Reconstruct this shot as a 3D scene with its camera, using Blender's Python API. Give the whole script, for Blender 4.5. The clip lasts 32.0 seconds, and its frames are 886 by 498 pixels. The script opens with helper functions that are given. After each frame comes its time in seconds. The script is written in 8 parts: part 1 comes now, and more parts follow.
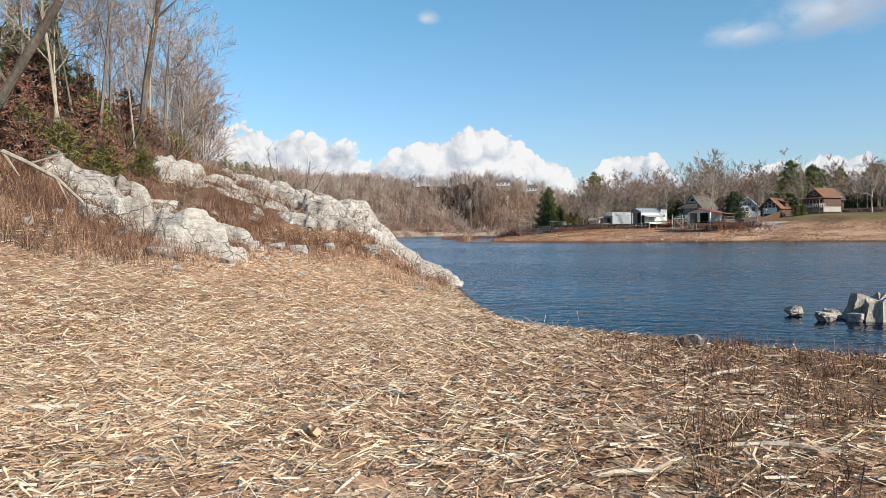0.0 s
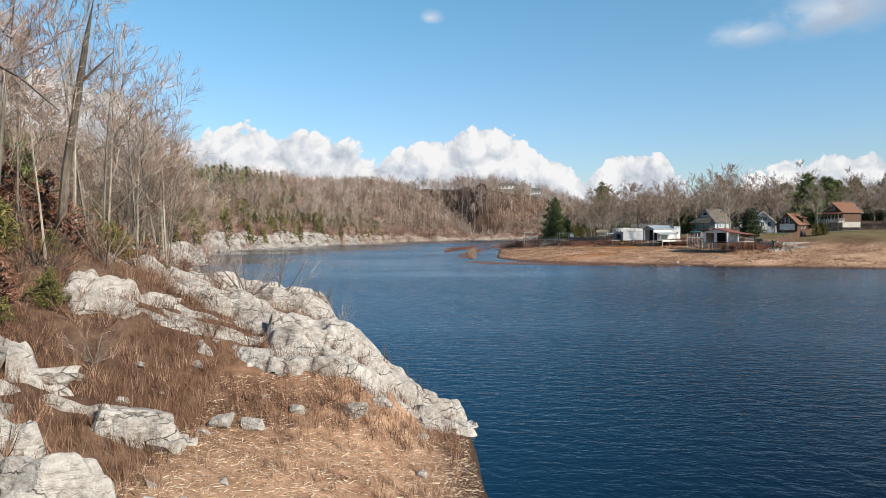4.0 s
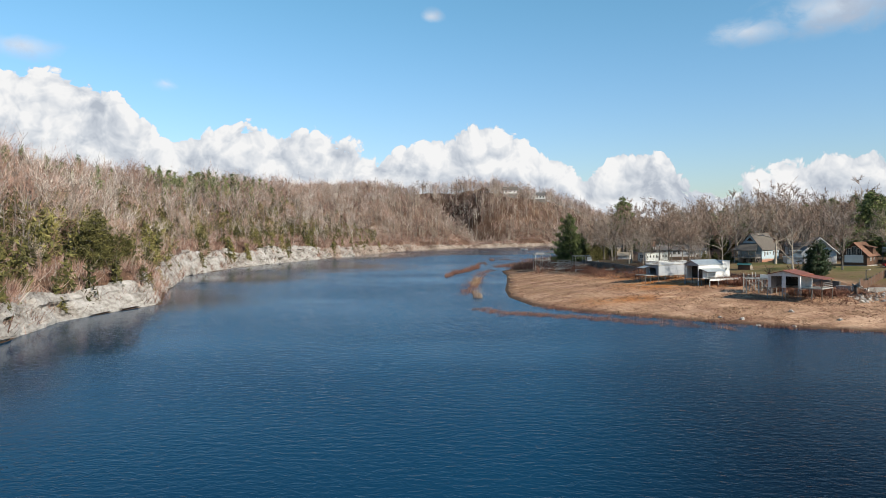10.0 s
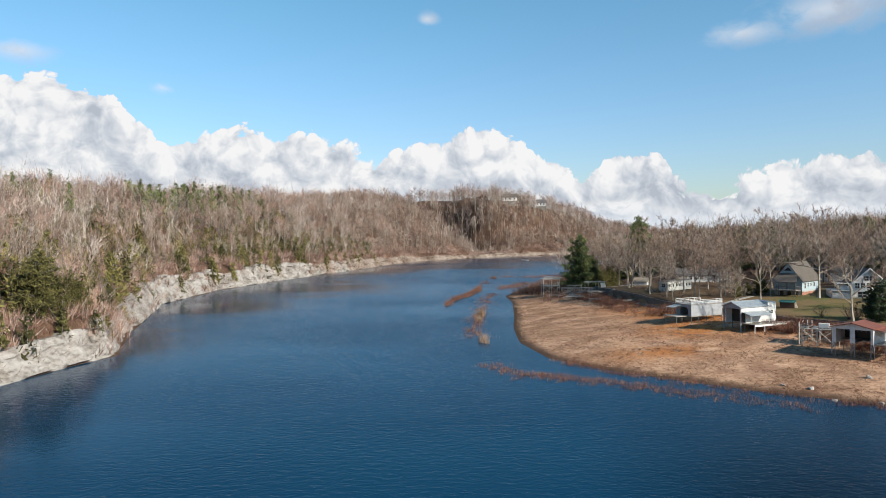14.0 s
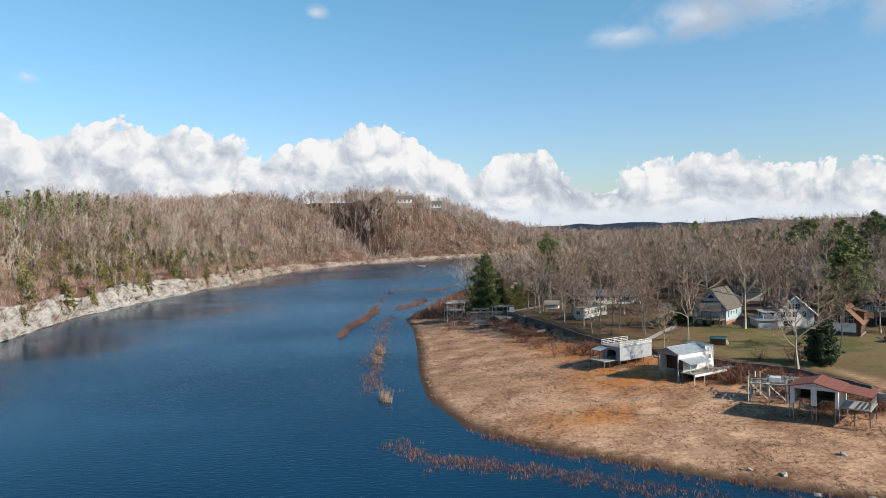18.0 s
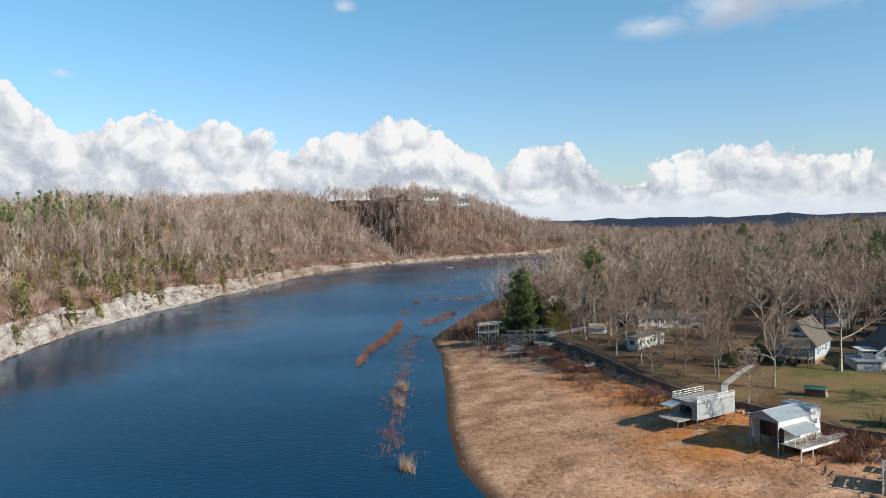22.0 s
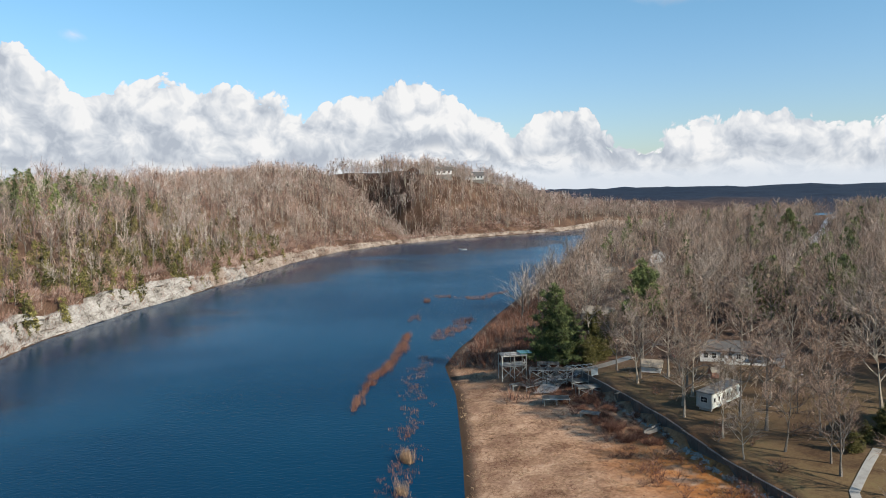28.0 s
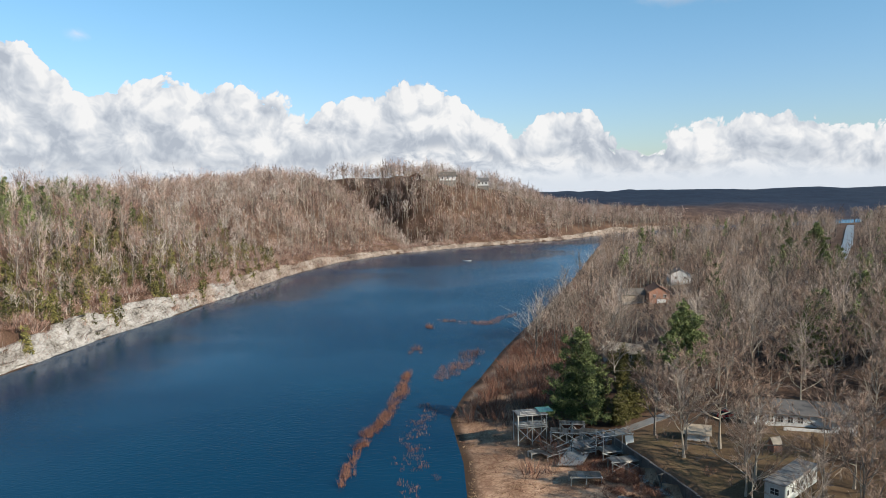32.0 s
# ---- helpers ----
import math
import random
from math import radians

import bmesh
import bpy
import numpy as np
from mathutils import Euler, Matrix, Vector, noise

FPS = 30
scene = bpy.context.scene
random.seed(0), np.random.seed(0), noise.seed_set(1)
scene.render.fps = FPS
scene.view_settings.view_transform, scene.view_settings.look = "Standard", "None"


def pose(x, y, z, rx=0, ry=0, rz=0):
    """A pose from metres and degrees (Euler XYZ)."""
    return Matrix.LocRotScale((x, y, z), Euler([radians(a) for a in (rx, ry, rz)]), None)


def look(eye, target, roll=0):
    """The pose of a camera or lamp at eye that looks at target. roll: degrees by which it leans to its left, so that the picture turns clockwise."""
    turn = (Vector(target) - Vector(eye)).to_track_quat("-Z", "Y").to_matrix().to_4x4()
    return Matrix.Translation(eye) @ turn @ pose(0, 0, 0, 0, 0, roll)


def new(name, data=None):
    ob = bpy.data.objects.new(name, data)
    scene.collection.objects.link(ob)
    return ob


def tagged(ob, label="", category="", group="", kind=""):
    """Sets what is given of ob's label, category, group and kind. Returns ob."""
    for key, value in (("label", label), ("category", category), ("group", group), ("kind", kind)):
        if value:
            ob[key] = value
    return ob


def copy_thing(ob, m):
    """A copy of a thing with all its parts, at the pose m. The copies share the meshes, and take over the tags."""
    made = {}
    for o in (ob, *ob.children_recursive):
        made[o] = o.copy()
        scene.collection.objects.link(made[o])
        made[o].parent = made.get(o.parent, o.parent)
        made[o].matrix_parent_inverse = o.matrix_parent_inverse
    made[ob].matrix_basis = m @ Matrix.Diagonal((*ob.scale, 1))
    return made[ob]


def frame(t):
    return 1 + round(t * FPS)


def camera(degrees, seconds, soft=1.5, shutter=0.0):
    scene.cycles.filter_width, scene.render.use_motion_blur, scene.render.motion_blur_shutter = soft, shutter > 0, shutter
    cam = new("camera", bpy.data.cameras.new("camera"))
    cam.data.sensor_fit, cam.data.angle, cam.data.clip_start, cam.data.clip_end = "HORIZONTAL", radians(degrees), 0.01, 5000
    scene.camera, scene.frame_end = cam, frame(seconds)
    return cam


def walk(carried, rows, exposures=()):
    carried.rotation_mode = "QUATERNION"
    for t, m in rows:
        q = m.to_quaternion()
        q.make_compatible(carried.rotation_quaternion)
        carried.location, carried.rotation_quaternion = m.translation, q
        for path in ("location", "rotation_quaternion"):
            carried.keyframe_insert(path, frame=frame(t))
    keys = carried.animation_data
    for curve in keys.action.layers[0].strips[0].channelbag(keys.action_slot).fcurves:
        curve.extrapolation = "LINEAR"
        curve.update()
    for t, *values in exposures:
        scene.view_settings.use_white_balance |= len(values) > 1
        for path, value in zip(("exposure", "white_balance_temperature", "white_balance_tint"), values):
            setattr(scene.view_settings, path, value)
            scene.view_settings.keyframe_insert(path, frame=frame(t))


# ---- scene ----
cam = camera(64.0, 32.0, soft=0.75)
# seconds, place, yaw, pitch, roll
PATH = [
    (0, 1.62, 4.64, 1.92, 3.32, -1.22, -0.69),
    (0.5, 1.63, 4.69, 2.24, 3.37, -1.23, -0.68),
    (1, 1.63, 4.84, 2.58, 3.41, -1.21, -0.66),
    (1.5, 1.61, 5.2, 2.97, 3.45, -1.23, -0.65),
    (2, 1.55, 5.84, 3.44, 3.46, -1.22, -0.63),
    (2.5, 1.48, 6.77, 3.96, 3.5, -1.24, -0.61),
    (3, 1.38, 7.94, 4.53, 3.51, -1.24, -0.6),
    (3.5, 1.26, 9.34, 5.13, 3.54, -1.26, -0.58),
    (5.5, 0.74, 16.66, 7.52, 3.58, -1.32, -0.35),
    (6, 0.62, 18.81, 8.09, 3.58, -1.36, -0.29),
    (6.5, 0.51, 21.05, 8.64, 3.62, -1.36, -0.33),
    (7, 0.41, 23.36, 9.17, 3.63, -1.39, -0.37),
    (7.5, 0.31, 25.69, 9.68, 3.64, -1.42, -0.41),
    (8, 0.22, 28.05, 10.19, 3.65, -1.43, -0.45),
    (8.5, 0.13, 30.39, 10.69, 3.63, -1.42, -0.49),
    (9, 0.04, 32.7, 11.2, 3.62, -1.4, -0.53),
    (9.5, -0.05, 34.95, 11.7, 3.63, -1.39, -0.56),
    (10, -0.16, 37.15, 12.22, 3.64, -1.36, -0.58),
    (10.5, -0.27, 39.32, 12.76, 3.62, -1.35, -0.61),
    (11, -0.4, 41.45, 13.33, 3.6, -1.3, -0.64),
    (11.5, -0.56, 43.57, 13.93, 3.58, -1.25, -0.67),
    (12, -0.73, 45.67, 14.56, 3.58, -1.18, -0.7),
    (12.5, -0.93, 47.78, 15.25, 3.58, -1.17, -0.72),
    (13, -1.17, 49.9, 15.99, 3.55, -1.15, -0.75),
    (13.5, -1.43, 52.04, 16.79, 3.53, -1.13, -0.84),
    (15.5, -2.43, 60.85, 20.14, -1.53, -1.57, -1.19),
    (16, -2.57, 63.13, 20.9, -5.51, -1.71, -1.28),
    (16.5, -2.63, 65.44, 21.59, -5.61, -1.72, -1.34),
    (17, -2.62, 67.78, 22.22, -5.55, -1.7, -1.4),
    (17.5, -2.56, 70.15, 22.79, -5.26, -1.67, -1.46),
    (18, -2.47, 72.52, 23.33, -5.16, -1.65, -1.52),
    (18.5, -2.37, 74.9, 23.84, -5.15, -1.67, -1.58),
    (19, -2.27, 77.27, 24.34, -5.14, -1.67, -1.64),
    (19.5, -2.18, 79.63, 24.84, -5.18, -1.65, -1.62),
    (20, -2.1, 81.97, 25.34, -5.39, -1.67, -1.59),
    (20.5, -2.02, 84.31, 25.84, -5.53, -1.71, -1.56),
    (21, -1.93, 86.64, 26.34, -5.52, -2.1, -1.54),
    (21.5, -1.81, 88.96, 26.84, -5.45, -2.18, -1.51),
    (22, -1.66, 91.29, 27.33, -3.01, -2.14, -1.49),
    (22.5, -1.51, 93.62, 27.84, -2.26, -2.11, -1.46),
    (23, -1.35, 95.98, 28.35, -2.23, -2.13, -1.43),
    (23.5, -1.2, 98.36, 28.87, -2.21, -2.15, -1.41),
    (24, -1.06, 100.78, 29.41, -2.18, -2.19, -1.38),
    (24.5, -0.94, 103.2, 29.98, -2.14, -2.7, -1.36),
    (25, -0.86, 105.6, 30.6, -2.04, -4.25, -1.33),
    (25.5, -0.82, 107.95, 31.27, -2.03, -4.63, -1.3),
    (27.5, -0.8, 117.12, 33.97, -2, -4.87, -1.16),
    (28, -0.75, 119.45, 34.5, -1.97, -4.88, -1.13),
    (28.5, -0.67, 121.83, 34.92, -1.96, -4.86, -1.09),
    (29, -0.58, 124.22, 35.3, -1.93, -4.83, -1.06),
    (29.5, -0.5, 126.62, 35.7, -1.91, -4.81, -1.03),
    (30, -0.46, 128.99, 36.17, -1.89, -4.83, -0.99),
    (30.5, -0.45, 131.34, 36.71, -1.87, -4.83, -0.96),
    (31, -0.48, 133.68, 37.3, -1.85, -4.82, -0.93),
    (31.5, -0.52, 136, 37.92, -1.82, -4.83, -0.89),
    (32, -0.57, 138.32, 38.56, -1.79, -4.82, -0.86),
]

UNIT = 1.4
walk(cam, [(t, pose(x * UNIT, y * UNIT, z * UNIT, 90 + pitch, 0, yaw) @ pose(0, 0, 0, 0, 0, roll)) for t, x, y, z, yaw, pitch, roll in PATH],
     [(0.0, 0.71), (32.0, 0.71)])

# ---------------------------------------------------------------- sky and sun
TO_SUN = Vector((0.70, -0.52, 0.49)).normalized()
sun = new("sun", bpy.data.lights.new("sun", "SUN"))
sun.data.energy, sun.data.angle, sun.data.color = 5.0, radians(0.5), (1.0, 0.905, 0.755)
sun.matrix_world = look(TO_SUN * 900, (0, 0, 0))


class Nodes:
    """Short hand for building a node tree."""

    def __init__(self, tree):
        self.tree = tree
        tree.nodes.clear()

    def add(self, kind, out=0, op=None, **inputs):
        n = self.tree.nodes.new(kind)
        if op:
            n.operation = op
        for key, value in inputs.items():
            slot = n.inputs[int(key[1:])] if key[0] == "i" and key[1:].isdigit() else n.inputs[key.replace("_", " ")]
            if isinstance(value, bpy.types.NodeSocket):
                self.tree.links.new(value, slot)
            else:
                slot.default_value = value
        return n.outputs[out] if len(n.outputs) else None

    def edges(self, **inputs):
        """Distance to the nearest edge between cells."""
        out = self.add("ShaderNodeTexVoronoi", 0, **inputs)
        out.node.feature = "DISTANCE_TO_EDGE"
        return out.node.outputs["Distance"]

    def math(self, op, a, b=0.0):
        return self.add("ShaderNodeMath", op=op, i0=a, i1=b)

    def noise(self, vector, scale, detail=4.0, rough=0.55, out=0, distort=0.0):
        return self.add("ShaderNodeTexNoise", out, Vector=vector, Scale=scale, Detail=detail, Roughness=rough, Distortion=distort)

    def ramp(self, fac, stops, mode="LINEAR"):
        n = self.tree.nodes.new("ShaderNodeValToRGB")
        n.color_ramp.interpolation = mode
        while len(n.color_ramp.elements) < len(stops):
            n.color_ramp.elements.new(0.5)
        for e, (p, c) in zip(n.color_ramp.elements, stops):
            e.position, e.color = p, (*c, 1) if len(c) == 3 else c
        self.tree.links.new(fac, n.inputs[0])
        return n.outputs[0]

    def mix(self, fac, a, b, blend="MIX"):
        n = self.tree.nodes.new("ShaderNodeMix")
        n.data_type, n.blend_type = "RGBA", blend
        for slot, value in ((n.inputs[0], fac), (n.inputs[6], a), (n.inputs[7], b)):
            if isinstance(value, bpy.types.NodeSocket):
                self.tree.links.new(value, slot)
            else:
                slot.default_value = value if not isinstance(value, tuple) or len(value) == 4 else (*value, 1)
        return n.outputs[2]

    def smooth(self, v, a, b):
        n = self.tree.nodes.new("ShaderNodeMapRange")
        n.interpolation_type = "SMOOTHSTEP"
        self.tree.links.new(v, n.inputs[0])
        n.inputs[1].default_value, n.inputs[2].default_value = a, b
        return n.outputs[0]


def make_sky():
    w = bpy.data.worlds.new("sky")
    scene.world = w
    w.use_nodes = True
    k = Nodes(w.node_tree)
    elevation = math.asin(TO_SUN.z)
    air = k.tree.nodes.new("ShaderNodeTexSky")
    air.sky_type, air.sun_disc, air.sun_elevation, air.sun_rotation = "NISHITA", False, elevation, math.atan2(TO_SUN.x, TO_SUN.y)
    air.air_density, air.dust_density, air.ozone_density = 1.3, 0.4, 2.2
    blue = air.outputs[0]
    way = k.add("ShaderNodeTexCoord", 0)
    parts = k.tree.nodes.new("ShaderNodeSeparateXYZ")
    k.tree.links.new(way, parts.inputs[0])
    x, y, z = parts.outputs
    # degrees to the right of +y and above the horizon, frayed by noise
    az = k.math("MULTIPLY", k.math("ARCTAN2", x, y), 57.2958)
    el = k.math("MULTIPLY", k.math("ARCSINE", z), 57.2958)
    # heaped cumulus along the horizon: tops and bases round the compass, billowed like cauliflower
    turn = k.math("DIVIDE", k.math("ADD", az, 60.0), 120.0)

    def profile(points):
        return k.math("MULTIPLY", k.ramp(turn, [((a + 60) / 120, (e / 16,) * 3) for a, e in points], "EASE"), 16.0)

    def moved(v, by):
        return k.add("ShaderNodeVectorMath", op="ADD", i0=v, i1=by)

    bent = k.add("ShaderNodeVectorMath", op="ADD", i0=way, i1=k.add("ShaderNodeVectorMath", op="SCALE", i0=k.noise(way, 16.0, 3, 0.5, out=1), Scale=0.05))

    def heaps(v, scale):
        """Rounded billows at falling sizes."""
        return k.math("SUBTRACT", 1.06, k.add("ShaderNodeTexVoronoi", 0, Vector=v, Scale=scale, Detail=3.0, Roughness=0.52, Lacunarity=2.3))

    def tier(top, base, v, scale, swing, grey, seed):
        """Cover and whiteness of one bank of cloud."""
        v = moved(v, seed)
        h = heaps(v, scale)
        sun_side = heaps(moved(v, (0.013, -0.004, 0.013)), scale)
        broad = k.noise(v, scale * 0.5, 4, 0.55)
        fray = k.noise(v, scale * 3.2, 6, 0.62)
        depth = k.math("ADD", k.math("SUBTRACT", top, el), k.math("ADD", k.math("MULTIPLY", h, swing), k.math("MULTIPLY", k.math("SUBTRACT", fray, 0.5), swing * 0.4)))
        above = k.math("ADD", k.math("SUBTRACT", el, base), k.math("MULTIPLY", k.math("SUBTRACT", broad, 0.5), 3.0))
        cover = k.math("MULTIPLY", k.smooth(depth, 0.0, 0.28), k.smooth(above, -0.7, 0.6))
        lit = k.math("MULTIPLY", k.math("SUBTRACT", h, sun_side), 0.85)
        under = k.math("MULTIPLY", k.smooth(above, 2.4, 0.0), grey)
        heart = k.math("MULTIPLY", k.smooth(depth, 0.8, 4.4), grey * 0.55)
        tone = k.math("ADD", k.math("ADD", 0.59, lit), k.math("MULTIPLY", k.math("SUBTRACT", broad, 0.5), 0.95))
        tone = k.math("SUBTRACT", k.math("ADD", tone, k.math("MULTIPLY", k.math("SUBTRACT", fray, 0.5), 0.16)), k.math("ADD", under, heart))
        return cover, tone

    low_cover, low_tone = tier(profile(LOW_TOPS), k.math("ADD", k.math("MULTIPLY", el, 0.0), -4.0), k.add("ShaderNodeVectorMath", op="MULTIPLY", i0=bent, i1=(1.0, 1.0, 1.7)), 24.0, 1.5, 0.16, (3.1, 1.7, 0.4))
    high_cover, high_tone = tier(profile(CLOUD_TOPS), profile(CLOUD_BASES), bent, 17.0, 2.1, 0.24, (0.0, 0.0, 0.0))
    # thin grey wisps higher up
    wisp = None
    for a, e, wide, high in WISPS:
        da = k.math("DIVIDE", k.math("SUBTRACT", az, a), wide)
        de = k.math("DIVIDE", k.math("SUBTRACT", el, e), high)
        r = k.math("SUBTRACT", 1.0, k.math("SQRT", k.math("ADD", k.math("MULTIPLY", da, da), k.math("MULTIPLY", de, de))))
        wisp = r if wisp is None else k.math("MAXIMUM", wisp, r)
    torn = k.noise(k.add("ShaderNodeVectorMath", op="MULTIPLY", i0=bent, i1=(0.8, 0.8, 1.5)), 13.0, 7, 0.6)
    wisp = k.math("MULTIPLY", k.smooth(k.math("ADD", wisp, k.math("MULTIPLY", k.math("SUBTRACT", torn, 0.5), 2.6)), 0.0, 1.2), 0.75)

    def white(tone):
        return k.ramp(tone, ((0.08, (0.5, 0.55, 0.63)), (0.34, (0.66, 0.705, 0.77)), (0.55, (0.82, 0.845, 0.88)), (0.76, (0.98, 0.98, 0.98))))

    veil = k.mix(k.smooth(torn, 0.42, 0.66), (0.9, 0.91, 0.94), (0.55, 0.58, 0.66))
    low_white = k.mix(k.smooth(el, 2.6, 0.0), white(low_tone), (0.76, 0.82, 0.9))
    heap_colour = k.mix(high_cover, k.mix(low_cover, veil, low_white), white(high_tone))
    cover = k.math("MAXIMUM", k.math("MAXIMUM", high_cover, low_cover), wisp)
    heap = k.add("ShaderNodeBackground", Color=heap_colour, Strength=0.57)
    tinted = k.mix(1.0, blue, k.mix(k.smooth(el, 2.0, 24.0), (0.79, 0.96, 1.3), (0.665, 1.085, 1.175)), "MULTIPLY")
    clear = k.add("ShaderNodeBackground", Color=tinted, Strength=0.0765)
    both = k.add("ShaderNodeMixShader", i0=cover, i1=clear, i2=heap)
    k.add("ShaderNodeOutputWorld", Surface=both)


# azimuth and elevation of the cloud tops and bases, in degrees
CLOUD_TOPS = [(-58, 10.5), (-47, 11.5), (-35, 12.0), (-32, 11.6), (-28.4, 9.8), (-24.5, 7.4), (-22, 7.4), (-18, 8.2), (-13, 7.3), (-9.5, 6.1), (-4.5, 7.0), (-1.8, 7.9), (0.9, 8.1), (3, 7.6), (5, 6.4), (8.0, 4.3), (10.5, 6.0), (13, 5.6), (15.5, 3.4), (17.6, 2.6), (22.5, 5.3), (25.5, 5.5), (29, 5.1), (33.5, 3.6), (40, 3.0), (57, 4.0)]
CLOUD_BASES = [(-58, 2.5), (-35, 2.8), (-26, 1.6), (-18, 2.2), (-9, 1.6), (-3, 2.6), (3, 3.4), (7, 2.4), (11, 2.6), (16, 1.2), (22, 1.8), (27, 2.0), (34, 1.0), (57, 1.0)]
LOW_TOPS = [(-58, 5.0), (-30, 5.4), (-20, 4.6), (-10, 5.0), (0, 4.6), (8, 4.0), (14, 3.4), (18, 2.4), (24, 3.2), (32, 2.9), (45, 2.6), (57, 3.0)]
# azimuth, elevation, half width and half height of the high wisps
WISPS = [(19.5, 14.3, 4.0, 1.1), (25, 15.2, 5.5, 1.9), (32, 16.4, 8, 3.0), (37, 17.8, 9, 2.4), (40, 14, 5, 2.4), (-4.4, 16.8, 1.3, 0.7), (-24.8, 11.2, 1.6, 0.8), (-34, 13.0, 3.0, 1.0)]
make_sky()


# ---------------------------------------------------------------- materials
TONE = 0.78


def toned(stops):
    """The stops of a colour ramp, at the weathered tone of the whole place."""
    return [(p, tuple(v * TONE for v in c)) for p, c in stops]


def material(name, stops, scale=1.0, fine=9.0, tree=0.0, rough=0.9, bump=0.3, bump_scale=None, metal=0.0, stretch=(1, 1, 1), random_mix=0.0, spec=0.3, world=True, distance=0.02):
    """A surface whose colour runs through stops by two scales of noise."""
    m = bpy.data.materials.new(name)
    m.use_nodes = True
    k = Nodes(m.node_tree)
    at = k.add("ShaderNodeNewGeometry", 0) if world else k.add("ShaderNodeTexCoord", 3)
    at = k.add("ShaderNodeVectorMath", op="MULTIPLY", i0=at, i1=stretch)
    big = k.noise(at, scale, 5, 0.6)
    small = k.noise(at, scale * fine, 6, 0.65)
    mixed = k.math("ADD", k.math("MULTIPLY", big, 0.55), k.math("MULTIPLY", small, 0.45))
    if random_mix:
        each = k.add("ShaderNodeNewGeometry", "Random Per Island") if random_mix < 0 else k.add("ShaderNodeObjectInfo", "Random")
        mixed = k.math("ADD", mixed, k.math("MULTIPLY", k.math("SUBTRACT", each, 0.5), abs(random_mix)))
    if tree:
        own = k.tree.nodes.new("ShaderNodeAttribute")
        own.attribute_name = "tree_tone"
        mixed = k.math("ADD", mixed, k.math("MULTIPLY", own.outputs[2], tree))
    colour = k.ramp(mixed, toned(stops))
    n = k.add("ShaderNodeBump", Strength=bump, Distance=distance, Height=k.noise(at, bump_scale or scale * fine * 1.7, 5, 0.6))
    surface = k.add("ShaderNodeBsdfPrincipled", Base_Color=colour, Roughness=rough, Metallic=metal, Normal=n, Specular_IOR_Level=spec)
    k.add("ShaderNodeOutputMaterial", Surface=surface)
    return m


def span(c, low=0.7, high=1.3):
    """Three stops round a colour."""
    return ((0.32, tuple(v * low for v in c)), (0.5, c), (0.68, tuple(min(1, v * high) for v in c)))


BARK = material("bark_grey", ((0.3, (0.08, 0.068, 0.058)), (0.5, (0.17, 0.148, 0.128)), (0.7, (0.3, 0.275, 0.245))), 1.5, 8, stretch=(1, 1, 0.3))
BARK_DARK = material("bark_dark", ((0.3, (0.045, 0.035, 0.029)), (0.5, (0.1, 0.082, 0.068)), (0.7, (0.2, 0.17, 0.145))), 1.5, 8, stretch=(1, 1, 0.3))
BARK_PALE = material("bark_pale", ((0.3, (0.19, 0.158, 0.125)), (0.5, (0.37, 0.322, 0.262)), (0.7, (0.57, 0.515, 0.435))), 1.5, 8, stretch=(1, 1, 0.3))
TWIG = material("twig_brown", ((0.26, (0.06, 0.038, 0.03)), (0.42, (0.245, 0.168, 0.142)), (0.58, (0.455, 0.333, 0.285)), (0.76, (0.67, 0.53, 0.465))), 0.07, 9, random_mix=-0.22, tree=0.34)
TWIG_GREY = material("twig_grey", ((0.26, (0.1, 0.077, 0.066)), (0.44, (0.31, 0.255, 0.222)), (0.58, (0.52, 0.45, 0.4)), (0.76, (0.74, 0.665, 0.6))), 0.07, 9, random_mix=-0.22, tree=0.34)
TWIG_RED = material("twig_red", ((0.26, (0.075, 0.036, 0.028)), (0.44, (0.22, 0.122, 0.094)), (0.58, (0.38, 0.235, 0.185)), (0.76, (0.55, 0.385, 0.315))), 0.07, 9, random_mix=-0.22, tree=0.34)
TWIG_PLUM = material("twig_plum", ((0.26, (0.06, 0.036, 0.026)), (0.42, (0.2, 0.132, 0.098)), (0.58, (0.37, 0.258, 0.2)), (0.76, (0.58, 0.44, 0.36))), 0.07, 9, random_mix=-0.22, tree=0.34)
TWIG_ASH = material("twig_ash", ((0.26, (0.085, 0.063, 0.05)), (0.42, (0.26, 0.203, 0.164)), (0.58, (0.44, 0.357, 0.297)), (0.76, (0.64, 0.54, 0.46))), 0.07, 9, random_mix=-0.22, tree=0.34)
NEEDLE = material("pine_needles", ((0.3, (0.045, 0.06, 0.022)), (0.5, (0.13, 0.165, 0.06)), (0.72, (0.26, 0.29, 0.115))), 0.05, 40, random_mix=-0.35, tree=0.25)
CEDAR = material("cedar_green", ((0.3, (0.04, 0.04, 0.013)), (0.5, (0.125, 0.117, 0.036)), (0.72, (0.27, 0.235, 0.08))), 0.05, 40, random_mix=-0.3, tree=0.3)
DARKLEAF = material("dark_leaves", ((0.3, (0.015, 0.03, 0.012)), (0.5, (0.03, 0.055, 0.02)), (0.72, (0.07, 0.1, 0.04))), 0.3, 20, rough=0.5, random_mix=-0.3)


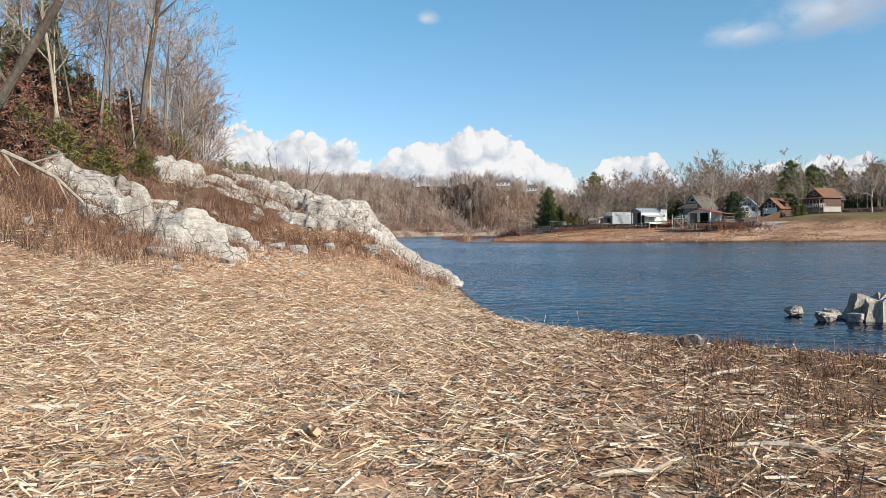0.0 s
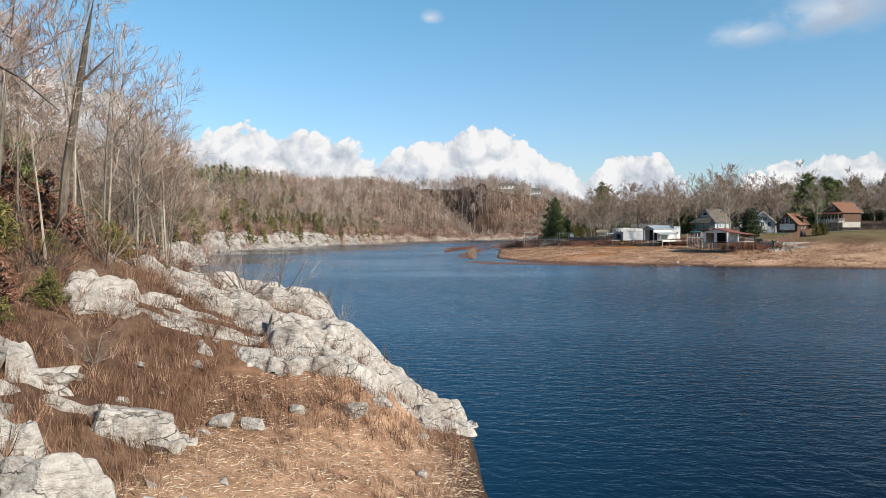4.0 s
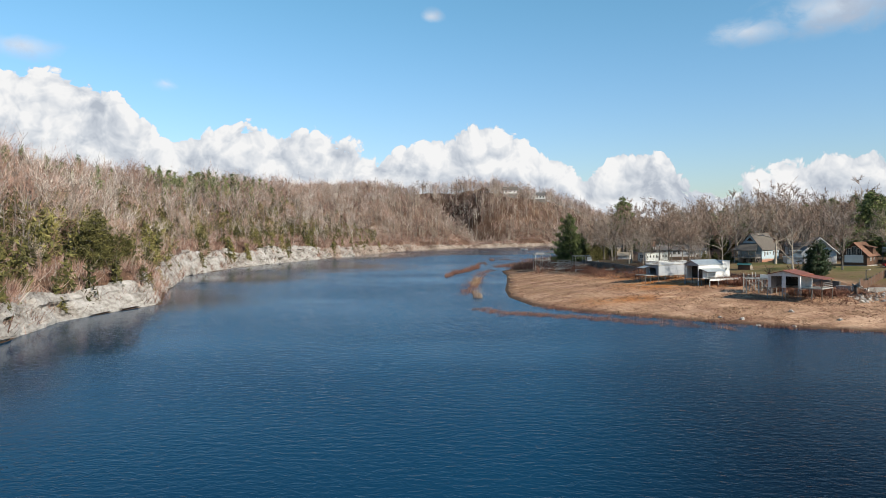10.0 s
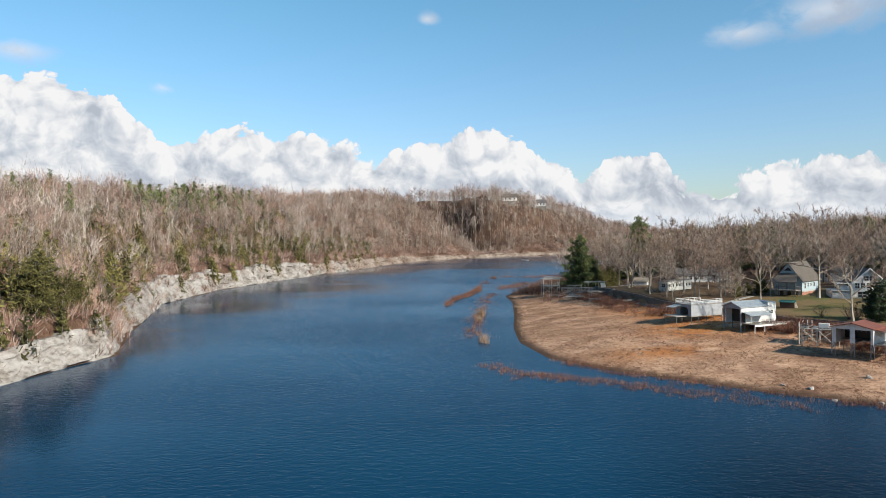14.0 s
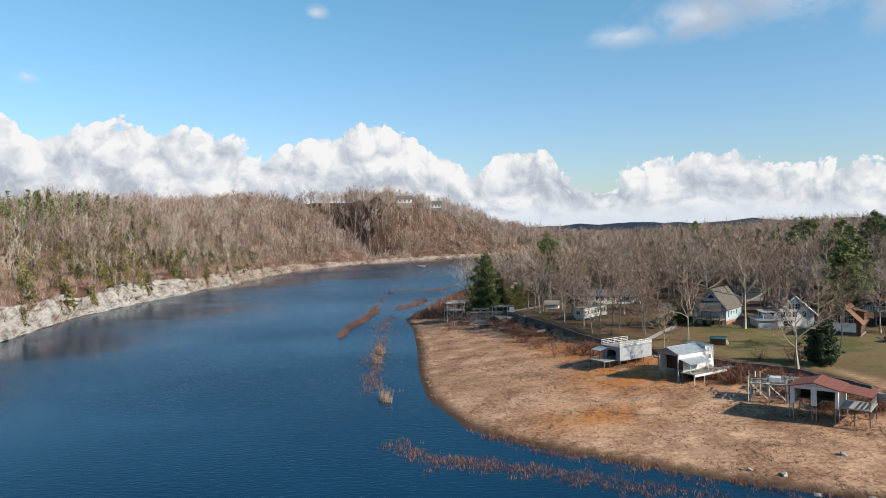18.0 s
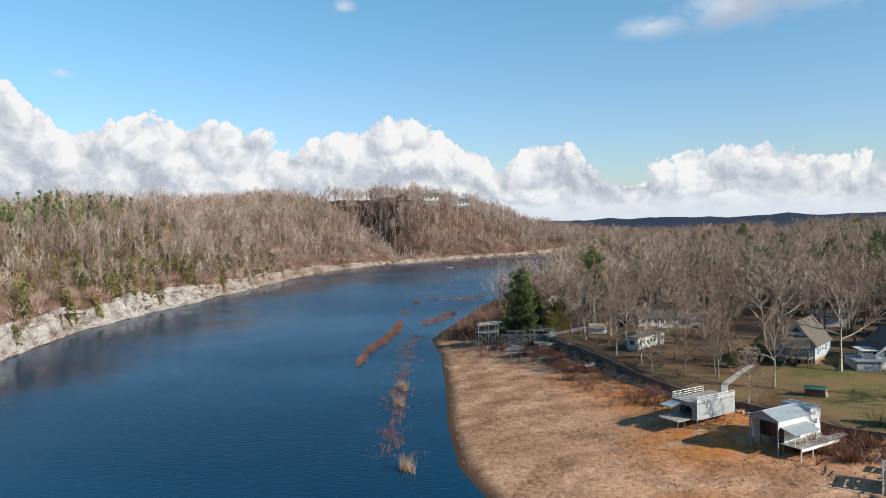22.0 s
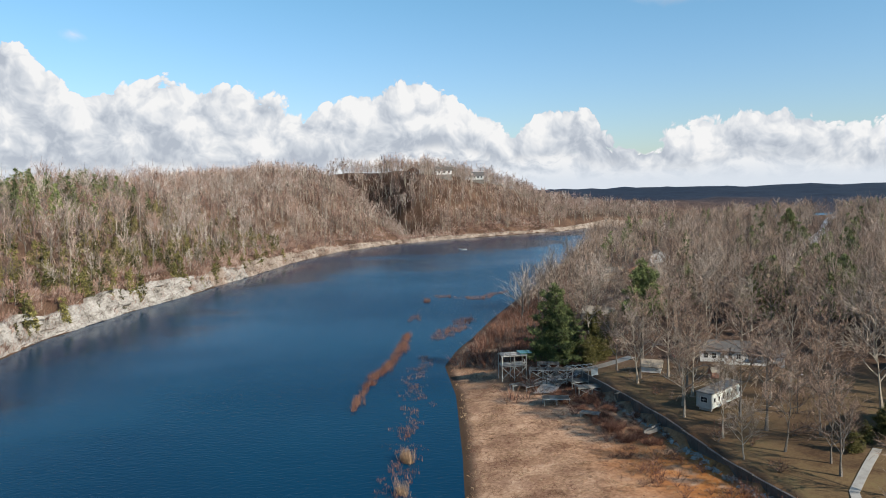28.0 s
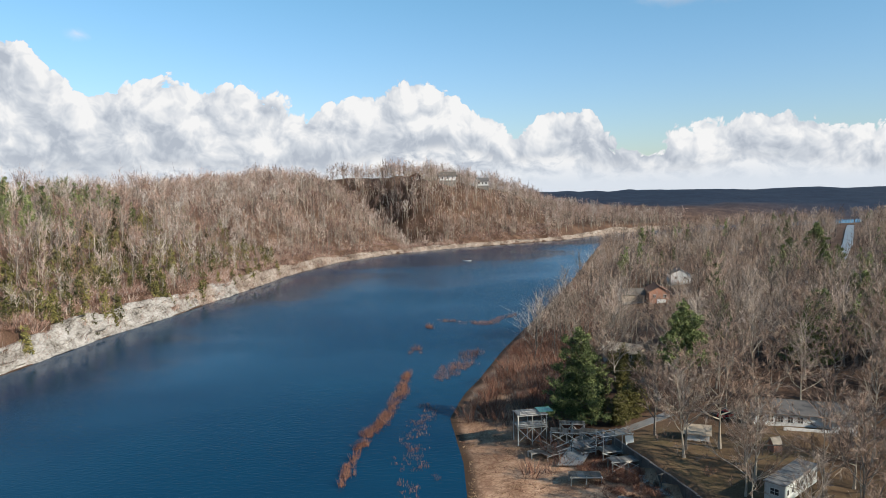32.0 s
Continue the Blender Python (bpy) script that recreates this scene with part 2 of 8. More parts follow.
def limestone_material():
    m = bpy.data.materials.new("limestone")
    m.use_nodes = True
    k = Nodes(m.node_tree)
    at = k.add("ShaderNodeNewGeometry", 0)
    bent = k.add("ShaderNodeVectorMath", op="ADD", i0=at, i1=k.add("ShaderNodeVectorMath", op="SCALE", i0=k.noise(at, 1.3, 4, 0.6, out=1), Scale=0.5))
    tone = k.math("ADD", k.math("MULTIPLY", k.noise(at, 0.5, 5, 0.6), 0.5), k.math("MULTIPLY", k.noise(at, 5.0, 8, 0.7), 0.5))
    colour = k.ramp(tone, ((0.3, (0.1, 0.082, 0.07)), (0.42, (0.25, 0.222, 0.2)), (0.53, (0.395, 0.368, 0.342)), (0.68, (0.54, 0.52, 0.495))))
    # weathered joints and lichen
    joint = k.edges(Vector=k.add("ShaderNodeVectorMath", op="MULTIPLY", i0=bent, i1=(0.5, 0.9, 1.9)), Scale=1.1)
    crack = k.math("MULTIPLY", k.math("MULTIPLY", k.smooth(joint, 0.028, 0.0), 0.8), k.smooth(k.noise(at, 0.9, 3, 0.5), 0.42, 0.56))
    colour = k.mix(crack, colour, (0.06, 0.045, 0.035))
    colour = k.mix(k.math("MULTIPLY", k.smooth(k.noise(at, 2.1, 6, 0.7), 0.56, 0.68), 0.6), colour, (0.2, 0.16, 0.12))
    colour = k.mix(k.math("MULTIPLY", k.smooth(k.noise(at, 9.0, 5, 0.7), 0.6, 0.72), 0.5), colour, (0.1, 0.095, 0.085))
    beds = k.noise(k.add("ShaderNodeVectorMath", op="MULTIPLY", i0=bent, i1=(0.7, 0.9, 5.0)), 1.6, 5, 0.6)
    height = k.math("SUBTRACT", k.math("ADD", k.noise(at, 3.5, 9, 0.68), k.math("MULTIPLY", beds, 0.9)), k.math("MULTIPLY", crack, 0.5))
    n = k.add("ShaderNodeBump", Strength=1.0, Distance=0.17, Height=height)
    k.add("ShaderNodeOutputMaterial", Surface=k.add("ShaderNodeBsdfPrincipled", Base_Color=colour, Roughness=0.92, Normal=n, Specular_IOR_Level=0.2))
    return m


LIMESTONE = limestone_material()


def ground_material():
    m = bpy.data.materials.new("ground")
    m.use_nodes = True
    k = Nodes(m.node_tree)
    at = k.add("ShaderNodeNewGeometry", 0)
    litter = k.ramp(k.math("ADD", k.math("MULTIPLY", k.noise(at, 0.06, 4), 0.5), k.math("MULTIPLY", k.noise(at, 2.2, 6, 0.7), 0.5)),
                    ((0.3, (0.022, 0.013, 0.009)), (0.46, (0.065, 0.038, 0.026)), (0.6, (0.125, 0.078, 0.054)), (0.75, (0.21, 0.145, 0.106))))
    straw = k.ramp(k.math("ADD", k.math("MULTIPLY", k.noise(at, 0.12, 5), 0.5), k.math("MULTIPLY", k.noise(at, 1.6, 7, 0.7), 0.5)),
                   ((0.36, (0.09, 0.044, 0.026)), (0.45, (0.25, 0.145, 0.09)), (0.55, (0.41, 0.255, 0.165)), (0.66, (0.56, 0.385, 0.265))))
    straw = k.mix(k.math("MULTIPLY", k.smooth(k.noise(at, 0.16, 7, 0.72), 0.5, 0.6), 0.45), straw, (0.17, 0.085, 0.055))
    clay = k.ramp(k.noise(at, 0.8, 6, 0.7), ((0.3, (0.26, 0.085, 0.022)), (0.55, (0.38, 0.15, 0.045)), (0.75, (0.43, 0.22, 0.085))))
    lawn = k.ramp(k.math("ADD", k.math("MULTIPLY", k.noise(at, 0.06, 5, 0.65), 0.7), k.math("MULTIPLY", k.noise(at, 1.8, 6, 0.7), 0.3)),
                  ((0.36, (0.07, 0.04, 0.02)), (0.46, (0.15, 0.1, 0.05)), (0.53, (0.16, 0.12, 0.055)), (0.58, (0.085, 0.085, 0.022)), (0.68, (0.05, 0.08, 0.014))))
    wet = (0.05, 0.03, 0.018)
    # far woods, with blue haze and cloud shade mixed into their colour
    hazed_canopy = k.ramp(k.noise(at, 0.03, 6, 0.7), ((0.35, (0.006, 0.012, 0.026)), (0.6, (0.013, 0.022, 0.042)), (0.75, (0.03, 0.034, 0.044))))

    def attribute(name):
        n = k.tree.nodes.new("ShaderNodeAttribute")
        n.attribute_name = name
        return n.outputs[2]

    c = k.mix(attribute("straw"), litter, straw)
    c = k.mix(attribute("lawn"), c, lawn)
    c = k.mix(k.math("MULTIPLY", attribute("clay"), k.smooth(k.noise(at, 0.2, 5, 0.6), 0.36, 0.5)), c, clay)
    c = k.mix(k.math("MULTIPLY", attribute("wet"), 0.85), c, wet)
    c = k.mix(attribute("distant"), c, hazed_canopy)
    n = k.add("ShaderNodeBump", Strength=0.55, Distance=0.12, Height=k.noise(at, 2.6, 8, 0.7))
    k.add("ShaderNodeOutputMaterial", Surface=k.add("ShaderNodeBsdfPrincipled", Base_Color=c, Roughness=0.95, Normal=n, Specular_IOR_Level=0.15))
    return m


def water_material():
    m = bpy.data.materials.new("lake_water")
    m.use_nodes = True
    k = Nodes(m.node_tree)
    at = k.add("ShaderNodeNewGeometry", 0)
    slow = k.add("ShaderNodeVectorMath", op="MULTIPLY", i0=at, i1=(0.6, 1.0, 1.0))
    ripple = k.noise(slow, 1.3, 3, 0.6, distort=0.5)
    chop = k.noise(slow, 4.2, 2, 0.5)
    # long lanes of wind on calmer water
    patch = k.smooth(k.noise(k.add("ShaderNodeVectorMath", op="MULTIPLY", i0=at, i1=(0.5, 1.0, 1.0)), 0.014, 4, 0.55), 0.36, 0.64)
    axes = k.tree.nodes.new("ShaderNodeSeparateXYZ")
    k.tree.links.new(at, axes.inputs[0])
    # the wind waves lean over, with one face wider than the other
    height = k.math("ADD", k.math("ADD", ripple, k.math("MULTIPLY", chop, 0.22)), k.math("MULTIPLY", axes.outputs[1], 0.8))
    # calm water under the lee of the bluff and up the far reach
    calm = k.math("MAXIMUM", k.smooth(axes.outputs[0], -30.0, -85.0), k.math("MULTIPLY", k.smooth(axes.outputs[1], 520.0, 760.0), 0.8))
    n = k.add("ShaderNodeBump", Strength=k.math("SUBTRACT", k.math("ADD", 0.24, k.math("MULTIPLY", patch, 0.24)), k.math("MULTIPLY", calm, 0.17)), Distance=0.28, Height=height)
    deep = k.ramp(k.noise(at, 0.012, 3), ((0.35, (0.002, 0.023, 0.056)), (0.65, (0.002, 0.031, 0.068))))
    # weaker sky reflection on the near right, put into the base colour
    dim_reflection = k.math("MULTIPLY", k.smooth(k.math("SUBTRACT", axes.outputs[0], k.math("MULTIPLY", axes.outputs[1], 0.12)), -14.0, 12.0), k.smooth(axes.outputs[1], 200.0, 130.0))
    deep = k.mix(dim_reflection, deep, (0.0004, 0.003, 0.0095))
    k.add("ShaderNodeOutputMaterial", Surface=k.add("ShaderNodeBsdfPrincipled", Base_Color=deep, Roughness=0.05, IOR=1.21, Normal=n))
    return m


GROUND, WATER = ground_material(), water_material()


# ---------------------------------------------------------------- mesh helpers
def mesh_from(name, verts, faces, mats, index=None, smooth=False):
    """A mesh from arrays: verts (n, 3), faces (m, 3) or (m, 4)."""
    verts, faces = np.asarray(verts, np.float32), np.asarray(faces, np.int32)
    me = bpy.data.meshes.new(name)
    me.vertices.add(len(verts))
    me.vertices.foreach_set("co", verts.ravel())
    size = faces.shape[1]
    me.loops.add(faces.size)
    me.loops.foreach_set("vertex_index", faces.ravel())
    me.polygons.add(len(faces))
    me.polygons.foreach_set("loop_start", np.arange(0, faces.size, size, dtype=np.int32))
    me.polygons.foreach_set("loop_total", np.full(len(faces), size, np.int32))
    for m in mats:
        me.materials.append(m)
    if index is not None:
        me.polygons.foreach_set("material_index", np.asarray(index, np.int32))
    me.polygons.foreach_set("use_smooth", np.full(len(faces), smooth))
    me.update(calc_edges=True)
    return me


def part(name, bm, mat, parent, label=""):
    me = bpy.data.meshes.new(name)
    bm.to_mesh(me)
    bm.free()
    me.materials.append(mat)
    ob = new(name, me)
    ob.parent = parent
    return tagged(ob, label)


def frames_of(way):
    way = way / np.maximum(np.linalg.norm(way, axis=1, keepdims=True), 1e-9)
    other = np.where(np.abs(way[:, 2:3]) > 0.9, np.array([[1.0, 0, 0]]), np.array([[0, 0, 1.0]]))
    u = np.cross(way, other)
    u /= np.linalg.norm(u, axis=1, keepdims=True)
    return u, np.cross(way, u)


def tubes(p0, p1, r0, r1, sides=4):
    """Tapered tubes as triangles: verts, faces."""
    p0, p1 = np.asarray(p0, float), np.asarray(p1, float)
    n = len(p0)
    u, v = frames_of(p1 - p0)
    a = np.arange(sides) * 2 * np.pi / sides
    ring = u[:, None] * np.cos(a)[None, :, None] + v[:, None] * np.sin(a)[None, :, None]
    low = p0[:, None] + ring * np.asarray(r0)[:, None, None]
    high = p1[:, None] + ring * np.asarray(r1)[:, None, None]
    verts = np.concatenate([low, high], 1).reshape(-1, 3)
    s, t = np.arange(sides), (np.arange(sides) + 1) % sides
    quad = np.concatenate([np.stack([s, t, t + sides], 1), np.stack([s, t + sides, s + sides], 1)])
    return verts, (quad[None] + (np.arange(n) * 2 * sides)[:, None, None]).reshape(-1, 3)


def spikes(p0, p1, wide, rng):
    """One thin triangle a twig or blade."""
    p0, p1 = np.asarray(p0, float), np.asarray(p1, float)
    u, v = frames_of(p1 - p0)
    a = rng.uniform(0, 2 * np.pi, len(p0))[:, None]
    side = (u * np.cos(a) + v * np.sin(a)) * np.asarray(wide).reshape(-1, 1) * 0.5
    verts = np.stack([p0 - side, p0 + side, p1], 1).reshape(-1, 3)
    return verts, np.arange(len(verts)).reshape(-1, 3)


def joined(pieces):
    """Join (verts, faces, material index) pieces."""
    verts, faces, index, n = [], [], [], 0
    for v, f, m in pieces:
        verts.append(v)
        faces.append(f + n)
        index.append(np.full(len(f), m) if np.isscalar(m) else m)
        n += len(v)
    return np.concatenate(verts), np.concatenate(faces), np.concatenate(index)


# ---------------------------------------------------------------- lie of the land
# shore of the near and far bank: x, y, height of the rock face, height of the hill, how far in it is reached
BANK = np.array([(700, -160, 0, 6, 60), (60, 0, 0, 4, 60), (20, 10, 0, 3, 50), (7.2, 13.9, 0, 3, 50), (4.2, 16.2, 0, 3, 50), (2.1, 20.0, 0, 5, 60),
                 (1.2, 25.0, 0, 6, 60), (0.3, 33.2, 0, 8, 60), (-1.4, 36.2, 0, 9, 60), (-3.5, 39.0, 0, 10, 60), (-6.4, 41.9, 0, 12, 60), (-9.7, 46.4, 0, 14, 70), (-13.5, 51.6, 0, 16, 70), (-19.4, 56.8, 1.5, 20, 80),
                 (-29, 62, 3, 26, 80), (-43, 84, 5, 28, 80), (-55, 106, 5, 28, 75), (-56, 116, 6, 28, 70), (-61, 134, 4.5, 28, 70), (-60, 146, 5, 28, 70),
                 (-57.5, 159, 5.5, 28, 75), (-67, 180, 6, 28, 75), (-88.6, 240, 7.5, 28, 70), (-91, 289, 8, 27, 70), (-86, 330, 8.5, 27, 65), (-79, 360, 7.5, 28, 65),
                 (-71, 405, 7, 30, 65), (-62, 460, 6, 32, 65), (-45, 520, 4, 36, 60), (-16, 565, 3, 40, 55), (31, 605, 3, 42, 50), (105, 655, 3, 30, 60),
                 (161, 721, 5, 16, 80), (260, 800, 3, 15, 90), (600, 950, 0, 15, 90), (4000, 1400, 0, 15, 90)], float)
POINT = np.array([(4000, -500), (400, 55), (140, 86), (75, 106), (45, 123), (37, 127), (28, 133), (18.5, 141), (13, 146), (7, 154), (3.6, 169), (3.3, 186),
                  (4.3, 208), (4.9, 235), (3.8, 255), (7, 268.7), (11, 280), (18.6, 305), (34, 348), (60, 423), (88, 511), (124.5, 623), (180, 690), (400, 790), (4000, 1180)], float)
ROAD = np.array([(112, 338), (125, 360), (138, 373), (206, 474), (318, 653)], float)
# houses on the far hill: x, y, height of the foot, width
HILL_HOUSES = [(-39.7, 690, 40.5, 11), (-3.5, 652, 44.5, 9), (19.4, 650, 44.5, 12), (46.5, 672, 40.5, 9)]
WALL = np.array([(25.5, 233), (29, 218), (31, 208), (32.5, 194), (35, 183.5), (39.8, 175.5), (45, 164.5), (50, 160), (53, 148), (56.5, 140), (75, 125), (130, 105), (400, 80)], float)


def near_line(line, x, y):
    """Distance to a polyline, where along it (in points), and the side: above 0 on its left."""
    best, along, side = np.full(x.shape, 1e9), np.zeros(x.shape), np.zeros(x.shape)
    for i in range(len(line) - 1):
        a, b = line[i, :2], line[i + 1, :2]
        d = b - a
        s = np.clip(((x - a[0]) * d[0] + (y - a[1]) * d[1]) / (d @ d), 0, 1)
        dx, dy = x - a[0] - s * d[0], y - a[1] - s * d[1]
        dist = np.hypot(dx, dy)
        cross = d[0] * (y - a[1]) - d[1] * (x - a[0])
        take = dist < best - 1e-9
        best, along, side = np.where(take, dist, best), np.where(take, i + s, along), np.where(take, np.sign(cross), side)
    return best, along, side


def step(v, a, b):
    t = np.clip((v - a) / (b - a), 0, 1)
    return t * t * (3 - 2 * t)


def waves(x, y, size, seed=0.0):
    """Cheap smooth unevenness between about -1 and 1."""
    k = 2 * np.pi / size
    return (np.sin(k * (x + 0.37 * y) + seed) + np.sin(k * 1.31 * (y - 0.42 * x) + 1.7 * seed + 1) + np.sin(k * 2.17 * (0.6 * x + y) + 2.3 + seed) * 0.6
            + np.sin(k * 3.1 * (x - 0.8 * y) + 0.5 * seed) * 0.4) / 3.0


def land(x, y):
    """Height of the ground and masks: straw, lawn, clay, wet."""
    x, y = np.asarray(x, float), np.asarray(y, float)
    d, along, side = near_line(BANK, x, y)
    d_bank = d * side
    n = np.arange(len(BANK))
    face, hill, reach = (np.interp(along, n, BANK[:, c]) for c in (2, 3, 4))
    inland = np.maximum(d_bank, 0)
    beach = np.minimum(0.2 * inland, 0.5) + np.minimum(0.035 * inland, 0.25) + 0.02 * np.maximum(inland - 30, 0)
    rise = np.clip(0.17 * np.maximum(-x - 0.3, 0) + 0.25 * np.maximum(-x - 5.5, 0), 0, 5.0) * step(y, 6, 16) * step(inland, 0, 3)
    ridge = 1.2 * step(inland, 0.5, 4.0) * step(y, 26, 31) * step(-x, -1.0, 3)
    bluff = 1.9 * step(inland, 0.1, 1.5) * step(y, 34, 39) * step(-x, 2, 6.5)
    low = np.minimum(beach, 2.2) + rise + ridge + bluff
    low = low - step(y, 32, 37) * np.maximum(low - 2.75 - 0.1 * inland, 0)
    slope = face * step(inland, 2.6, 5.5) + (hill - face) * step(inland / np.maximum(reach, 1), 0.0, 1.0) ** 0.8
    wood = step(along, 12.2, 14)
    h_bank = np.maximum(low * (1 - wood) + slope * wood, 0) + (1 - wood) * step(inland, 14, 60) * (hill * 0.5)
    h_bank = h_bank + waves(x, y, 37) * np.clip(inland / 40, 0, 1) * 1.6 + waves(x, y, 190, 2) * np.clip(inland / 150, 0, 1) * 5
    # a ravine beside the far hill
    gx, gy = -4 - 0.5 * (y - 575), y - 575
    across = (x - gx) / 1.12
    h_bank = h_bank - 36 * np.exp(-np.where(across > 0, across / 21, across / 34) ** 2) * step(gy, -5, 35) * step(gy, 115, 60)
    far = np.hypot(x, y - 100)
    h_bank = h_bank + (9 * np.clip(waves(x, y, 1100, 5), 0, 1) + 10 * waves(x, y, 420, 2) + 6 * waves(x, y, 190, 4)) * step(far, 900, 1700)
    top = np.exp(-(((x - 5) / 125) ** 2 + ((y - 700) / 90) ** 2))
    h_bank = h_bank + top * 6 * np.clip(inland / 40, 0, 1)

    d, along, side = near_line(POINT, x, y)
    d_point = -d * side
    inside = np.maximum(d_point, 0)
    dw, aw, sw = near_line(WALL, x, y)
    e = dw * sw
    shelf = np.minimum(0.12 * inside, 0.9) + np.minimum(0.09 * np.maximum(inside - 7.5, 0), 2.2) + waves(x, y, 9) * 0.09 * np.clip(inside / 5, 0, 1)
    yard = 4.1 + np.minimum(0.035 * np.maximum(e, 0), 8) + 7 * step(e, 60, 300) + waves(x, y, 60, 1) * np.clip(e / 120, 0, 1) * 2.5
    gentle = np.minimum(0.11 * inside, 6) + 6 * step(inside, 30, 220)
    walled = step(y, 245, 228)
    bare = step(x, 53, 56)
    sloped = shelf + (yard - shelf) * step(e, -5, 12)
    h_point = (np.where(e > 0, yard, shelf) * (1 - bare) + sloped * bare) * walled + np.minimum(gentle, np.where(e > -40, yard, 1e3)) * (1 - walled)
    h_point = h_point + (9 * np.clip(waves(x, y, 1100, 5), 0, 1) + 10 * waves(x, y, 420, 2) + 6 * waves(x, y, 190, 4)) * step(far, 900, 1700)
    both = np.where(d_bank > 0, h_bank, np.where(d_point > 0, h_point, -np.minimum(0.14 * np.minimum(-d_bank, -d_point), 5)))
    straw_bank = step(inland, 0.4, 1.6) * step(-x, 9, 2) * step(y, 40, 30)
    straw_point = step(inside, 0.6, 2.5) * np.where(e > 0, bare * step(e, 7, 4), 1) * walled
    straw_point = np.maximum(straw_point, step(inside, 0.6, 2) * step(inside, 16, 9) * (1 - walled) * 0.7)
    straw = np.where(d_bank > 0, straw_bank, straw_point)
    lawn = np.where(d_bank > 0, 0, step(e, 3 * bare, 2 + 5 * bare) * step(e, 50, 22) * walled * (0.42 + 0.58 * step(y, 206, 180)) * (0.85 + 0.15 * waves(x, y, 8, 2)))
    clay = np.where(d_bank > 0, 0, step(e, -16, -3) * np.where(e > 0, 0, 1) * step(y, 150, 165) * step(y, 218, 196))
    clay = np.maximum(clay, np.exp(-(((x - 22) / 7) ** 2 + ((y - 152) / 3.5) ** 2)) * 0.9)
    clay = np.maximum(clay, np.where(d_bank > 0, 0, np.exp(-(((x - 31.5) / 8.5) ** 2 + ((y - 167) / 7) ** 2)) * 1.3 * np.where(e > 0, 0, 1)))
    clay = np.minimum(clay, 1)
    wet = step(np.where(d_bank > 0, inland * 4.5 + 0.5 * waves(x, y, 1.3, 2), inside), 1.8, 0.2)
    damp = step(x, 1.6, 5.5) * step(inland, 10, 3) * step(y, 20, 15) * (0.75 + 0.25 * waves(x, y, 2.2, 3))
    wet = np.maximum(wet, np.where(d_bank > 0, damp, 0))
    return both, straw, lawn, clay, wet, d_bank, d_point, e


def ground_z(x, y):
    return land(np.atleast_1d(x), np.atleast_1d(y))[0]


def build_ground():
    def axis(low, high, fine, far_low, far_high, growth=1.13):
        mid = list(np.arange(low, high + 1e-6, fine))
        s, v = fine, high
        while high < far_high and v < far_high:
            s = min(s * growth, 260)
            v += s
            mid.append(v)
        s, v, before = fine, low, []
        while low > far_low and v > far_low:
            s = min(s * growth, 260)
            v -= s
            before.append(v)
        return np.array(before[::-1] + mid)
    xs = np.concatenate([axis(-112, -16, 2.0, -4200, -16), axis(-15, 9, 0.5, -15, 9), axis(10, 62, 1.2, 10, 62), axis(64, 180, 4.0, 64, 4200)])
    ys = np.concatenate([axis(4, 44, 0.6, -1500, 44), axis(45, 258, 1.6, 45, 258), axis(261, 440, 3.0, 261, 440), axis(445, 760, 5.5, 445, 4400)])
    xs, ys = np.unique(xs), np.unique(ys)
    gx, gy = np.meshgrid(xs, ys)
    h, straw, lawn, clay, wet, *_ = land(gx, gy)
    nx, ny = len(xs), len(ys)
    i = np.arange(nx * ny).reshape(ny, nx)
    faces = np.stack([i[:-1, :-1], i[:-1, 1:], i[1:, 1:], i[1:, :-1]], -1).reshape(-1, 4)
    # how far the hazed colour takes over with distance
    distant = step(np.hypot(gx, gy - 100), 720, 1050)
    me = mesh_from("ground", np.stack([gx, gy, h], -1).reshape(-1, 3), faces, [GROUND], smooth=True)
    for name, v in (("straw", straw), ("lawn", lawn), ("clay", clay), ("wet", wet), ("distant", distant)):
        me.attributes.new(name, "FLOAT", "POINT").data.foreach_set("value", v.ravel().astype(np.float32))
    tagged(new("ground", me), "leaf-covered banks, straw-coloured drawdown beach and thin lawn", "ground", kind="structure")
    s = 4500.0
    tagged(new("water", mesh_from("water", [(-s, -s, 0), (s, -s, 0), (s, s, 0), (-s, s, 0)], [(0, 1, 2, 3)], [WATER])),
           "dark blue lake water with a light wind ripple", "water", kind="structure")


build_ground()


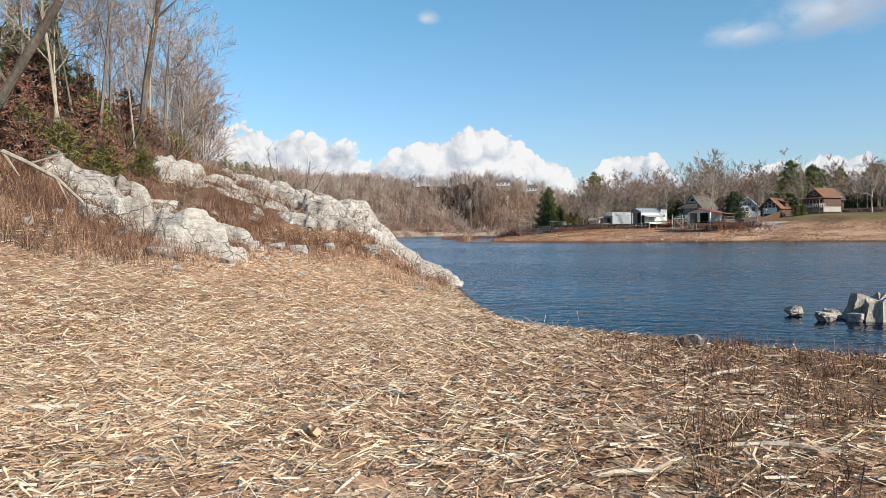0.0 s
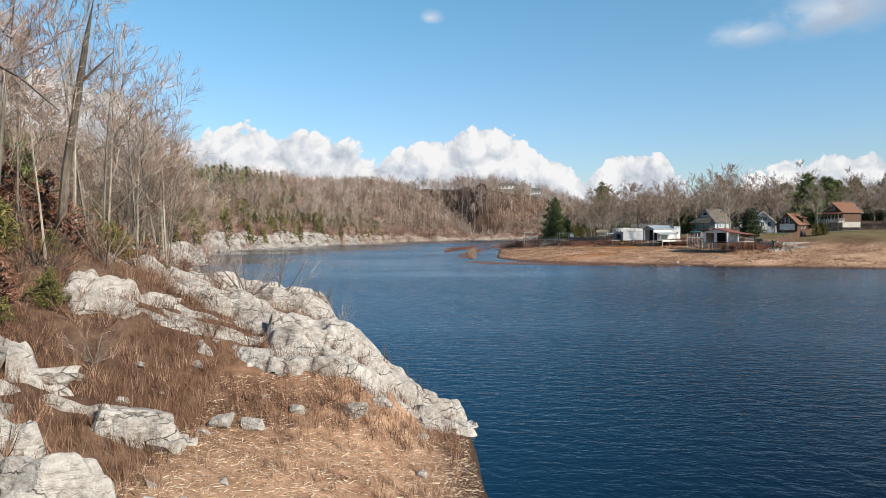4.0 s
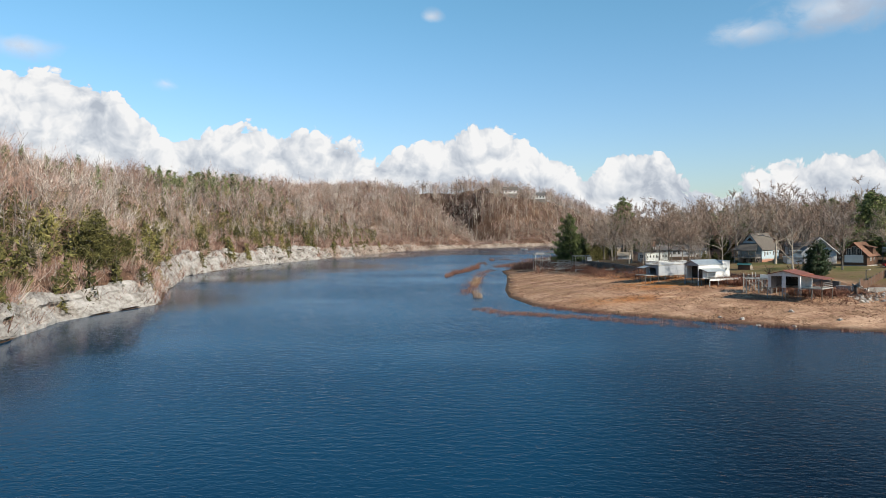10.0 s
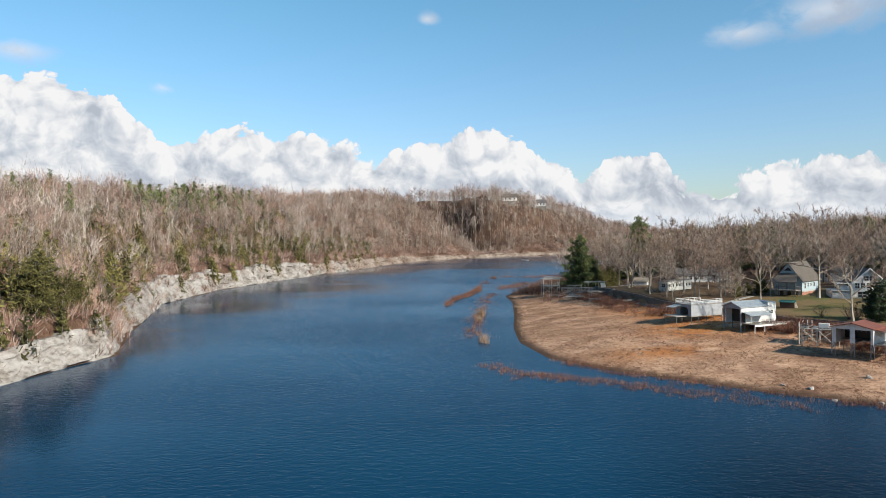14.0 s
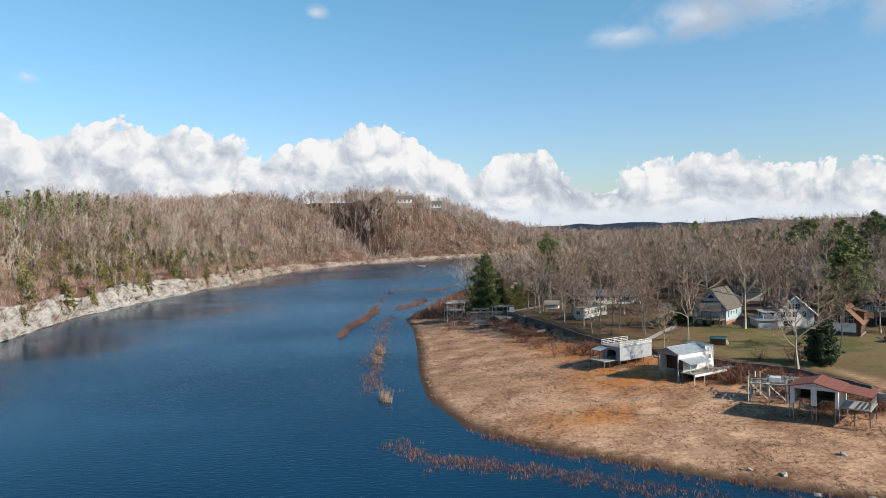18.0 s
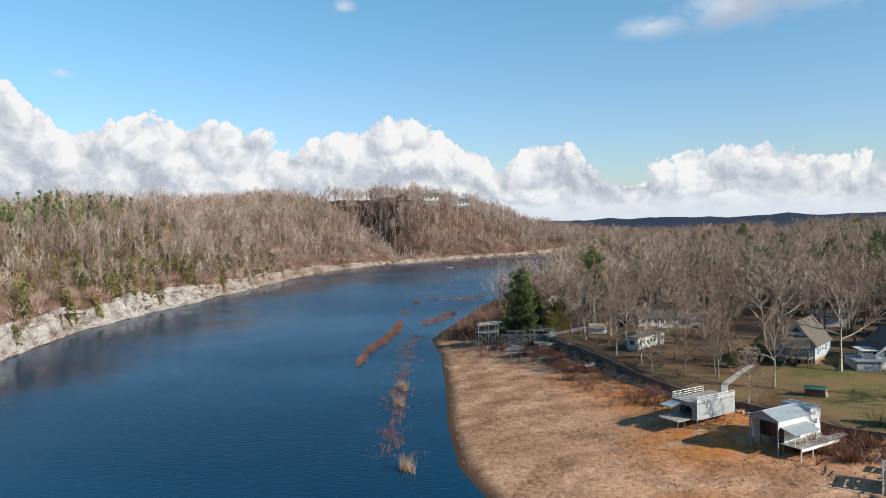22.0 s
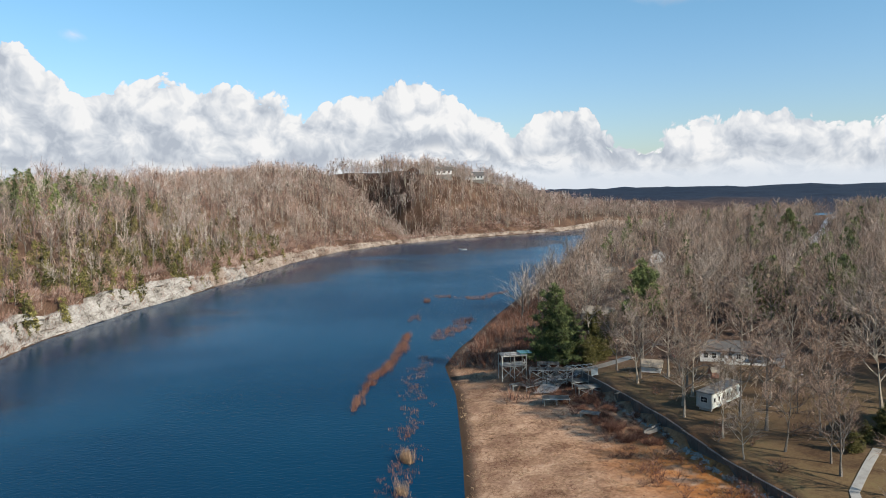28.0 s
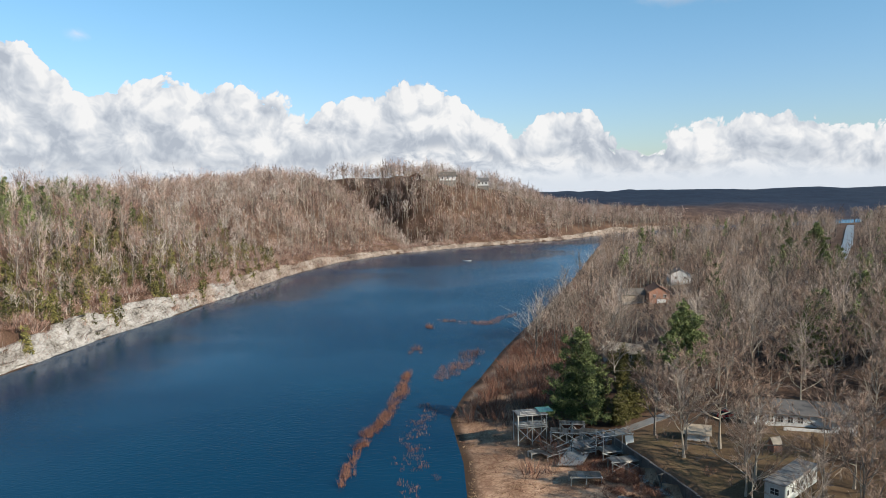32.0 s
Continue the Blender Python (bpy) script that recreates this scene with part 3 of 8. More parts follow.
# ---------------------------------------------------------------- trees
def bare_tree(rng, height, girth, spread, limbs=14, subs=5, twigs=5, start=0.3, lean=0.0, sides=5, twig_wide=0.02, fork=0.0):
    """A leafless broadleaf, its trunk parting early into limbs where fork is above 0: trunk and limbs as tubes, twigs as slivers. Returns verts, faces, material index."""
    n = 7
    bend = rng.normal(0, 0.03, (n, 2)).cumsum(0) * height * 0.12
    ts = np.linspace(0, 1, n)
    way = rng.uniform(0, 2 * np.pi)
    axis = np.stack([bend[:, 0] + lean * ts * height * np.cos(way), bend[:, 1] + lean * ts * height * np.sin(way), ts * height], 1)
    axis[0, :2] = 0
    radius = girth * (1 - 0.93 * ts) ** (1 + fork) + 0.008
    radius[0] *= 1.35
    p0, p1, r0, r1 = [axis[:-1]], [axis[1:]], [radius[:-1]], [radius[1:]]
    tw0, tw1 = [], []

    def along(t):
        return np.array([np.interp(t, ts, axis[:, c]) for c in range(3)])

    def limb(base, direction, length, r, depth):
        k = 4 if depth == 0 else 3
        pts, d = [base], direction / np.linalg.norm(direction)
        for _ in range(k):
            d = d + rng.normal(0, 0.18, 3) + np.array([0, 0, 0.09])
            d /= np.linalg.norm(d)
            pts.append(pts[-1] + d * length / k)
        pts = np.array(pts)
        rr = np.linspace(r, max(r * 0.25, 0.006), k + 1)
        p0.append(pts[:-1]), p1.append(pts[1:]), r0.append(rr[:-1]), r1.append(rr[1:])
        return pts

    def out_from(pts, t, angle):
        i = min(int(t * (len(pts) - 1)), len(pts) - 2)
        d = pts[i + 1] - pts[i]
        d /= np.linalg.norm(d)
        side = rng.normal(0, 1, 3)
        side -= d * (side @ d)
        side /= np.linalg.norm(side)
        return pts[i] + (pts[i + 1] - pts[i]) * (t * (len(pts) - 1) - i), d * np.cos(angle) + side * np.sin(angle)

    turn = rng.uniform(0, 6.28)
    for i in range(limbs):
        t = start + (0.97 - start) * (i + rng.uniform(0, 0.8)) / limbs
        turn += 2.4 + rng.normal(0, 0.3)
        angle = rng.uniform(0.65, 1.2) * (1.15 - 0.45 * t)
        length = spread * (1.15 - 0.75 * (t - start) / (1 - start)) * rng.uniform(0.7, 1.15)
        d = np.array([np.cos(turn) * np.sin(angle), np.sin(turn) * np.sin(angle), np.cos(angle)])
        pts = limb(along(t), d, length, girth * (1 - 0.85 * t) * rng.uniform(0.35, 0.55) * (1 + 0.35 * fork), 0)
        for j in range(subs):
            base, d2 = out_from(pts, rng.uniform(0.25, 0.99), rng.uniform(0.4, 0.9))
            sub = limb(base, d2, length * rng.uniform(0.3, 0.55), girth * (1 - 0.85 * t) * 0.16 + 0.006, 1)
            for q in range(twigs):
                b3, d3 = out_from(sub, rng.uniform(0.15, 0.99), rng.uniform(0.3, 0.8))
                tip = b3 + d3 * length * rng.uniform(0.12, 0.3)
                tw0.append(b3), tw1.append(tip)
                if q % 2 == 0:
                    mid = b3 + (tip - b3) * 0.4
                    tw0.append(mid), tw1.append(mid + (tip - b3) * 0.5 + rng.normal(0, 0.12, 3) * length * 0.4)
    p0, p1, r0, r1 = map(np.concatenate, (p0, p1, r0, r1))
    thick = r0 > 0.035
    pieces = [(*tubes(p0[thick], p1[thick], r0[thick], r1[thick], sides), 0)]
    if (~thick).any():
        pieces.append((*tubes(p0[~thick], p1[~thick], r0[~thick], r1[~thick], 3), 0))
    if tw0:
        pieces.append((*spikes(tw0, tw1, np.full(len(tw0), twig_wide), rng), 1))
    return joined(pieces)


def far_tree(rng, height, spread, twigs=120, wide=0.09):
    """A leafless tree for a far wood: a bent trunk, limbs that sweep upwards, and a rounded crown of twigs."""
    t4 = np.array([0, 0.35, 0.7, 0.95])
    pts = np.concatenate([rng.normal(0, 0.025, (4, 2)).cumsum(0) * height, (t4 * height)[:, None]], 1)
    pts[0, :2] = 0
    pale = 2 if rng.uniform() < 0.3 else 0
    pieces = [(*tubes(pts[:-1], pts[1:], [0.15, 0.115, 0.075], [0.115, 0.075, 0.03], 3), pale)]
    k = 11
    t = np.linspace(0.26, 0.86, k) + rng.normal(0, 0.03, k)
    base = np.stack([np.interp(t, t4, pts[:, c]) for c in range(3)], 1)
    turn = np.arange(k) * 2.4 + rng.normal(0, 0.35, k)
    tilt = rng.uniform(0.5, 1.05, k) * (1.2 - 0.5 * t)
    length = spread * (1.2 - 0.75 * t) * rng.uniform(0.7, 1.2, k)
    way = np.stack([np.cos(turn) * np.sin(tilt), np.sin(turn) * np.sin(tilt), np.cos(tilt)], 1)
    mid = base + way * length[:, None] * 0.5
    tip = mid + (way + rng.normal(0, 0.15, (k, 3)) + np.array([0, 0, 0.45])) * length[:, None] * 0.5
    base, mid, tip = (np.concatenate([a, b[None]]) for a, b in ((base, pts[2]), (mid, (pts[2] + pts[3]) / 2), (tip, pts[3])))
    length = np.append(length, spread * 0.5)
    girth = np.append(0.15 - 0.07 * t, 0.09)
    pieces.append((*spikes(base, mid + (mid - base) * 0.25, girth, rng), pale))
    pieces.append((*spikes(mid, tip, girth * 0.6, rng), pale))
    which = rng.integers(0, k + 1, twigs)
    u = rng.uniform(0.3, 2.0, twigs)[:, None]
    b = np.where(u < 1, base[which] + (mid - base)[which] * u, mid[which] + (tip - mid)[which] * (u - 1))
    d = tip[which] - base[which]
    d = d / np.linalg.norm(d, axis=1, keepdims=True) + rng.normal(0, 0.72, (twigs, 3)) + np.array([0, 0, 0.25])
    size = (length[which] * 0.5 + spread * 0.22) * rng.uniform(0.25, 0.6, twigs)
    pieces.append((*spikes(b, b + d * size[:, None], rng.uniform(0.6, 1.3, twigs) * wide, rng), (1, 1, 1, 3, 3, 4)[rng.integers(0, 6)]))
    return joined(pieces)


def evergreen(rng, height, wide, clumps=220, slivers=9, size=0.7, base=0.12, droop=0.0, power=0.75, boughs=True, fat=1.0):
    """A needle tree: trunk, boughs and tufts of slivers."""
    pieces = [(*tubes([(0, 0, 0), (0, 0, height * 0.5)], [(0, 0, height * 0.5), (0, 0, height * 0.97)], [height * 0.017, height * 0.01], [height * 0.01, 0.02], 6), 0)]
    t = base + (1 - base) * (1 - np.sqrt(rng.uniform(0, 1, clumps)))
    reach = wide * np.maximum(1 - (t - base) / (1 - base), 0.03) ** power * (0.8 + 0.25 * np.sin(t * 40 + rng.uniform(0, 6)))
    a = rng.uniform(0, 2 * np.pi, clumps)
    reach = reach * (0.85 + 0.3 * np.sin(3 * a + rng.uniform(0, 6)))
    q = np.sqrt(rng.uniform(0.15, 1, clumps))
    c = np.stack([np.cos(a) * reach * q, np.sin(a) * reach * q, t * height + q * reach * (0.25 - droop)], 1)
    if boughs:
        far = q > 0.75
        stem = np.stack([np.zeros(far.sum()), np.zeros(far.sum()), t[far] * height], 1)
        pieces.append((*tubes(stem, c[far], np.full(far.sum(), 0.035), np.full(far.sum(), 0.012), 3), 0))
    n = clumps * slivers
    mid = np.repeat(c, slivers, 0) + rng.normal(0, 0.22 * size, (n, 3))
    out = np.repeat(c * np.array([1, 1, 0]), slivers, 0)
    out = out / np.maximum(np.linalg.norm(out, axis=1, keepdims=True), 0.05)
    d = rng.normal(0, 0.8, (n, 3)) + out * 0.7 + np.array([0, 0, 0.35])
    d /= np.linalg.norm(d, axis=1, keepdims=True)
    pieces.append((*spikes(mid - d * size * 0.35, mid + d * size * 0.65, rng.uniform(0.1, 0.22, n) * size * fat, rng), 1))
    return joined(pieces)


def wood(name, spots, pool, mats, label, rng, category="woodland"):
    """One mesh of many trees: spots are x, y, z, scale, and which of the pool."""
    vs, fs, ms, ts, n = [], [], [], [], 0
    for x, y, z, s, k in spots:
        v, f, m = pool[int(k)]
        a = rng.uniform(0, 6.28)
        c, w = np.cos(a) * s, np.sin(a) * s
        out = np.stack([v[:, 0] * c - v[:, 1] * w + x, v[:, 0] * w + v[:, 1] * c + y, v[:, 2] * s + z], 1)
        vs.append(out.astype(np.float32)), fs.append(f + n), ms.append(m), ts.append(np.full(len(f), rng.uniform(-0.5, 0.5), np.float32))
        n += len(v)
    me = mesh_from(name, np.concatenate(vs), np.concatenate(fs), mats, np.concatenate(ms))
    me.attributes.new("tree_tone", "FLOAT", "FACE").data.foreach_set("value", np.concatenate(ts))
    return tagged(new(name, me), label, category, kind="stuff")


def scatter(rng, n, x0, x1, y0, y1, keep):
    x, y = rng.uniform(x0, x1, n), rng.uniform(y0, y1, n)
    ok = keep(x, y)
    return x[ok], y[ok]


def shrub(rng, height, stems=9, twigs=60, wide=0.015):
    """A leafless bush that fans out from its foot."""
    a = rng.uniform(0, 6.28, stems)
    tilt = rng.uniform(0.25, 1.15, stems)
    d = np.stack([np.cos(a) * np.sin(tilt), np.sin(a) * np.sin(tilt), np.cos(tilt)], 1)
    mid = d * (height * rng.uniform(0.35, 0.6, stems))[:, None]
    tip = mid + (d + np.array([0, 0, 0.3])) * (height * rng.uniform(0.3, 0.5, stems))[:, None]
    pieces = [(*tubes(d * 0.02, mid, np.full(stems, 0.004 + 0.009 * height), np.full(stems, 0.003 + 0.005 * height), 4), 0), (*tubes(mid, tip, np.full(stems, 0.003 + 0.005 * height), np.full(stems, 0.004), 3), 0)]
    which = rng.integers(0, stems, twigs)
    t = rng.uniform(0.1, 1, twigs)[:, None]
    b = np.where(t < 0.5, mid[which] * t * 2, mid[which] + (tip - mid)[which] * (t * 2 - 1))
    e = b + (d[which] + rng.normal(0, 0.6, (twigs, 3))) * height * rng.uniform(0.1, 0.3, twigs)[:, None]
    pieces.append((*spikes(b, e, np.full(twigs, wide), rng), 1))
    return joined(pieces)


def thicket(rng, height, n=52, wide=0.08):
    """A low tangle of leafless stems for a far slope."""
    foot = np.concatenate([rng.normal(0, 0.28 * height, (n, 2)), rng.uniform(0, 0.3, (n, 1)) * height], 1)
    d = np.concatenate([foot[:, :2] * 0.7 + rng.normal(0, 0.25 * height, (n, 2)), rng.uniform(0.35, 0.95, (n, 1)) * height], 1)
    v, f = spikes(foot, foot + d, rng.uniform(0.6, 1.4, n) * wide, rng)
    return v, f, np.where(rng.uniform(0, 1, len(f)) < 0.2, 0, 1)


def build_woods():
    rng = np.random.default_rng(5)
    bare = [far_tree(rng, rng.uniform(9, 13), rng.uniform(4.2, 6.2), 125, 0.088) for _ in range(14)]
    broad = [far_tree(rng, rng.uniform(8.5, 12), rng.uniform(4.6, 6.6), 200, 0.06) for _ in range(10)]
    thin = [far_tree(rng, rng.uniform(9, 13), rng.uniform(4.2, 6.2), 46, 0.19) for _ in range(8)]
    green = [evergreen(rng, rng.uniform(6, 10), rng.uniform(1.9, 3.0), 38, 5, 1.35, 0.05, boughs=False, fat=1.9) for _ in range(5)]
    pines = [evergreen(rng, rng.uniform(12, 16), rng.uniform(2.0, 3.0), 56, 6, 1.2, 0.4, boughs=False, fat=1.7) for _ in range(4)]
    brush = [thicket(rng, rng.uniform(1.8, 3.4)) for _ in range(6)]

    def spots(x, y, kinds, low=0.7, high=1.2):
        z = ground_z(x, y) - 0.2
        d, along, _ = near_line(BANK, x, y)
        rim = np.interp(along, np.arange(len(BANK)), BANK[:, 2]) * 0.85
        z = np.where((land(x, y)[5] > 2) & (d < 7), np.maximum(z, rim * step(d, 1.5, 4.5)), z)
        return np.stack([x, y, z, rng.uniform(low, high, len(x)), rng.integers(0, kinds, len(x))], 1)

    def bank(lo, hi):
        def keep(x, y):
            d, ok = land(x, y)[5], np.ones(x.shape, bool)
            for hx, hy, hz, hw in HILL_HOUSES:
                ok &= (np.abs(x - hx - (hx + 2) / (hy - 110) * (y - hy)) > hw * 0.5) | (y > hy - 1) | (y < hy - 9)
                ok &= np.hypot(x - hx, y - hy - 4) > 8.5
            return ok & (d > lo) & (d < hi)
        return keep
    x, y = scatter(rng, 6600, -230, 20, 56, 560, bank(3.6, 90))
    hillside = spots(x, y, 14)
    hillside[:, 3] *= 0.58 + 0.42 * step(land(x, y)[5], 5, 30)
    wood("hillside_wood", hillside, bare, [BARK, TWIG, BARK_PALE, TWIG_GREY, TWIG_RED], "leafless grey-brown wood on a steep hillside", rng)
    x, y = scatter(rng, 9000, -150, 300, 500, 800, bank(5, 130))
    wood("far_hill_wood", spots(x, y, 8), thin, [BARK, TWIG, BARK_PALE, TWIG_GREY, TWIG_RED], "leafless brown wood on the far hill", rng)

    def above_shore(n, first, last, lo, hi, power=1.0):
        """Spots on the bank, counted in from the shore between two of its corners."""
        a, b = BANK[first:last, :2], BANK[first + 1:last + 1, :2]
        size = np.hypot(*(b - a).T)
        k = rng.choice(len(a), n, p=size / size.sum())
        d = (b - a)[k] / size[k][:, None]
        p = a[k] + (b - a)[k] * rng.uniform(0, 1, (n, 1)) + np.stack([-d[:, 1], d[:, 0]], 1) * (lo + (hi - lo) * rng.uniform(0, 1, (n, 1)) ** power)
        ok = land(p[:, 0], p[:, 1])[5] > lo * 0.7
        return p[ok, 0], p[ok, 1]
    x, y = above_shore(4000, 13, 31, 1.7, 15, 1.3)
    wood("cliff_brush", spots(x, y, 6, 0.6, 1.2), brush, [TWIG_GREY, TWIG_RED], "tangled leafless brush above the rock face", rng, "brush")
    x, y = above_shore(1900, 14, 27, 1.8, 50, 1.3)
    ok = waves(x, y, 60, 4) * 0.6 + waves(x, y, 15, 1) + rng.normal(0, 0.35, len(x)) > -0.14
    wood("cedar_wood", spots(x[ok], y[ok], 5, 0.3, 0.95), green, [BARK, CEDAR], "olive-green cedars above the rock face", rng)
    x, y = scatter(rng, 1300, -240, -70, 100, 420, lambda x, y: (lambda d: (d > 34) & (d < 95) & (waves(x, y, 110, 1) + 0.5 * waves(x, y, 37, 3) > -0.1))(land(x, y)[5]))
    wood("pine_wood", spots(x, y, 4, 0.75, 1.08), pines, [BARK, NEEDLE], "dark green pines along the ridge", rng)

    def clear(x, y):
        """Clearings round the houses and the road."""
        ok = np.ones(x.shape, bool)
        for cx, cy, r in ((40, 278, 9), (70, 345, 12), (88, 378, 10), (62, 185, 26), (86, 178, 20), (55, 230, 16), (98, 212, 13), (64, 331, 9), (60, 317, 8), (38, 269, 8), (57, 304, 7)):
            ok &= np.hypot(x - cx, y - cy) > r
        road = near_line(ROAD, x, y)[0]
        return ok & (road > 6)

    def point(x, y):
        _, _, _, _, _, _, d_point, e = land(x, y)
        return (d_point > 7) & ((y > 266) | (e > 42)) & clear(x, y) & ~((y < 285) & (x < 36))
    x, y = scatter(rng, 1600, 12, 170, 100, 330, point)
    wood("point_wood", spots(x, y, 10, 0.75, 1.25), broad, [BARK, TWIG_PLUM, BARK, TWIG_ASH, TWIG_PLUM], "leafless brown wood close behind the houses", rng)
    x, y = scatter(rng, 4200, 12, 320, 100, 560, lambda x, y: point(x, y) & ((x > 170) | (y > 330)))
    wood("point_wood", spots(x, y, 14, 0.68, 1.12), bare, [BARK, TWIG_PLUM, BARK, TWIG_ASH, TWIG_PLUM], "leafless grey-brown wood behind the houses", rng)
    x, y = scatter(rng, 4400, 60, 900, 60, 1050, lambda x, y: ((x > 330) | (y > 560)) & (land(x, y)[6] > 8) & clear(x, y))
    wood("distant_wood", spots(x, y, 8, 0.8, 1.2), thin, [BARK, TWIG_PLUM, BARK, TWIG_ASH, TWIG_PLUM], "leafless brown wood running to the horizon", rng)
    x, y = scatter(rng, 620, 60, 420, 120, 600, lambda x, y: (land(x, y)[7] > 48) & (land(x, y)[6] > 20) & (waves(x, y, 90, 3) + 0.4 * waves(x, y, 31, 1) > 0.05) & clear(x, y))
    wood("point_pines", spots(x, y, 4, 0.7, 1.02), pines, [BARK, NEEDLE], "dark green pines among bare trees", rng)
    x, y = scatter(rng, 3600, 4, 60, 224, 420, lambda x, y: (lambda d: (d > 3) & (d < 21) & ((y > 250) | (x > 12) & (waves(x, y, 7, 2) > 0.2)))(land(x, y)[6]))
    wood("shore_brush", spots(x, y, 6, 0.6, 1.1), brush, [BARK, RUST], "red-brown leafless shore brush", rng, "brush")


RUST = material("rust_stems", ((0.3, (0.085, 0.032, 0.021)), (0.5, (0.2, 0.09, 0.062)), (0.7, (0.36, 0.2, 0.14))), 0.1, 30, random_mix=-0.4)
WEED = material("dead_weeds", ((0.3, (0.045, 0.02, 0.013)), (0.5, (0.15, 0.074, 0.045)), (0.7, (0.32, 0.19, 0.122))), 0.3, 30, random_mix=-0.4)
PALE_WEED = material("pale_dead_weeds", ((0.3, (0.16, 0.085, 0.055)), (0.5, (0.33, 0.2, 0.135)), (0.7, (0.52, 0.36, 0.26))), 0.3, 30, random_mix=-0.4)
DRY = material("dry_grass", ((0.3, (0.18, 0.1, 0.055)), (0.5, (0.38, 0.245, 0.145)), (0.7, (0.58, 0.425, 0.285))), 0.2, 30, random_mix=-0.35)
SPLINTER = material("weathered_splinters", ((0.14, (0.17, 0.095, 0.055)), (0.32, (0.37, 0.228, 0.138)), (0.52, (0.6, 0.415, 0.275)), (0.7, (0.76, 0.585, 0.42)), (0.84, (0.84, 0.72, 0.58))), 0.8, 25, random_mix=-0.62, bump=0.2)
BLEACHED = material("bleached_wood", ((0.2, (0.3, 0.22, 0.15)), (0.45, (0.52, 0.42, 0.31)), (0.75, (0.8, 0.73, 0.62))), 1.5, 25, random_mix=-0.5, bump=0.4)
DAMP = material("damp_litter", ((0.14, (0.05, 0.029, 0.018)), (0.36, (0.13, 0.078, 0.046)), (0.6, (0.23, 0.145, 0.085)), (0.84, (0.4, 0.28, 0.18))), 0.8, 25, random_mix=-0.85, bump=0.2)
build_woods()


# ---------------------------------------------------------------- rock
def cells(u, v, seed, jitter=0.8):
    """Cell number noise: a random value a cell, the distance to its edge, and offsets from its middle."""
    iu, iv = np.floor(u), np.floor(v)
    first, second = np.full(u.shape, 9.0), np.full(u.shape, 9.0)
    value, ox, oy = np.zeros(u.shape), np.zeros(u.shape), np.zeros(u.shape)

    def rnd(a, b, k):
        q = np.sin(a * 127.1 + b * 311.7 + seed * 17.3 + k * 74.7) * 43758.5453
        return q - np.floor(q)
    for du in (-1, 0, 1):
        for dv in (-1, 0, 1):
            a, b = iu + du, iv + dv
            px, py = a + 0.5 + jitter * (rnd(a, b, 0) - 0.5), b + 0.5 + jitter * (rnd(a, b, 1) - 0.5)
            d = np.hypot(u - px, v - py)
            nearer = d < first
            second = np.where(nearer, first, np.minimum(second, d))
            value = np.where(nearer, rnd(a, b, 2), value)
            ox, oy = np.where(nearer, u - px, ox), np.where(nearer, v - py, oy)
            first = np.where(nearer, d, first)
    return value, second - first, ox, oy


CLIFF = material("cliff_limestone", ((0.36, (0.05, 0.042, 0.036)), (0.43, (0.19, 0.17, 0.152)), (0.52, (0.33, 0.308, 0.287)), (0.68, (0.5, 0.48, 0.458))), 0.2, 5, bump=0.8, bump_scale=1.6, distance=0.4, stretch=(0.8, 0.8, 1.5))


CLIFF_TAN = material("tan_shore_rock", ((0.36, (0.06, 0.04, 0.03)), (0.44, (0.16, 0.122, 0.098)), (0.53, (0.27, 0.22, 0.185)), (0.68, (0.42, 0.365, 0.32))), 0.12, 6, bump=0.8, bump_scale=1.2, distance=0.4)


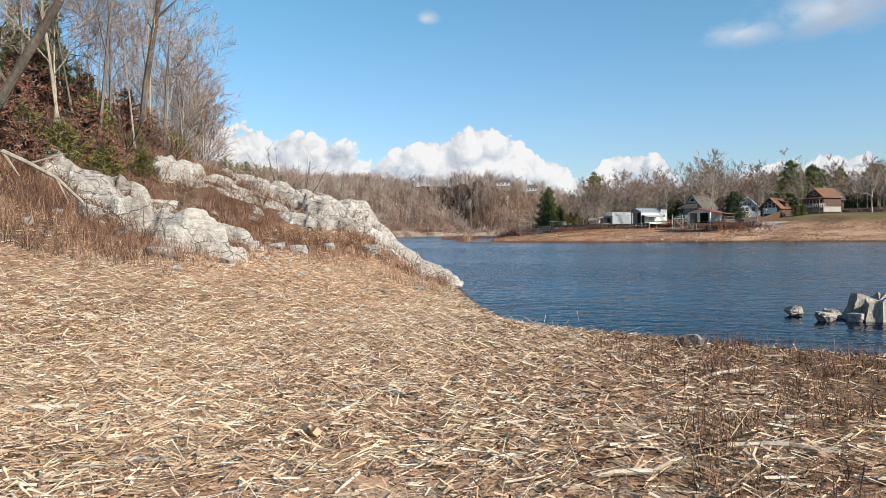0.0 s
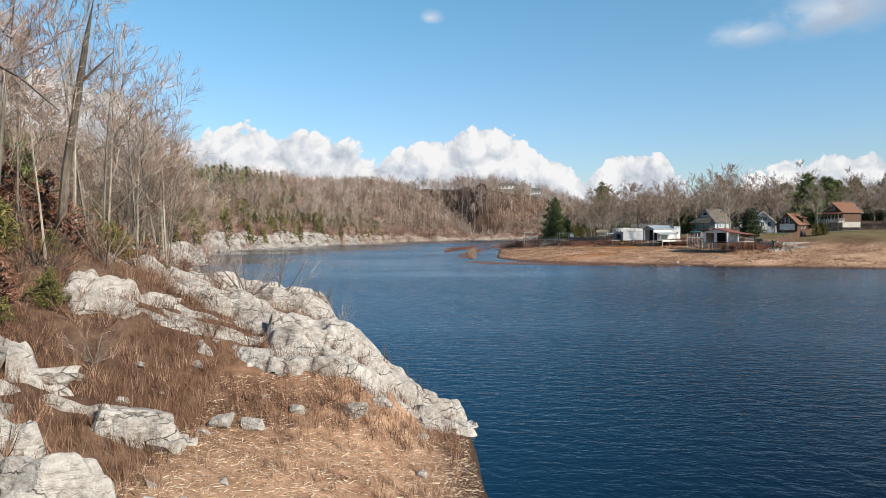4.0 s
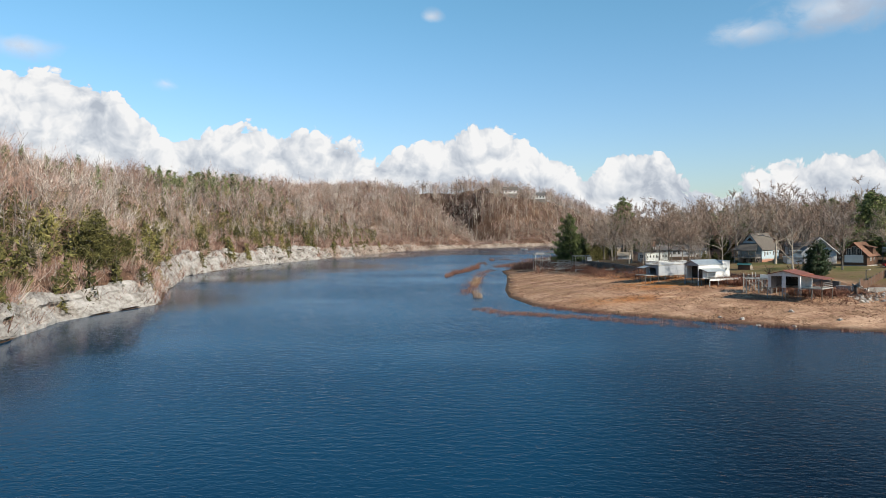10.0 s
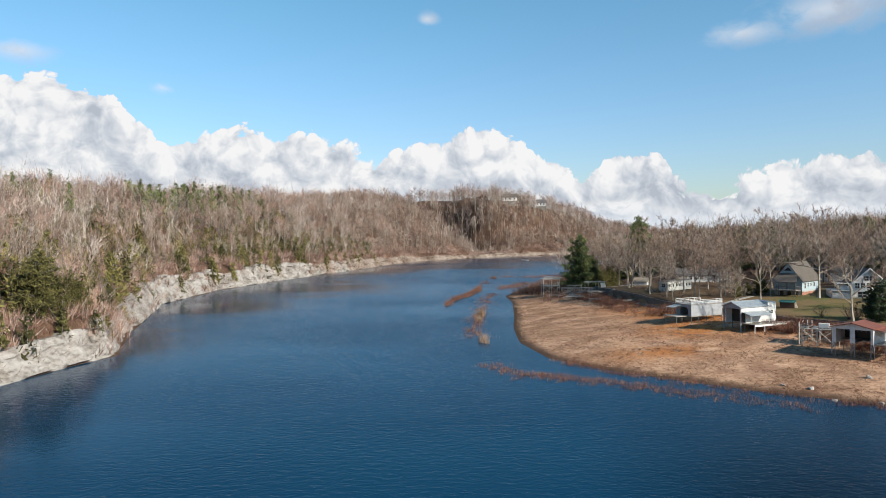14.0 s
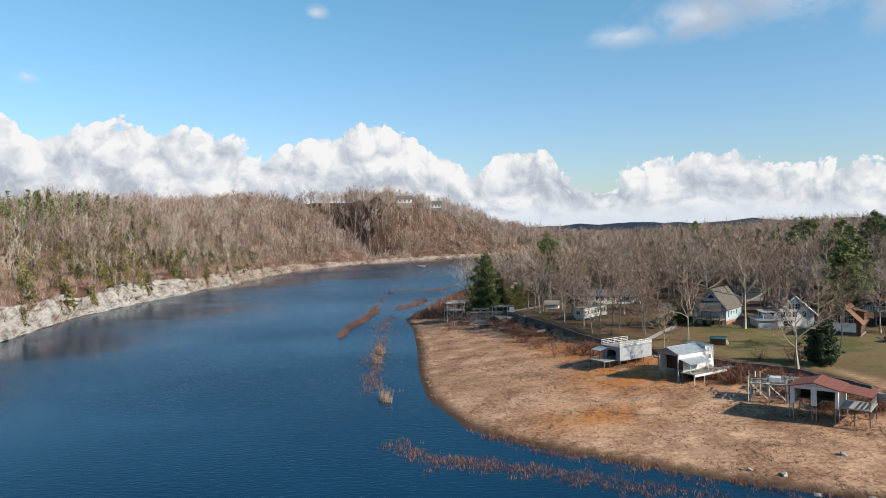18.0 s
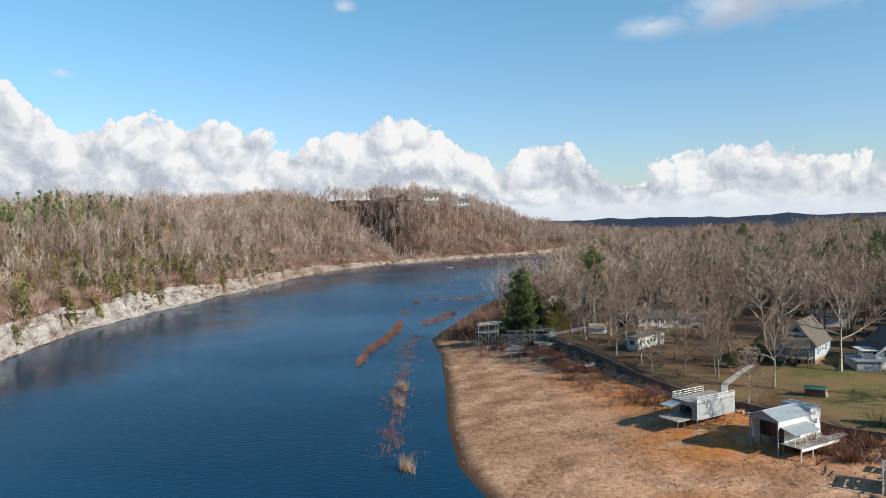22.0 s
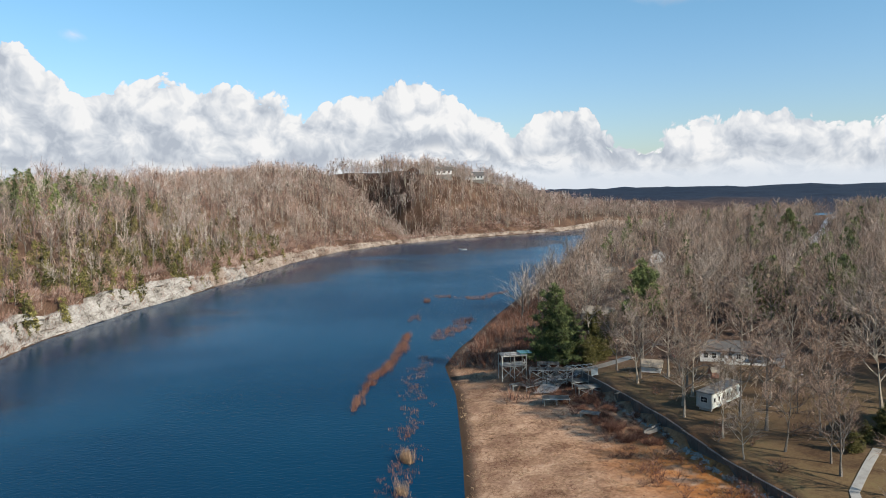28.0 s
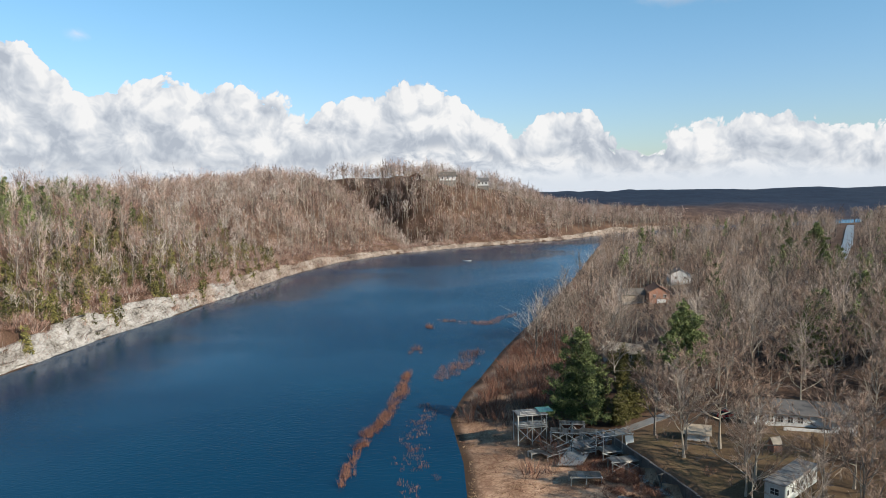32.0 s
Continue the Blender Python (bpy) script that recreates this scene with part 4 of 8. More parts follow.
def build_cliff():
    """The limestone face along the far side of the lake."""
    data = [BANK[13]]
    for i in range(13, 33):
        a, b = BANK[i], BANK[i + 1]
        n = max(1, int(np.hypot(*(b - a)[:2]) / 0.7))
        for j in range(1, n + 1):
            data.append(a + (b - a) * j / n)
    data = np.array(data)
    tangent = np.gradient(data[:, :2], axis=0)
    tangent /= np.linalg.norm(tangent, axis=1, keepdims=True)
    for _ in range(6):
        tangent[1:-1] = (tangent[:-2] + tangent[1:-1] * 2 + tangent[2:]) / 4
    inward = np.stack([-tangent[:, 1], tangent[:, 0]], 1)
    arc = np.concatenate([[0], np.cumsum(np.hypot(*np.diff(data[:, :2], axis=0).T))])
    rows = 17
    t = np.linspace(0, 1, rows)[None]
    s = np.repeat(arc[:, None], rows, 1)
    lump = np.floor(arc / 5.3 + 0.5 * np.sin(arc / 9))
    lump = (np.sin(lump * 12.9898) * 43758.5453) % 1
    tall = data[:, 2:3] * (0.82 + 0.2 * waves(data[:, 0], data[:, 1], 43, 1) + 0.16 * (lump - 0.5))[:, None] + 0.4
    z = -0.7 + t * (tall + 0.7)
    # upright joints and level beds, each block set back or forward on its own, with ledges where a bed ends
    v1, e1, ox, oy = cells(s / 5.0 + z * 0.03, z / 2.3, 3, 0.55)
    v2, e2, ox2, oy2 = cells(s / 1.9, z / 0.95, 8, 0.5)
    d = 0.2 + t ** 1.2 * (1.2 + tall * 0.26) + (v1 - 0.5) * 0.95 + oy * 0.4 + (v2 - 0.5) * 0.34 + 0.35 * np.exp(-e1 * 12) + 0.16 * np.exp(-e2 * 9)
    d = np.maximum(d + 0.4 * np.sin(arc / 17)[:, None], 0.05)
    d[1:-1] = (d[:-2] + 5 * d[1:-1] + d[2:]) / 7
    d[:, -1] = d[:, -2] + 3.0
    z[:, -1] = z[:, -2] - 0.4
    z[:, 0] = -1.2
    xy = data[:, None, :2] + inward[:, None] * d[..., None]
    verts = np.concatenate([xy, z[..., None]], -1).reshape(-1, 3)
    i = np.arange(len(data) * rows).reshape(len(data), rows)
    faces = np.stack([i[:-1, :-1], i[1:, :-1], i[1:, 1:], i[:-1, 1:]], -1).reshape(-1, 4)
    far_part = np.repeat(step(data[:-1, 1] + 30 * np.sin(arc[:-1] / 6), 330, 470)[:, None], rows - 1, 1).ravel() > 0.5
    tagged(new("limestone_cliff", mesh_from("limestone_cliff", verts, faces, [CLIFF, CLIFF_TAN], far_part)), "pale grey fractured limestone face rising from the water", "rock face", kind="structure")


build_cliff()


# crest lines of the bedrock that breaks through the bank, with the half width of each
CRESTS = (([(-1.5, 31.8), (-2.7, 34.2), (-4.2, 36.6), (-6.8, 39.3), (-10.2, 43.9), (-14.8, 49.2)], 2.7), ([(-4.2, 31.8), (-6.6, 33.4), (-9.2, 35.0)], 3.0), ([(-1.6, 30.6), (-4.4, 29.7), (-7.4, 29.8), (-9.2, 29.0)], 0.95),
          ([(-4.3, 20.7), (-6.0, 20.8), (-7.0, 21.4)], 0.7), ([(-7.4, 22.0), (-8.6, 23.2), (-11.2, 24.6)], 1.1), ([(-5.2, 24.3), (-6.2, 24.6)], 0.6), ([(-7.4, 24.6), (-8.8, 25.0)], 0.6))


def outcrop(name, x0, x1, y0, y1, seed, label, pitch=0.075):
    """Bedrock breaking through the ground: tilted, jointed beds in blocks of two sizes."""
    gx, gy = np.meshgrid(np.arange(x0, x1, pitch), np.arange(y0, y1, pitch))
    cover = np.full(gx.shape, -9.0)
    ragged = waves(gx, gy, 2.7, seed) * 0.5 + waves(gx, gy, 1.1, seed + 2) * 0.34 + waves(gx, gy, 0.5, seed + 3) * 0.12
    for line, half in CRESTS:
        cover = np.maximum(cover, 1 - (near_line(np.array(line, float), gx, gy)[0] + ragged * min(half, 1.3)) / half)
    base = land(gx, gy)
    cover = step(cover, 0.0, 0.42)
    wx, wy = gx + waves(gx, gy, 2.3, 1) * 0.16, gy + waves(gx, gy, 1.9, 7) * 0.16
    u, v = wx * 0.88 + wy * 0.47, wy * 0.88 - wx * 0.47
    v0, e0, ox0, oy0 = cells(u / 2.6, v / 1.5, seed)
    v1, e1, ox1, oy1 = cells(u / 0.95 + v0 * 3, v / 0.62, seed + 4)
    v2, e2, ox2, oy2 = cells(u / 0.3, v / 0.24 + v1, seed + 9)
    # each bed tips up towards the lake and breaks off in a step
    block = 0.12 + 0.42 * v0 - oy0 * (0.2 + 0.25 * v0) + ox0 * (v0 - 0.5) * 0.4 + (v1 - 0.5) * 0.36 - oy1 * 0.2 + ox1 * (v1 - 0.5) * 0.3 + (v2 - 0.5) * 0.012
    block = block - 0.26 * np.exp(-e0 * 24) * (0.3 + v1) - 0.09 * np.exp(-e1 * 20) * (0.2 + v0) - 0.03 * np.exp(-e2 * 7) * v1
    z = np.maximum(base[0], -0.6) + cover * np.maximum(block, -0.15) - (1 - cover) * 0.5
    z[1:-1] = (z[:-2] + 2 * z[1:-1] + z[2:]) / 4
    z[:, 1:-1] = (z[:, :-2] + 2 * z[:, 1:-1] + z[:, 2:]) / 4
    i = np.arange(gx.size).reshape(gx.shape)
    faces = np.stack([i[:-1, :-1], i[:-1, 1:], i[1:, 1:], i[1:, :-1]], -1)[cover[:-1, :-1] > 0.03]
    used = np.unique(faces)
    remap = np.zeros(gx.size, int)
    remap[used] = np.arange(len(used))
    verts = np.stack([gx, gy, z], -1).reshape(-1, 3)[used]
    tagged(new(name, mesh_from(name, verts, remap[faces], [LIMESTONE])), label, "rock ledge", kind="structure")


outcrop("rock_ledge", -18.5, 1.6, 28, 52.5, 2, "pale jointed limestone ledge at the water's edge")
outcrop("rock_ledge", -13.5, -3, 19, 27, 5, "weathered limestone outcrop among dry weeds")


def boulder_mesh(seed):
    """An angular limestone block of about one metre: a chipped hull with worn edges."""
    rng = np.random.default_rng(seed)
    bm = bmesh.new()
    for _ in range(22):
        p = rng.uniform(-1, 1, 3)
        p = p / max(np.abs(p).max(), 1e-3) * rng.uniform(0.78, 1.0)
        bm.verts.new(p * np.array([0.62, 0.46, 0.34]) * (1 + 0.1 * rng.normal()))
    hull = bmesh.ops.convex_hull(bm, input=bm.verts)
    bmesh.ops.delete(bm, geom=[g for g in hull["geom_interior"] if isinstance(g, bmesh.types.BMVert)], context="VERTS")
    bmesh.ops.dissolve_limit(bm, angle_limit=0.3, verts=bm.verts, edges=bm.edges)
    bmesh.ops.bevel(bm, geom=list(bm.edges), offset=0.04, segments=1, affect="EDGES", clamp_overlap=True)
    bmesh.ops.triangulate(bm, faces=bm.faces)
    bmesh.ops.subdivide_edges(bm, edges=[e for e in bm.edges if e.calc_length() > 0.22], cuts=1)
    bmesh.ops.triangulate(bm, faces=bm.faces)
    for v in bm.verts:
        v.co += v.normal * rng.normal(0, 0.012) + Vector(rng.normal(0, 0.01, 3))
    bmesh.ops.recalc_face_normals(bm, faces=bm.faces)
    me = bpy.data.meshes.new("boulder")
    bm.to_mesh(me)
    bm.free()
    me.materials.append(LIMESTONE)
    return me


BOULDERS = [boulder_mesh(k) for k in range(10)]


def place_rock(rng, x, y, size, label="pale angular limestone block in dry weeds", z=None, flat=1.0):
    ob = new("boulder", BOULDERS[rng.integers(0, len(BOULDERS))])
    g = float(ground_z(x, y)[0]) if z is None else z
    ob.matrix_world = pose(x, y, g + size * 0.12 * flat, rng.uniform(-12, 12), rng.uniform(-12, 12), rng.uniform(0, 360)) @ Matrix.Diagonal((size, size, size * flat, 1))
    return tagged(ob, label, "rock", "limestone blocks on the bank")


def build_stump():
    """A bleached, split stump standing in the shallows."""
    rng = np.random.default_rng(3)
    n, rows = 40, 7
    a = np.linspace(0, 2 * np.pi, n, endpoint=False)
    flute = 1 + 0.16 * np.sin(5 * a + 1) + 0.12 * np.sin(11 * a) + 0.08 * np.sin(17 * a + 2)
    verts = []
    for k in range(rows):
        t = k / (rows - 1)
        r = (0.62 - 0.24 * t ** 0.6) * flute * (1 + rng.normal(0, 0.02, n))
        z = -0.2 + t * (0.62 + 0.05 * np.sin(3 * a) * t + 0.05 * rng.uniform(-1, 1, n) * (k == rows - 1))
        verts.append(np.stack([np.cos(a) * r * 1.25, np.sin(a) * r, z], 1))
    verts.append(np.array([[0, 0, 0.34]]))
    i = np.arange(n * rows).reshape(rows, n)
    quads = np.stack([i[:-1], np.roll(i, -1, 1)[:-1], np.roll(i, -1, 1)[1:], i[1:]], -1).reshape(-1, 4)
    faces = [tuple(map(int, q)) for q in quads] + [(int(i[-1, j]), int(i[-1, (j + 1) % n]), n * rows) for j in range(n)]
    me = bpy.data.meshes.new("stump")
    me.from_pydata(np.concatenate(verts).tolist(), [], faces)
    me.materials.append(STUMP)
    ob = new("tree_stump", me)
    ob.matrix_world = pose(10.0, 20.2, 0.05, 4, -3, 20)
    tagged(ob, "bleached grey split tree stump in the shallows", "tree stump")


STUMP = material("bleached_stump", ((0.3, (0.1, 0.085, 0.07)), (0.48, (0.36, 0.33, 0.29)), (0.7, (0.7, 0.66, 0.6))), 3.0, 5, bump=0.9, stretch=(2.2, 2.2, 0.25), distance=0.06)
build_stump()


def build_rocks():
    rng = np.random.default_rng(21)
    # x, y, size of the loose blocks
    for x, y, size in ((-4.9, 18.6, 0.5), (-5.3, 18.3, 0.25), (-3.9, 19.6, 0.3), (-5.9, 24.5, 1.2), (-5.1, 24.3, 0.6), (-4.2, 26.5, 0.55), (-4.8, 26.3, 0.5), (-2.2, 28.2, 0.6), (-1.7, 29.4, 0.5),
                       (-3.4, 27.6, 0.4), (-0.5, 30.6, 0.7), (-6.2, 19.9, 0.6), (-7.2, 20.1, 0.8), (-8.0, 25.2, 0.8), (-15.2, 48.0, 1.7), (-14.4, 48.6, 1.5), (-7.0, 38.9, 0.8), (-13.6, 50.4, 1.2), (-9.4, 44.2, 0.9),
                       (-4.3, 36.9, 0.8), (-5.4, 38.1, 0.7), (-2.7, 34.6, 0.7), (-6.2, 36.2, 0.6), (-8.2, 35.8, 0.7), (-8.0, 32.0, 0.8), (-5.6, 31.0, 0.7), (-3.4, 30.2, 0.6), (-9.6, 24.6, 0.9), (-7.7, 22.9, 0.7)):
        place_rock(rng, x, y, size, flat=0.9)
    for x, y, size in ((8.5, 20.8, 0.42), (8.7, 19.8, 0.34), (9.3, 19.8, 0.3), (9.1, 20.3, 0.36), (10.6, 20.6, 0.5)):
        place_rock(rng, x, y, size, "pale rounded rock in shallow water", z=0.05)
    place_rock(rng, 3.9, 12.6, 0.3, "brown lump of driftwood bark on the debris")
    for _ in range(70):
        x = rng.uniform(-9, 0.0)
        y = rng.uniform(17, 33)
        if land(np.array([x]), np.array([y]))[5][0] > 0.3 and (y > 19.5 or x < -4):
            place_rock(rng, x, y, rng.uniform(0.08, 0.3), "small pale limestone in dry weeds")
    for x, y, size in ((33.2, 132.7, 0.6), (33.7, 128.6, 0.6), (37.5, 127, 0.6), (40.6, 135, 0.7), (31, 134.5, 0.5), (44, 129, 0.6)):
        place_rock(rng, x, y, size, "white stone on the dry drawdown beach")


build_rocks()


# ---------------------------------------------------------------- litter on the near beach
def build_litter():
    rng = np.random.default_rng(33)

    def lay(name, n, x0, x1, y0, y1, length, wide, label, sides=3, power=1.0, mat=SPLINTER, lift=0.03, tilt=0.12):
        x = rng.uniform(x0, x1, n)
        y = y0 + (y1 - y0) * rng.uniform(0, 1, n) ** power
        d = land(x, y)[5]
        ok = (d > 0.03) & (x > -4.8 - (y - 20) * 0.1 - np.where(y < 19, 8, 0)) & (y < 31 + x * 0.5)
        if mat is not DAMP:
            ok &= rng.uniform(0, 1, n) > step(x, 1.2, 4.5) * step(d, 11, 4) * 0.85
        x, y = x[ok], y[ok]
        n = len(x)
        z = ground_z(x, y) + rng.uniform(0, lift, n)
        a = rng.normal(0.0, 1.0, n) + np.where(rng.uniform(0, 1, n) < 0.18, 1.57, 0)
        half = rng.uniform(*length, n) * 0.5
        pitch = rng.normal(0, tilt, n)
        d3 = np.stack([np.cos(a) * np.cos(pitch), np.sin(a) * np.cos(pitch), np.sin(pitch)], 1) * half[:, None]
        c = np.stack([x, y, z + np.abs(d3[:, 2])], 1)
        r = rng.uniform(*wide, n) * 0.5
        if sides:
            v, f = tubes(c - d3, c + d3, r, r * rng.uniform(0.3, 1, n), sides)
        else:
            v, f = spikes(c - d3, c + d3, r * 2, rng)
        return tagged(new(name, mesh_from(name, v, f, [mat])), label, "driftwood", kind="stuff")
    lay("driftwood_litter", 62000, -7, 7, 6.6, 14, (0.03, 0.17), (0.004, 0.014), "splintered driftwood and cane litter lying thick", 0, 1.3, lift=0.03, tilt=0.26)
    lay("driftwood_litter", 110000, -11, 7, 8, 31, (0.05, 0.2), (0.006, 0.017), "tan cane straw litter lying thick", 0, 1.15, lift=0.03, tilt=0.22)
    lay("cane_fibres", 34000, -8, 8, 6.6, 17, (0.08, 0.3), (0.002, 0.006), "fine dry cane fibres matted over the debris", 0, 1.4, BLEACHED, lift=0.045, tilt=0.3)
    lay("bleached_splinters", 10000, -11, 4.5, 6.6, 29, (0.05, 0.22), (0.008, 0.024), "bleached wood splinters on the debris", 3, 1.5, BLEACHED, tilt=0.12)
    lay("driftwood_sticks", 420, -10, 8, 6.8, 27, (0.12, 0.32), (0.006, 0.016), "longer bleached driftwood sticks", 4, 1.3, BLEACHED, tilt=0.1)
    lay("damp_litter", 40000, 1.2, 10, 6.6, 19, (0.03, 0.16), (0.004, 0.012), "dark damp litter near the water", 0, 1.0, DAMP, lift=0.03, tilt=0.16)
    lay("damp_litter", 14000, -8, 4, 6.6, 24, (0.03, 0.14), (0.006, 0.014), "darker brown litter among the pale", 0, 1.3, DAMP, lift=0.02, tilt=0.16)
    lay("damp_sticks", 300, 1.5, 9, 7.5, 18, (0.1, 0.35), (0.006, 0.016), "dark damp sticks near the water", 4, 1.0, DAMP, tilt=0.12)
    logs = ((-1.3, 9.2, 0.55, 0.05, 8), (-1.0, 9.0, 0.35, 0.035, 55), (1.0, 9.6, 0.28, 0.05, -50), (0.1, 9.1, 0.3, 0.02, 80), (1.6, 9.9, 0.2, 0.03, 75), (3.0, 8.3, 0.8, 0.035, -22), (3.3, 8.9, 0.4, 0.02, 4), (2.3, 7.95, 0.5, 0.03, 6),
            (-2.3, 14.4, 0.5, 0.03, 0), (1.7, 8.2, 0.4, 0.03, 30), (0.7, 9.15, 0.35, 0.03, 60), (6.2, 16.1, 1.0, 0.045, -4), (4.4, 11.8, 0.9, 0.03, -8), (6.0, 13.6, 1.3, 0.05, -25), (-0.4, 10.6, 0.5, 0.02, 20), (-3.0, 11.2, 0.6, 0.025, -10),
            (3.6, 10.6, 0.6, 0.03, 12), (-4.2, 12.8, 0.7, 0.03, 14), (0.6, 12.6, 0.45, 0.02, 140), (-0.2, 8.2, 0.5, 0.03, -20), (-6.0, 14.5, 0.9, 0.035, 5), (2.6, 13.2, 0.5, 0.025, 100))
    for x, y, long, r, turn in logs:
        long, r = long * 0.7, r * 0.62
        n = 5
        way = np.stack([np.linspace(-long / 2, long / 2, n), rng.normal(0, 0.03, n) * long, rng.normal(0, 0.02, n) * long + np.linspace(0, 0.12, n) * long * rng.uniform(0, 1)], 1)
        rr = r * rng.uniform(0.55, 0.8, n)
        v, f = tubes(way[:-1], way[1:], rr[:-1], rr[1:], 6)
        tip, fork = way[-1], way[2]
        v2, f2 = spikes(np.array([tip, tip, tip, way[0], way[0], fork]), np.array([tip + (0.09, 0.02, 0.02), tip + (0.12, -0.02, 0.0), tip + (0.07, 0.0, 0.03), way[0] - (0.1, 0.02, -0.01), way[0] - (0.07, -0.02, 0.0), fork + (0.1, 0.12, 0.06)]) , np.full(6, r * 0.8), rng)
        v, f, _ = joined([(v, f, 0), (v2, f2, 0)])
        ob = new("driftwood_log", mesh_from("driftwood_log", v, f, [DAMP if x > 4.2 else BLEACHED]))
        ob.matrix_world = pose(x, y, float(ground_z(x, y)[0]) + r * 0.6, 0, 0, turn)
        tagged(ob, "dark damp driftwood log lying by the water" if x > 4.2 else "bleached splintered piece of driftwood on the debris", "driftwood", "driftwood on the beach")

    def grass(name, spots, height, blades, mat, label, wide=0.012, spread=0.16):
        spots = np.array(spots)
        n = len(spots) * blades
        foot = np.repeat(spots, blades, 0) + np.concatenate([rng.normal(0, spread * 0.5, (n, 2)), np.zeros((n, 1))], 1)
        d = np.stack([rng.normal(0, 0.3, n), rng.normal(0, 0.3, n), np.ones(n)], 1) * (height * rng.uniform(0.4, 1.1, n))[:, None]
        v, f = spikes(foot, foot + d, np.full(n, wide), rng)
        return tagged(new(name, mesh_from(name, v, f, [mat])), label, "weeds", kind="stuff")

    def bank_spots(n, keep, x0=-16, x1=2, y0=16, y1=50):
        x, y = rng.uniform(x0, x1, n), rng.uniform(y0, y1, n)
        ok = keep(x, y)
        return np.stack([x[ok], y[ok], ground_z(x[ok], y[ok])], 1)
    weedy = bank_spots(13000, lambda x, y: (land(x, y)[5] > 0.4) & ((x < -4.5 - (y - 20) * 0.1) | (y > 27.5 + x * 0.2)) & (y < 52) & (waves(x, y, 4, 2) > -0.35), -18, 2, 16, 52)
    grass("dry_weeds", weedy, 0.46, 13, WEED, "tangled red-brown dry weeds among the rocks", 0.01, 0.2)
    pale = bank_spots(2600, lambda x, y: (land(x, y)[5] > 0.4) & ((x < -3.8) | (y > 24)) & (y < 40))
    grass("dry_grass", pale, 0.42, 14, PALE_WEED, "pale dry grass at the edge of the debris")
    near = bank_spots(520, lambda x, y: (land(x, y)[5] > 0.8) & (waves(x, y, 1.6, 4) > -0.2), 2.6, 9, 6.8, 13)
    grass("dry_grass", near, 0.2, 20, WEED, "red-brown grass tufts standing in the debris", 0.006)


build_litter()


# ---------------------------------------------------------------- trees of the near bank
def tree_thing(name, data, mats, label, category="tree", group=""):
    """A tree built as two parts, its wood and its crown, under one foot."""
    v, f, m = data
    top = new(name)
    top.empty_display_size = 0.5
    for which, part_name in ((0, "trunk"), (1, "crown")):
        ff = f[m == which]
        if len(ff):
            used = np.unique(ff)
            remap = np.zeros(len(v), int)
            remap[used] = np.arange(len(used))
            ob = new(part_name, mesh_from(part_name, v[used], remap[ff], [mats[which]]))
            ob.parent = top
    return tagged(top, label, category, group)


def plant(ob, x, y, scale=1.0, turn=0.0, first=False, z=None, lean=(0, 0)):
    m = pose(x, y, (float(ground_z(x, y)[0]) if z is None else z) - 0.05, lean[0], lean[1], turn)
    if first:
        ob.matrix_world = m
        ob.scale = (scale,) * 3
        return ob
    c = copy_thing(ob, m)
    c.scale = (scale,) * 3
    return c


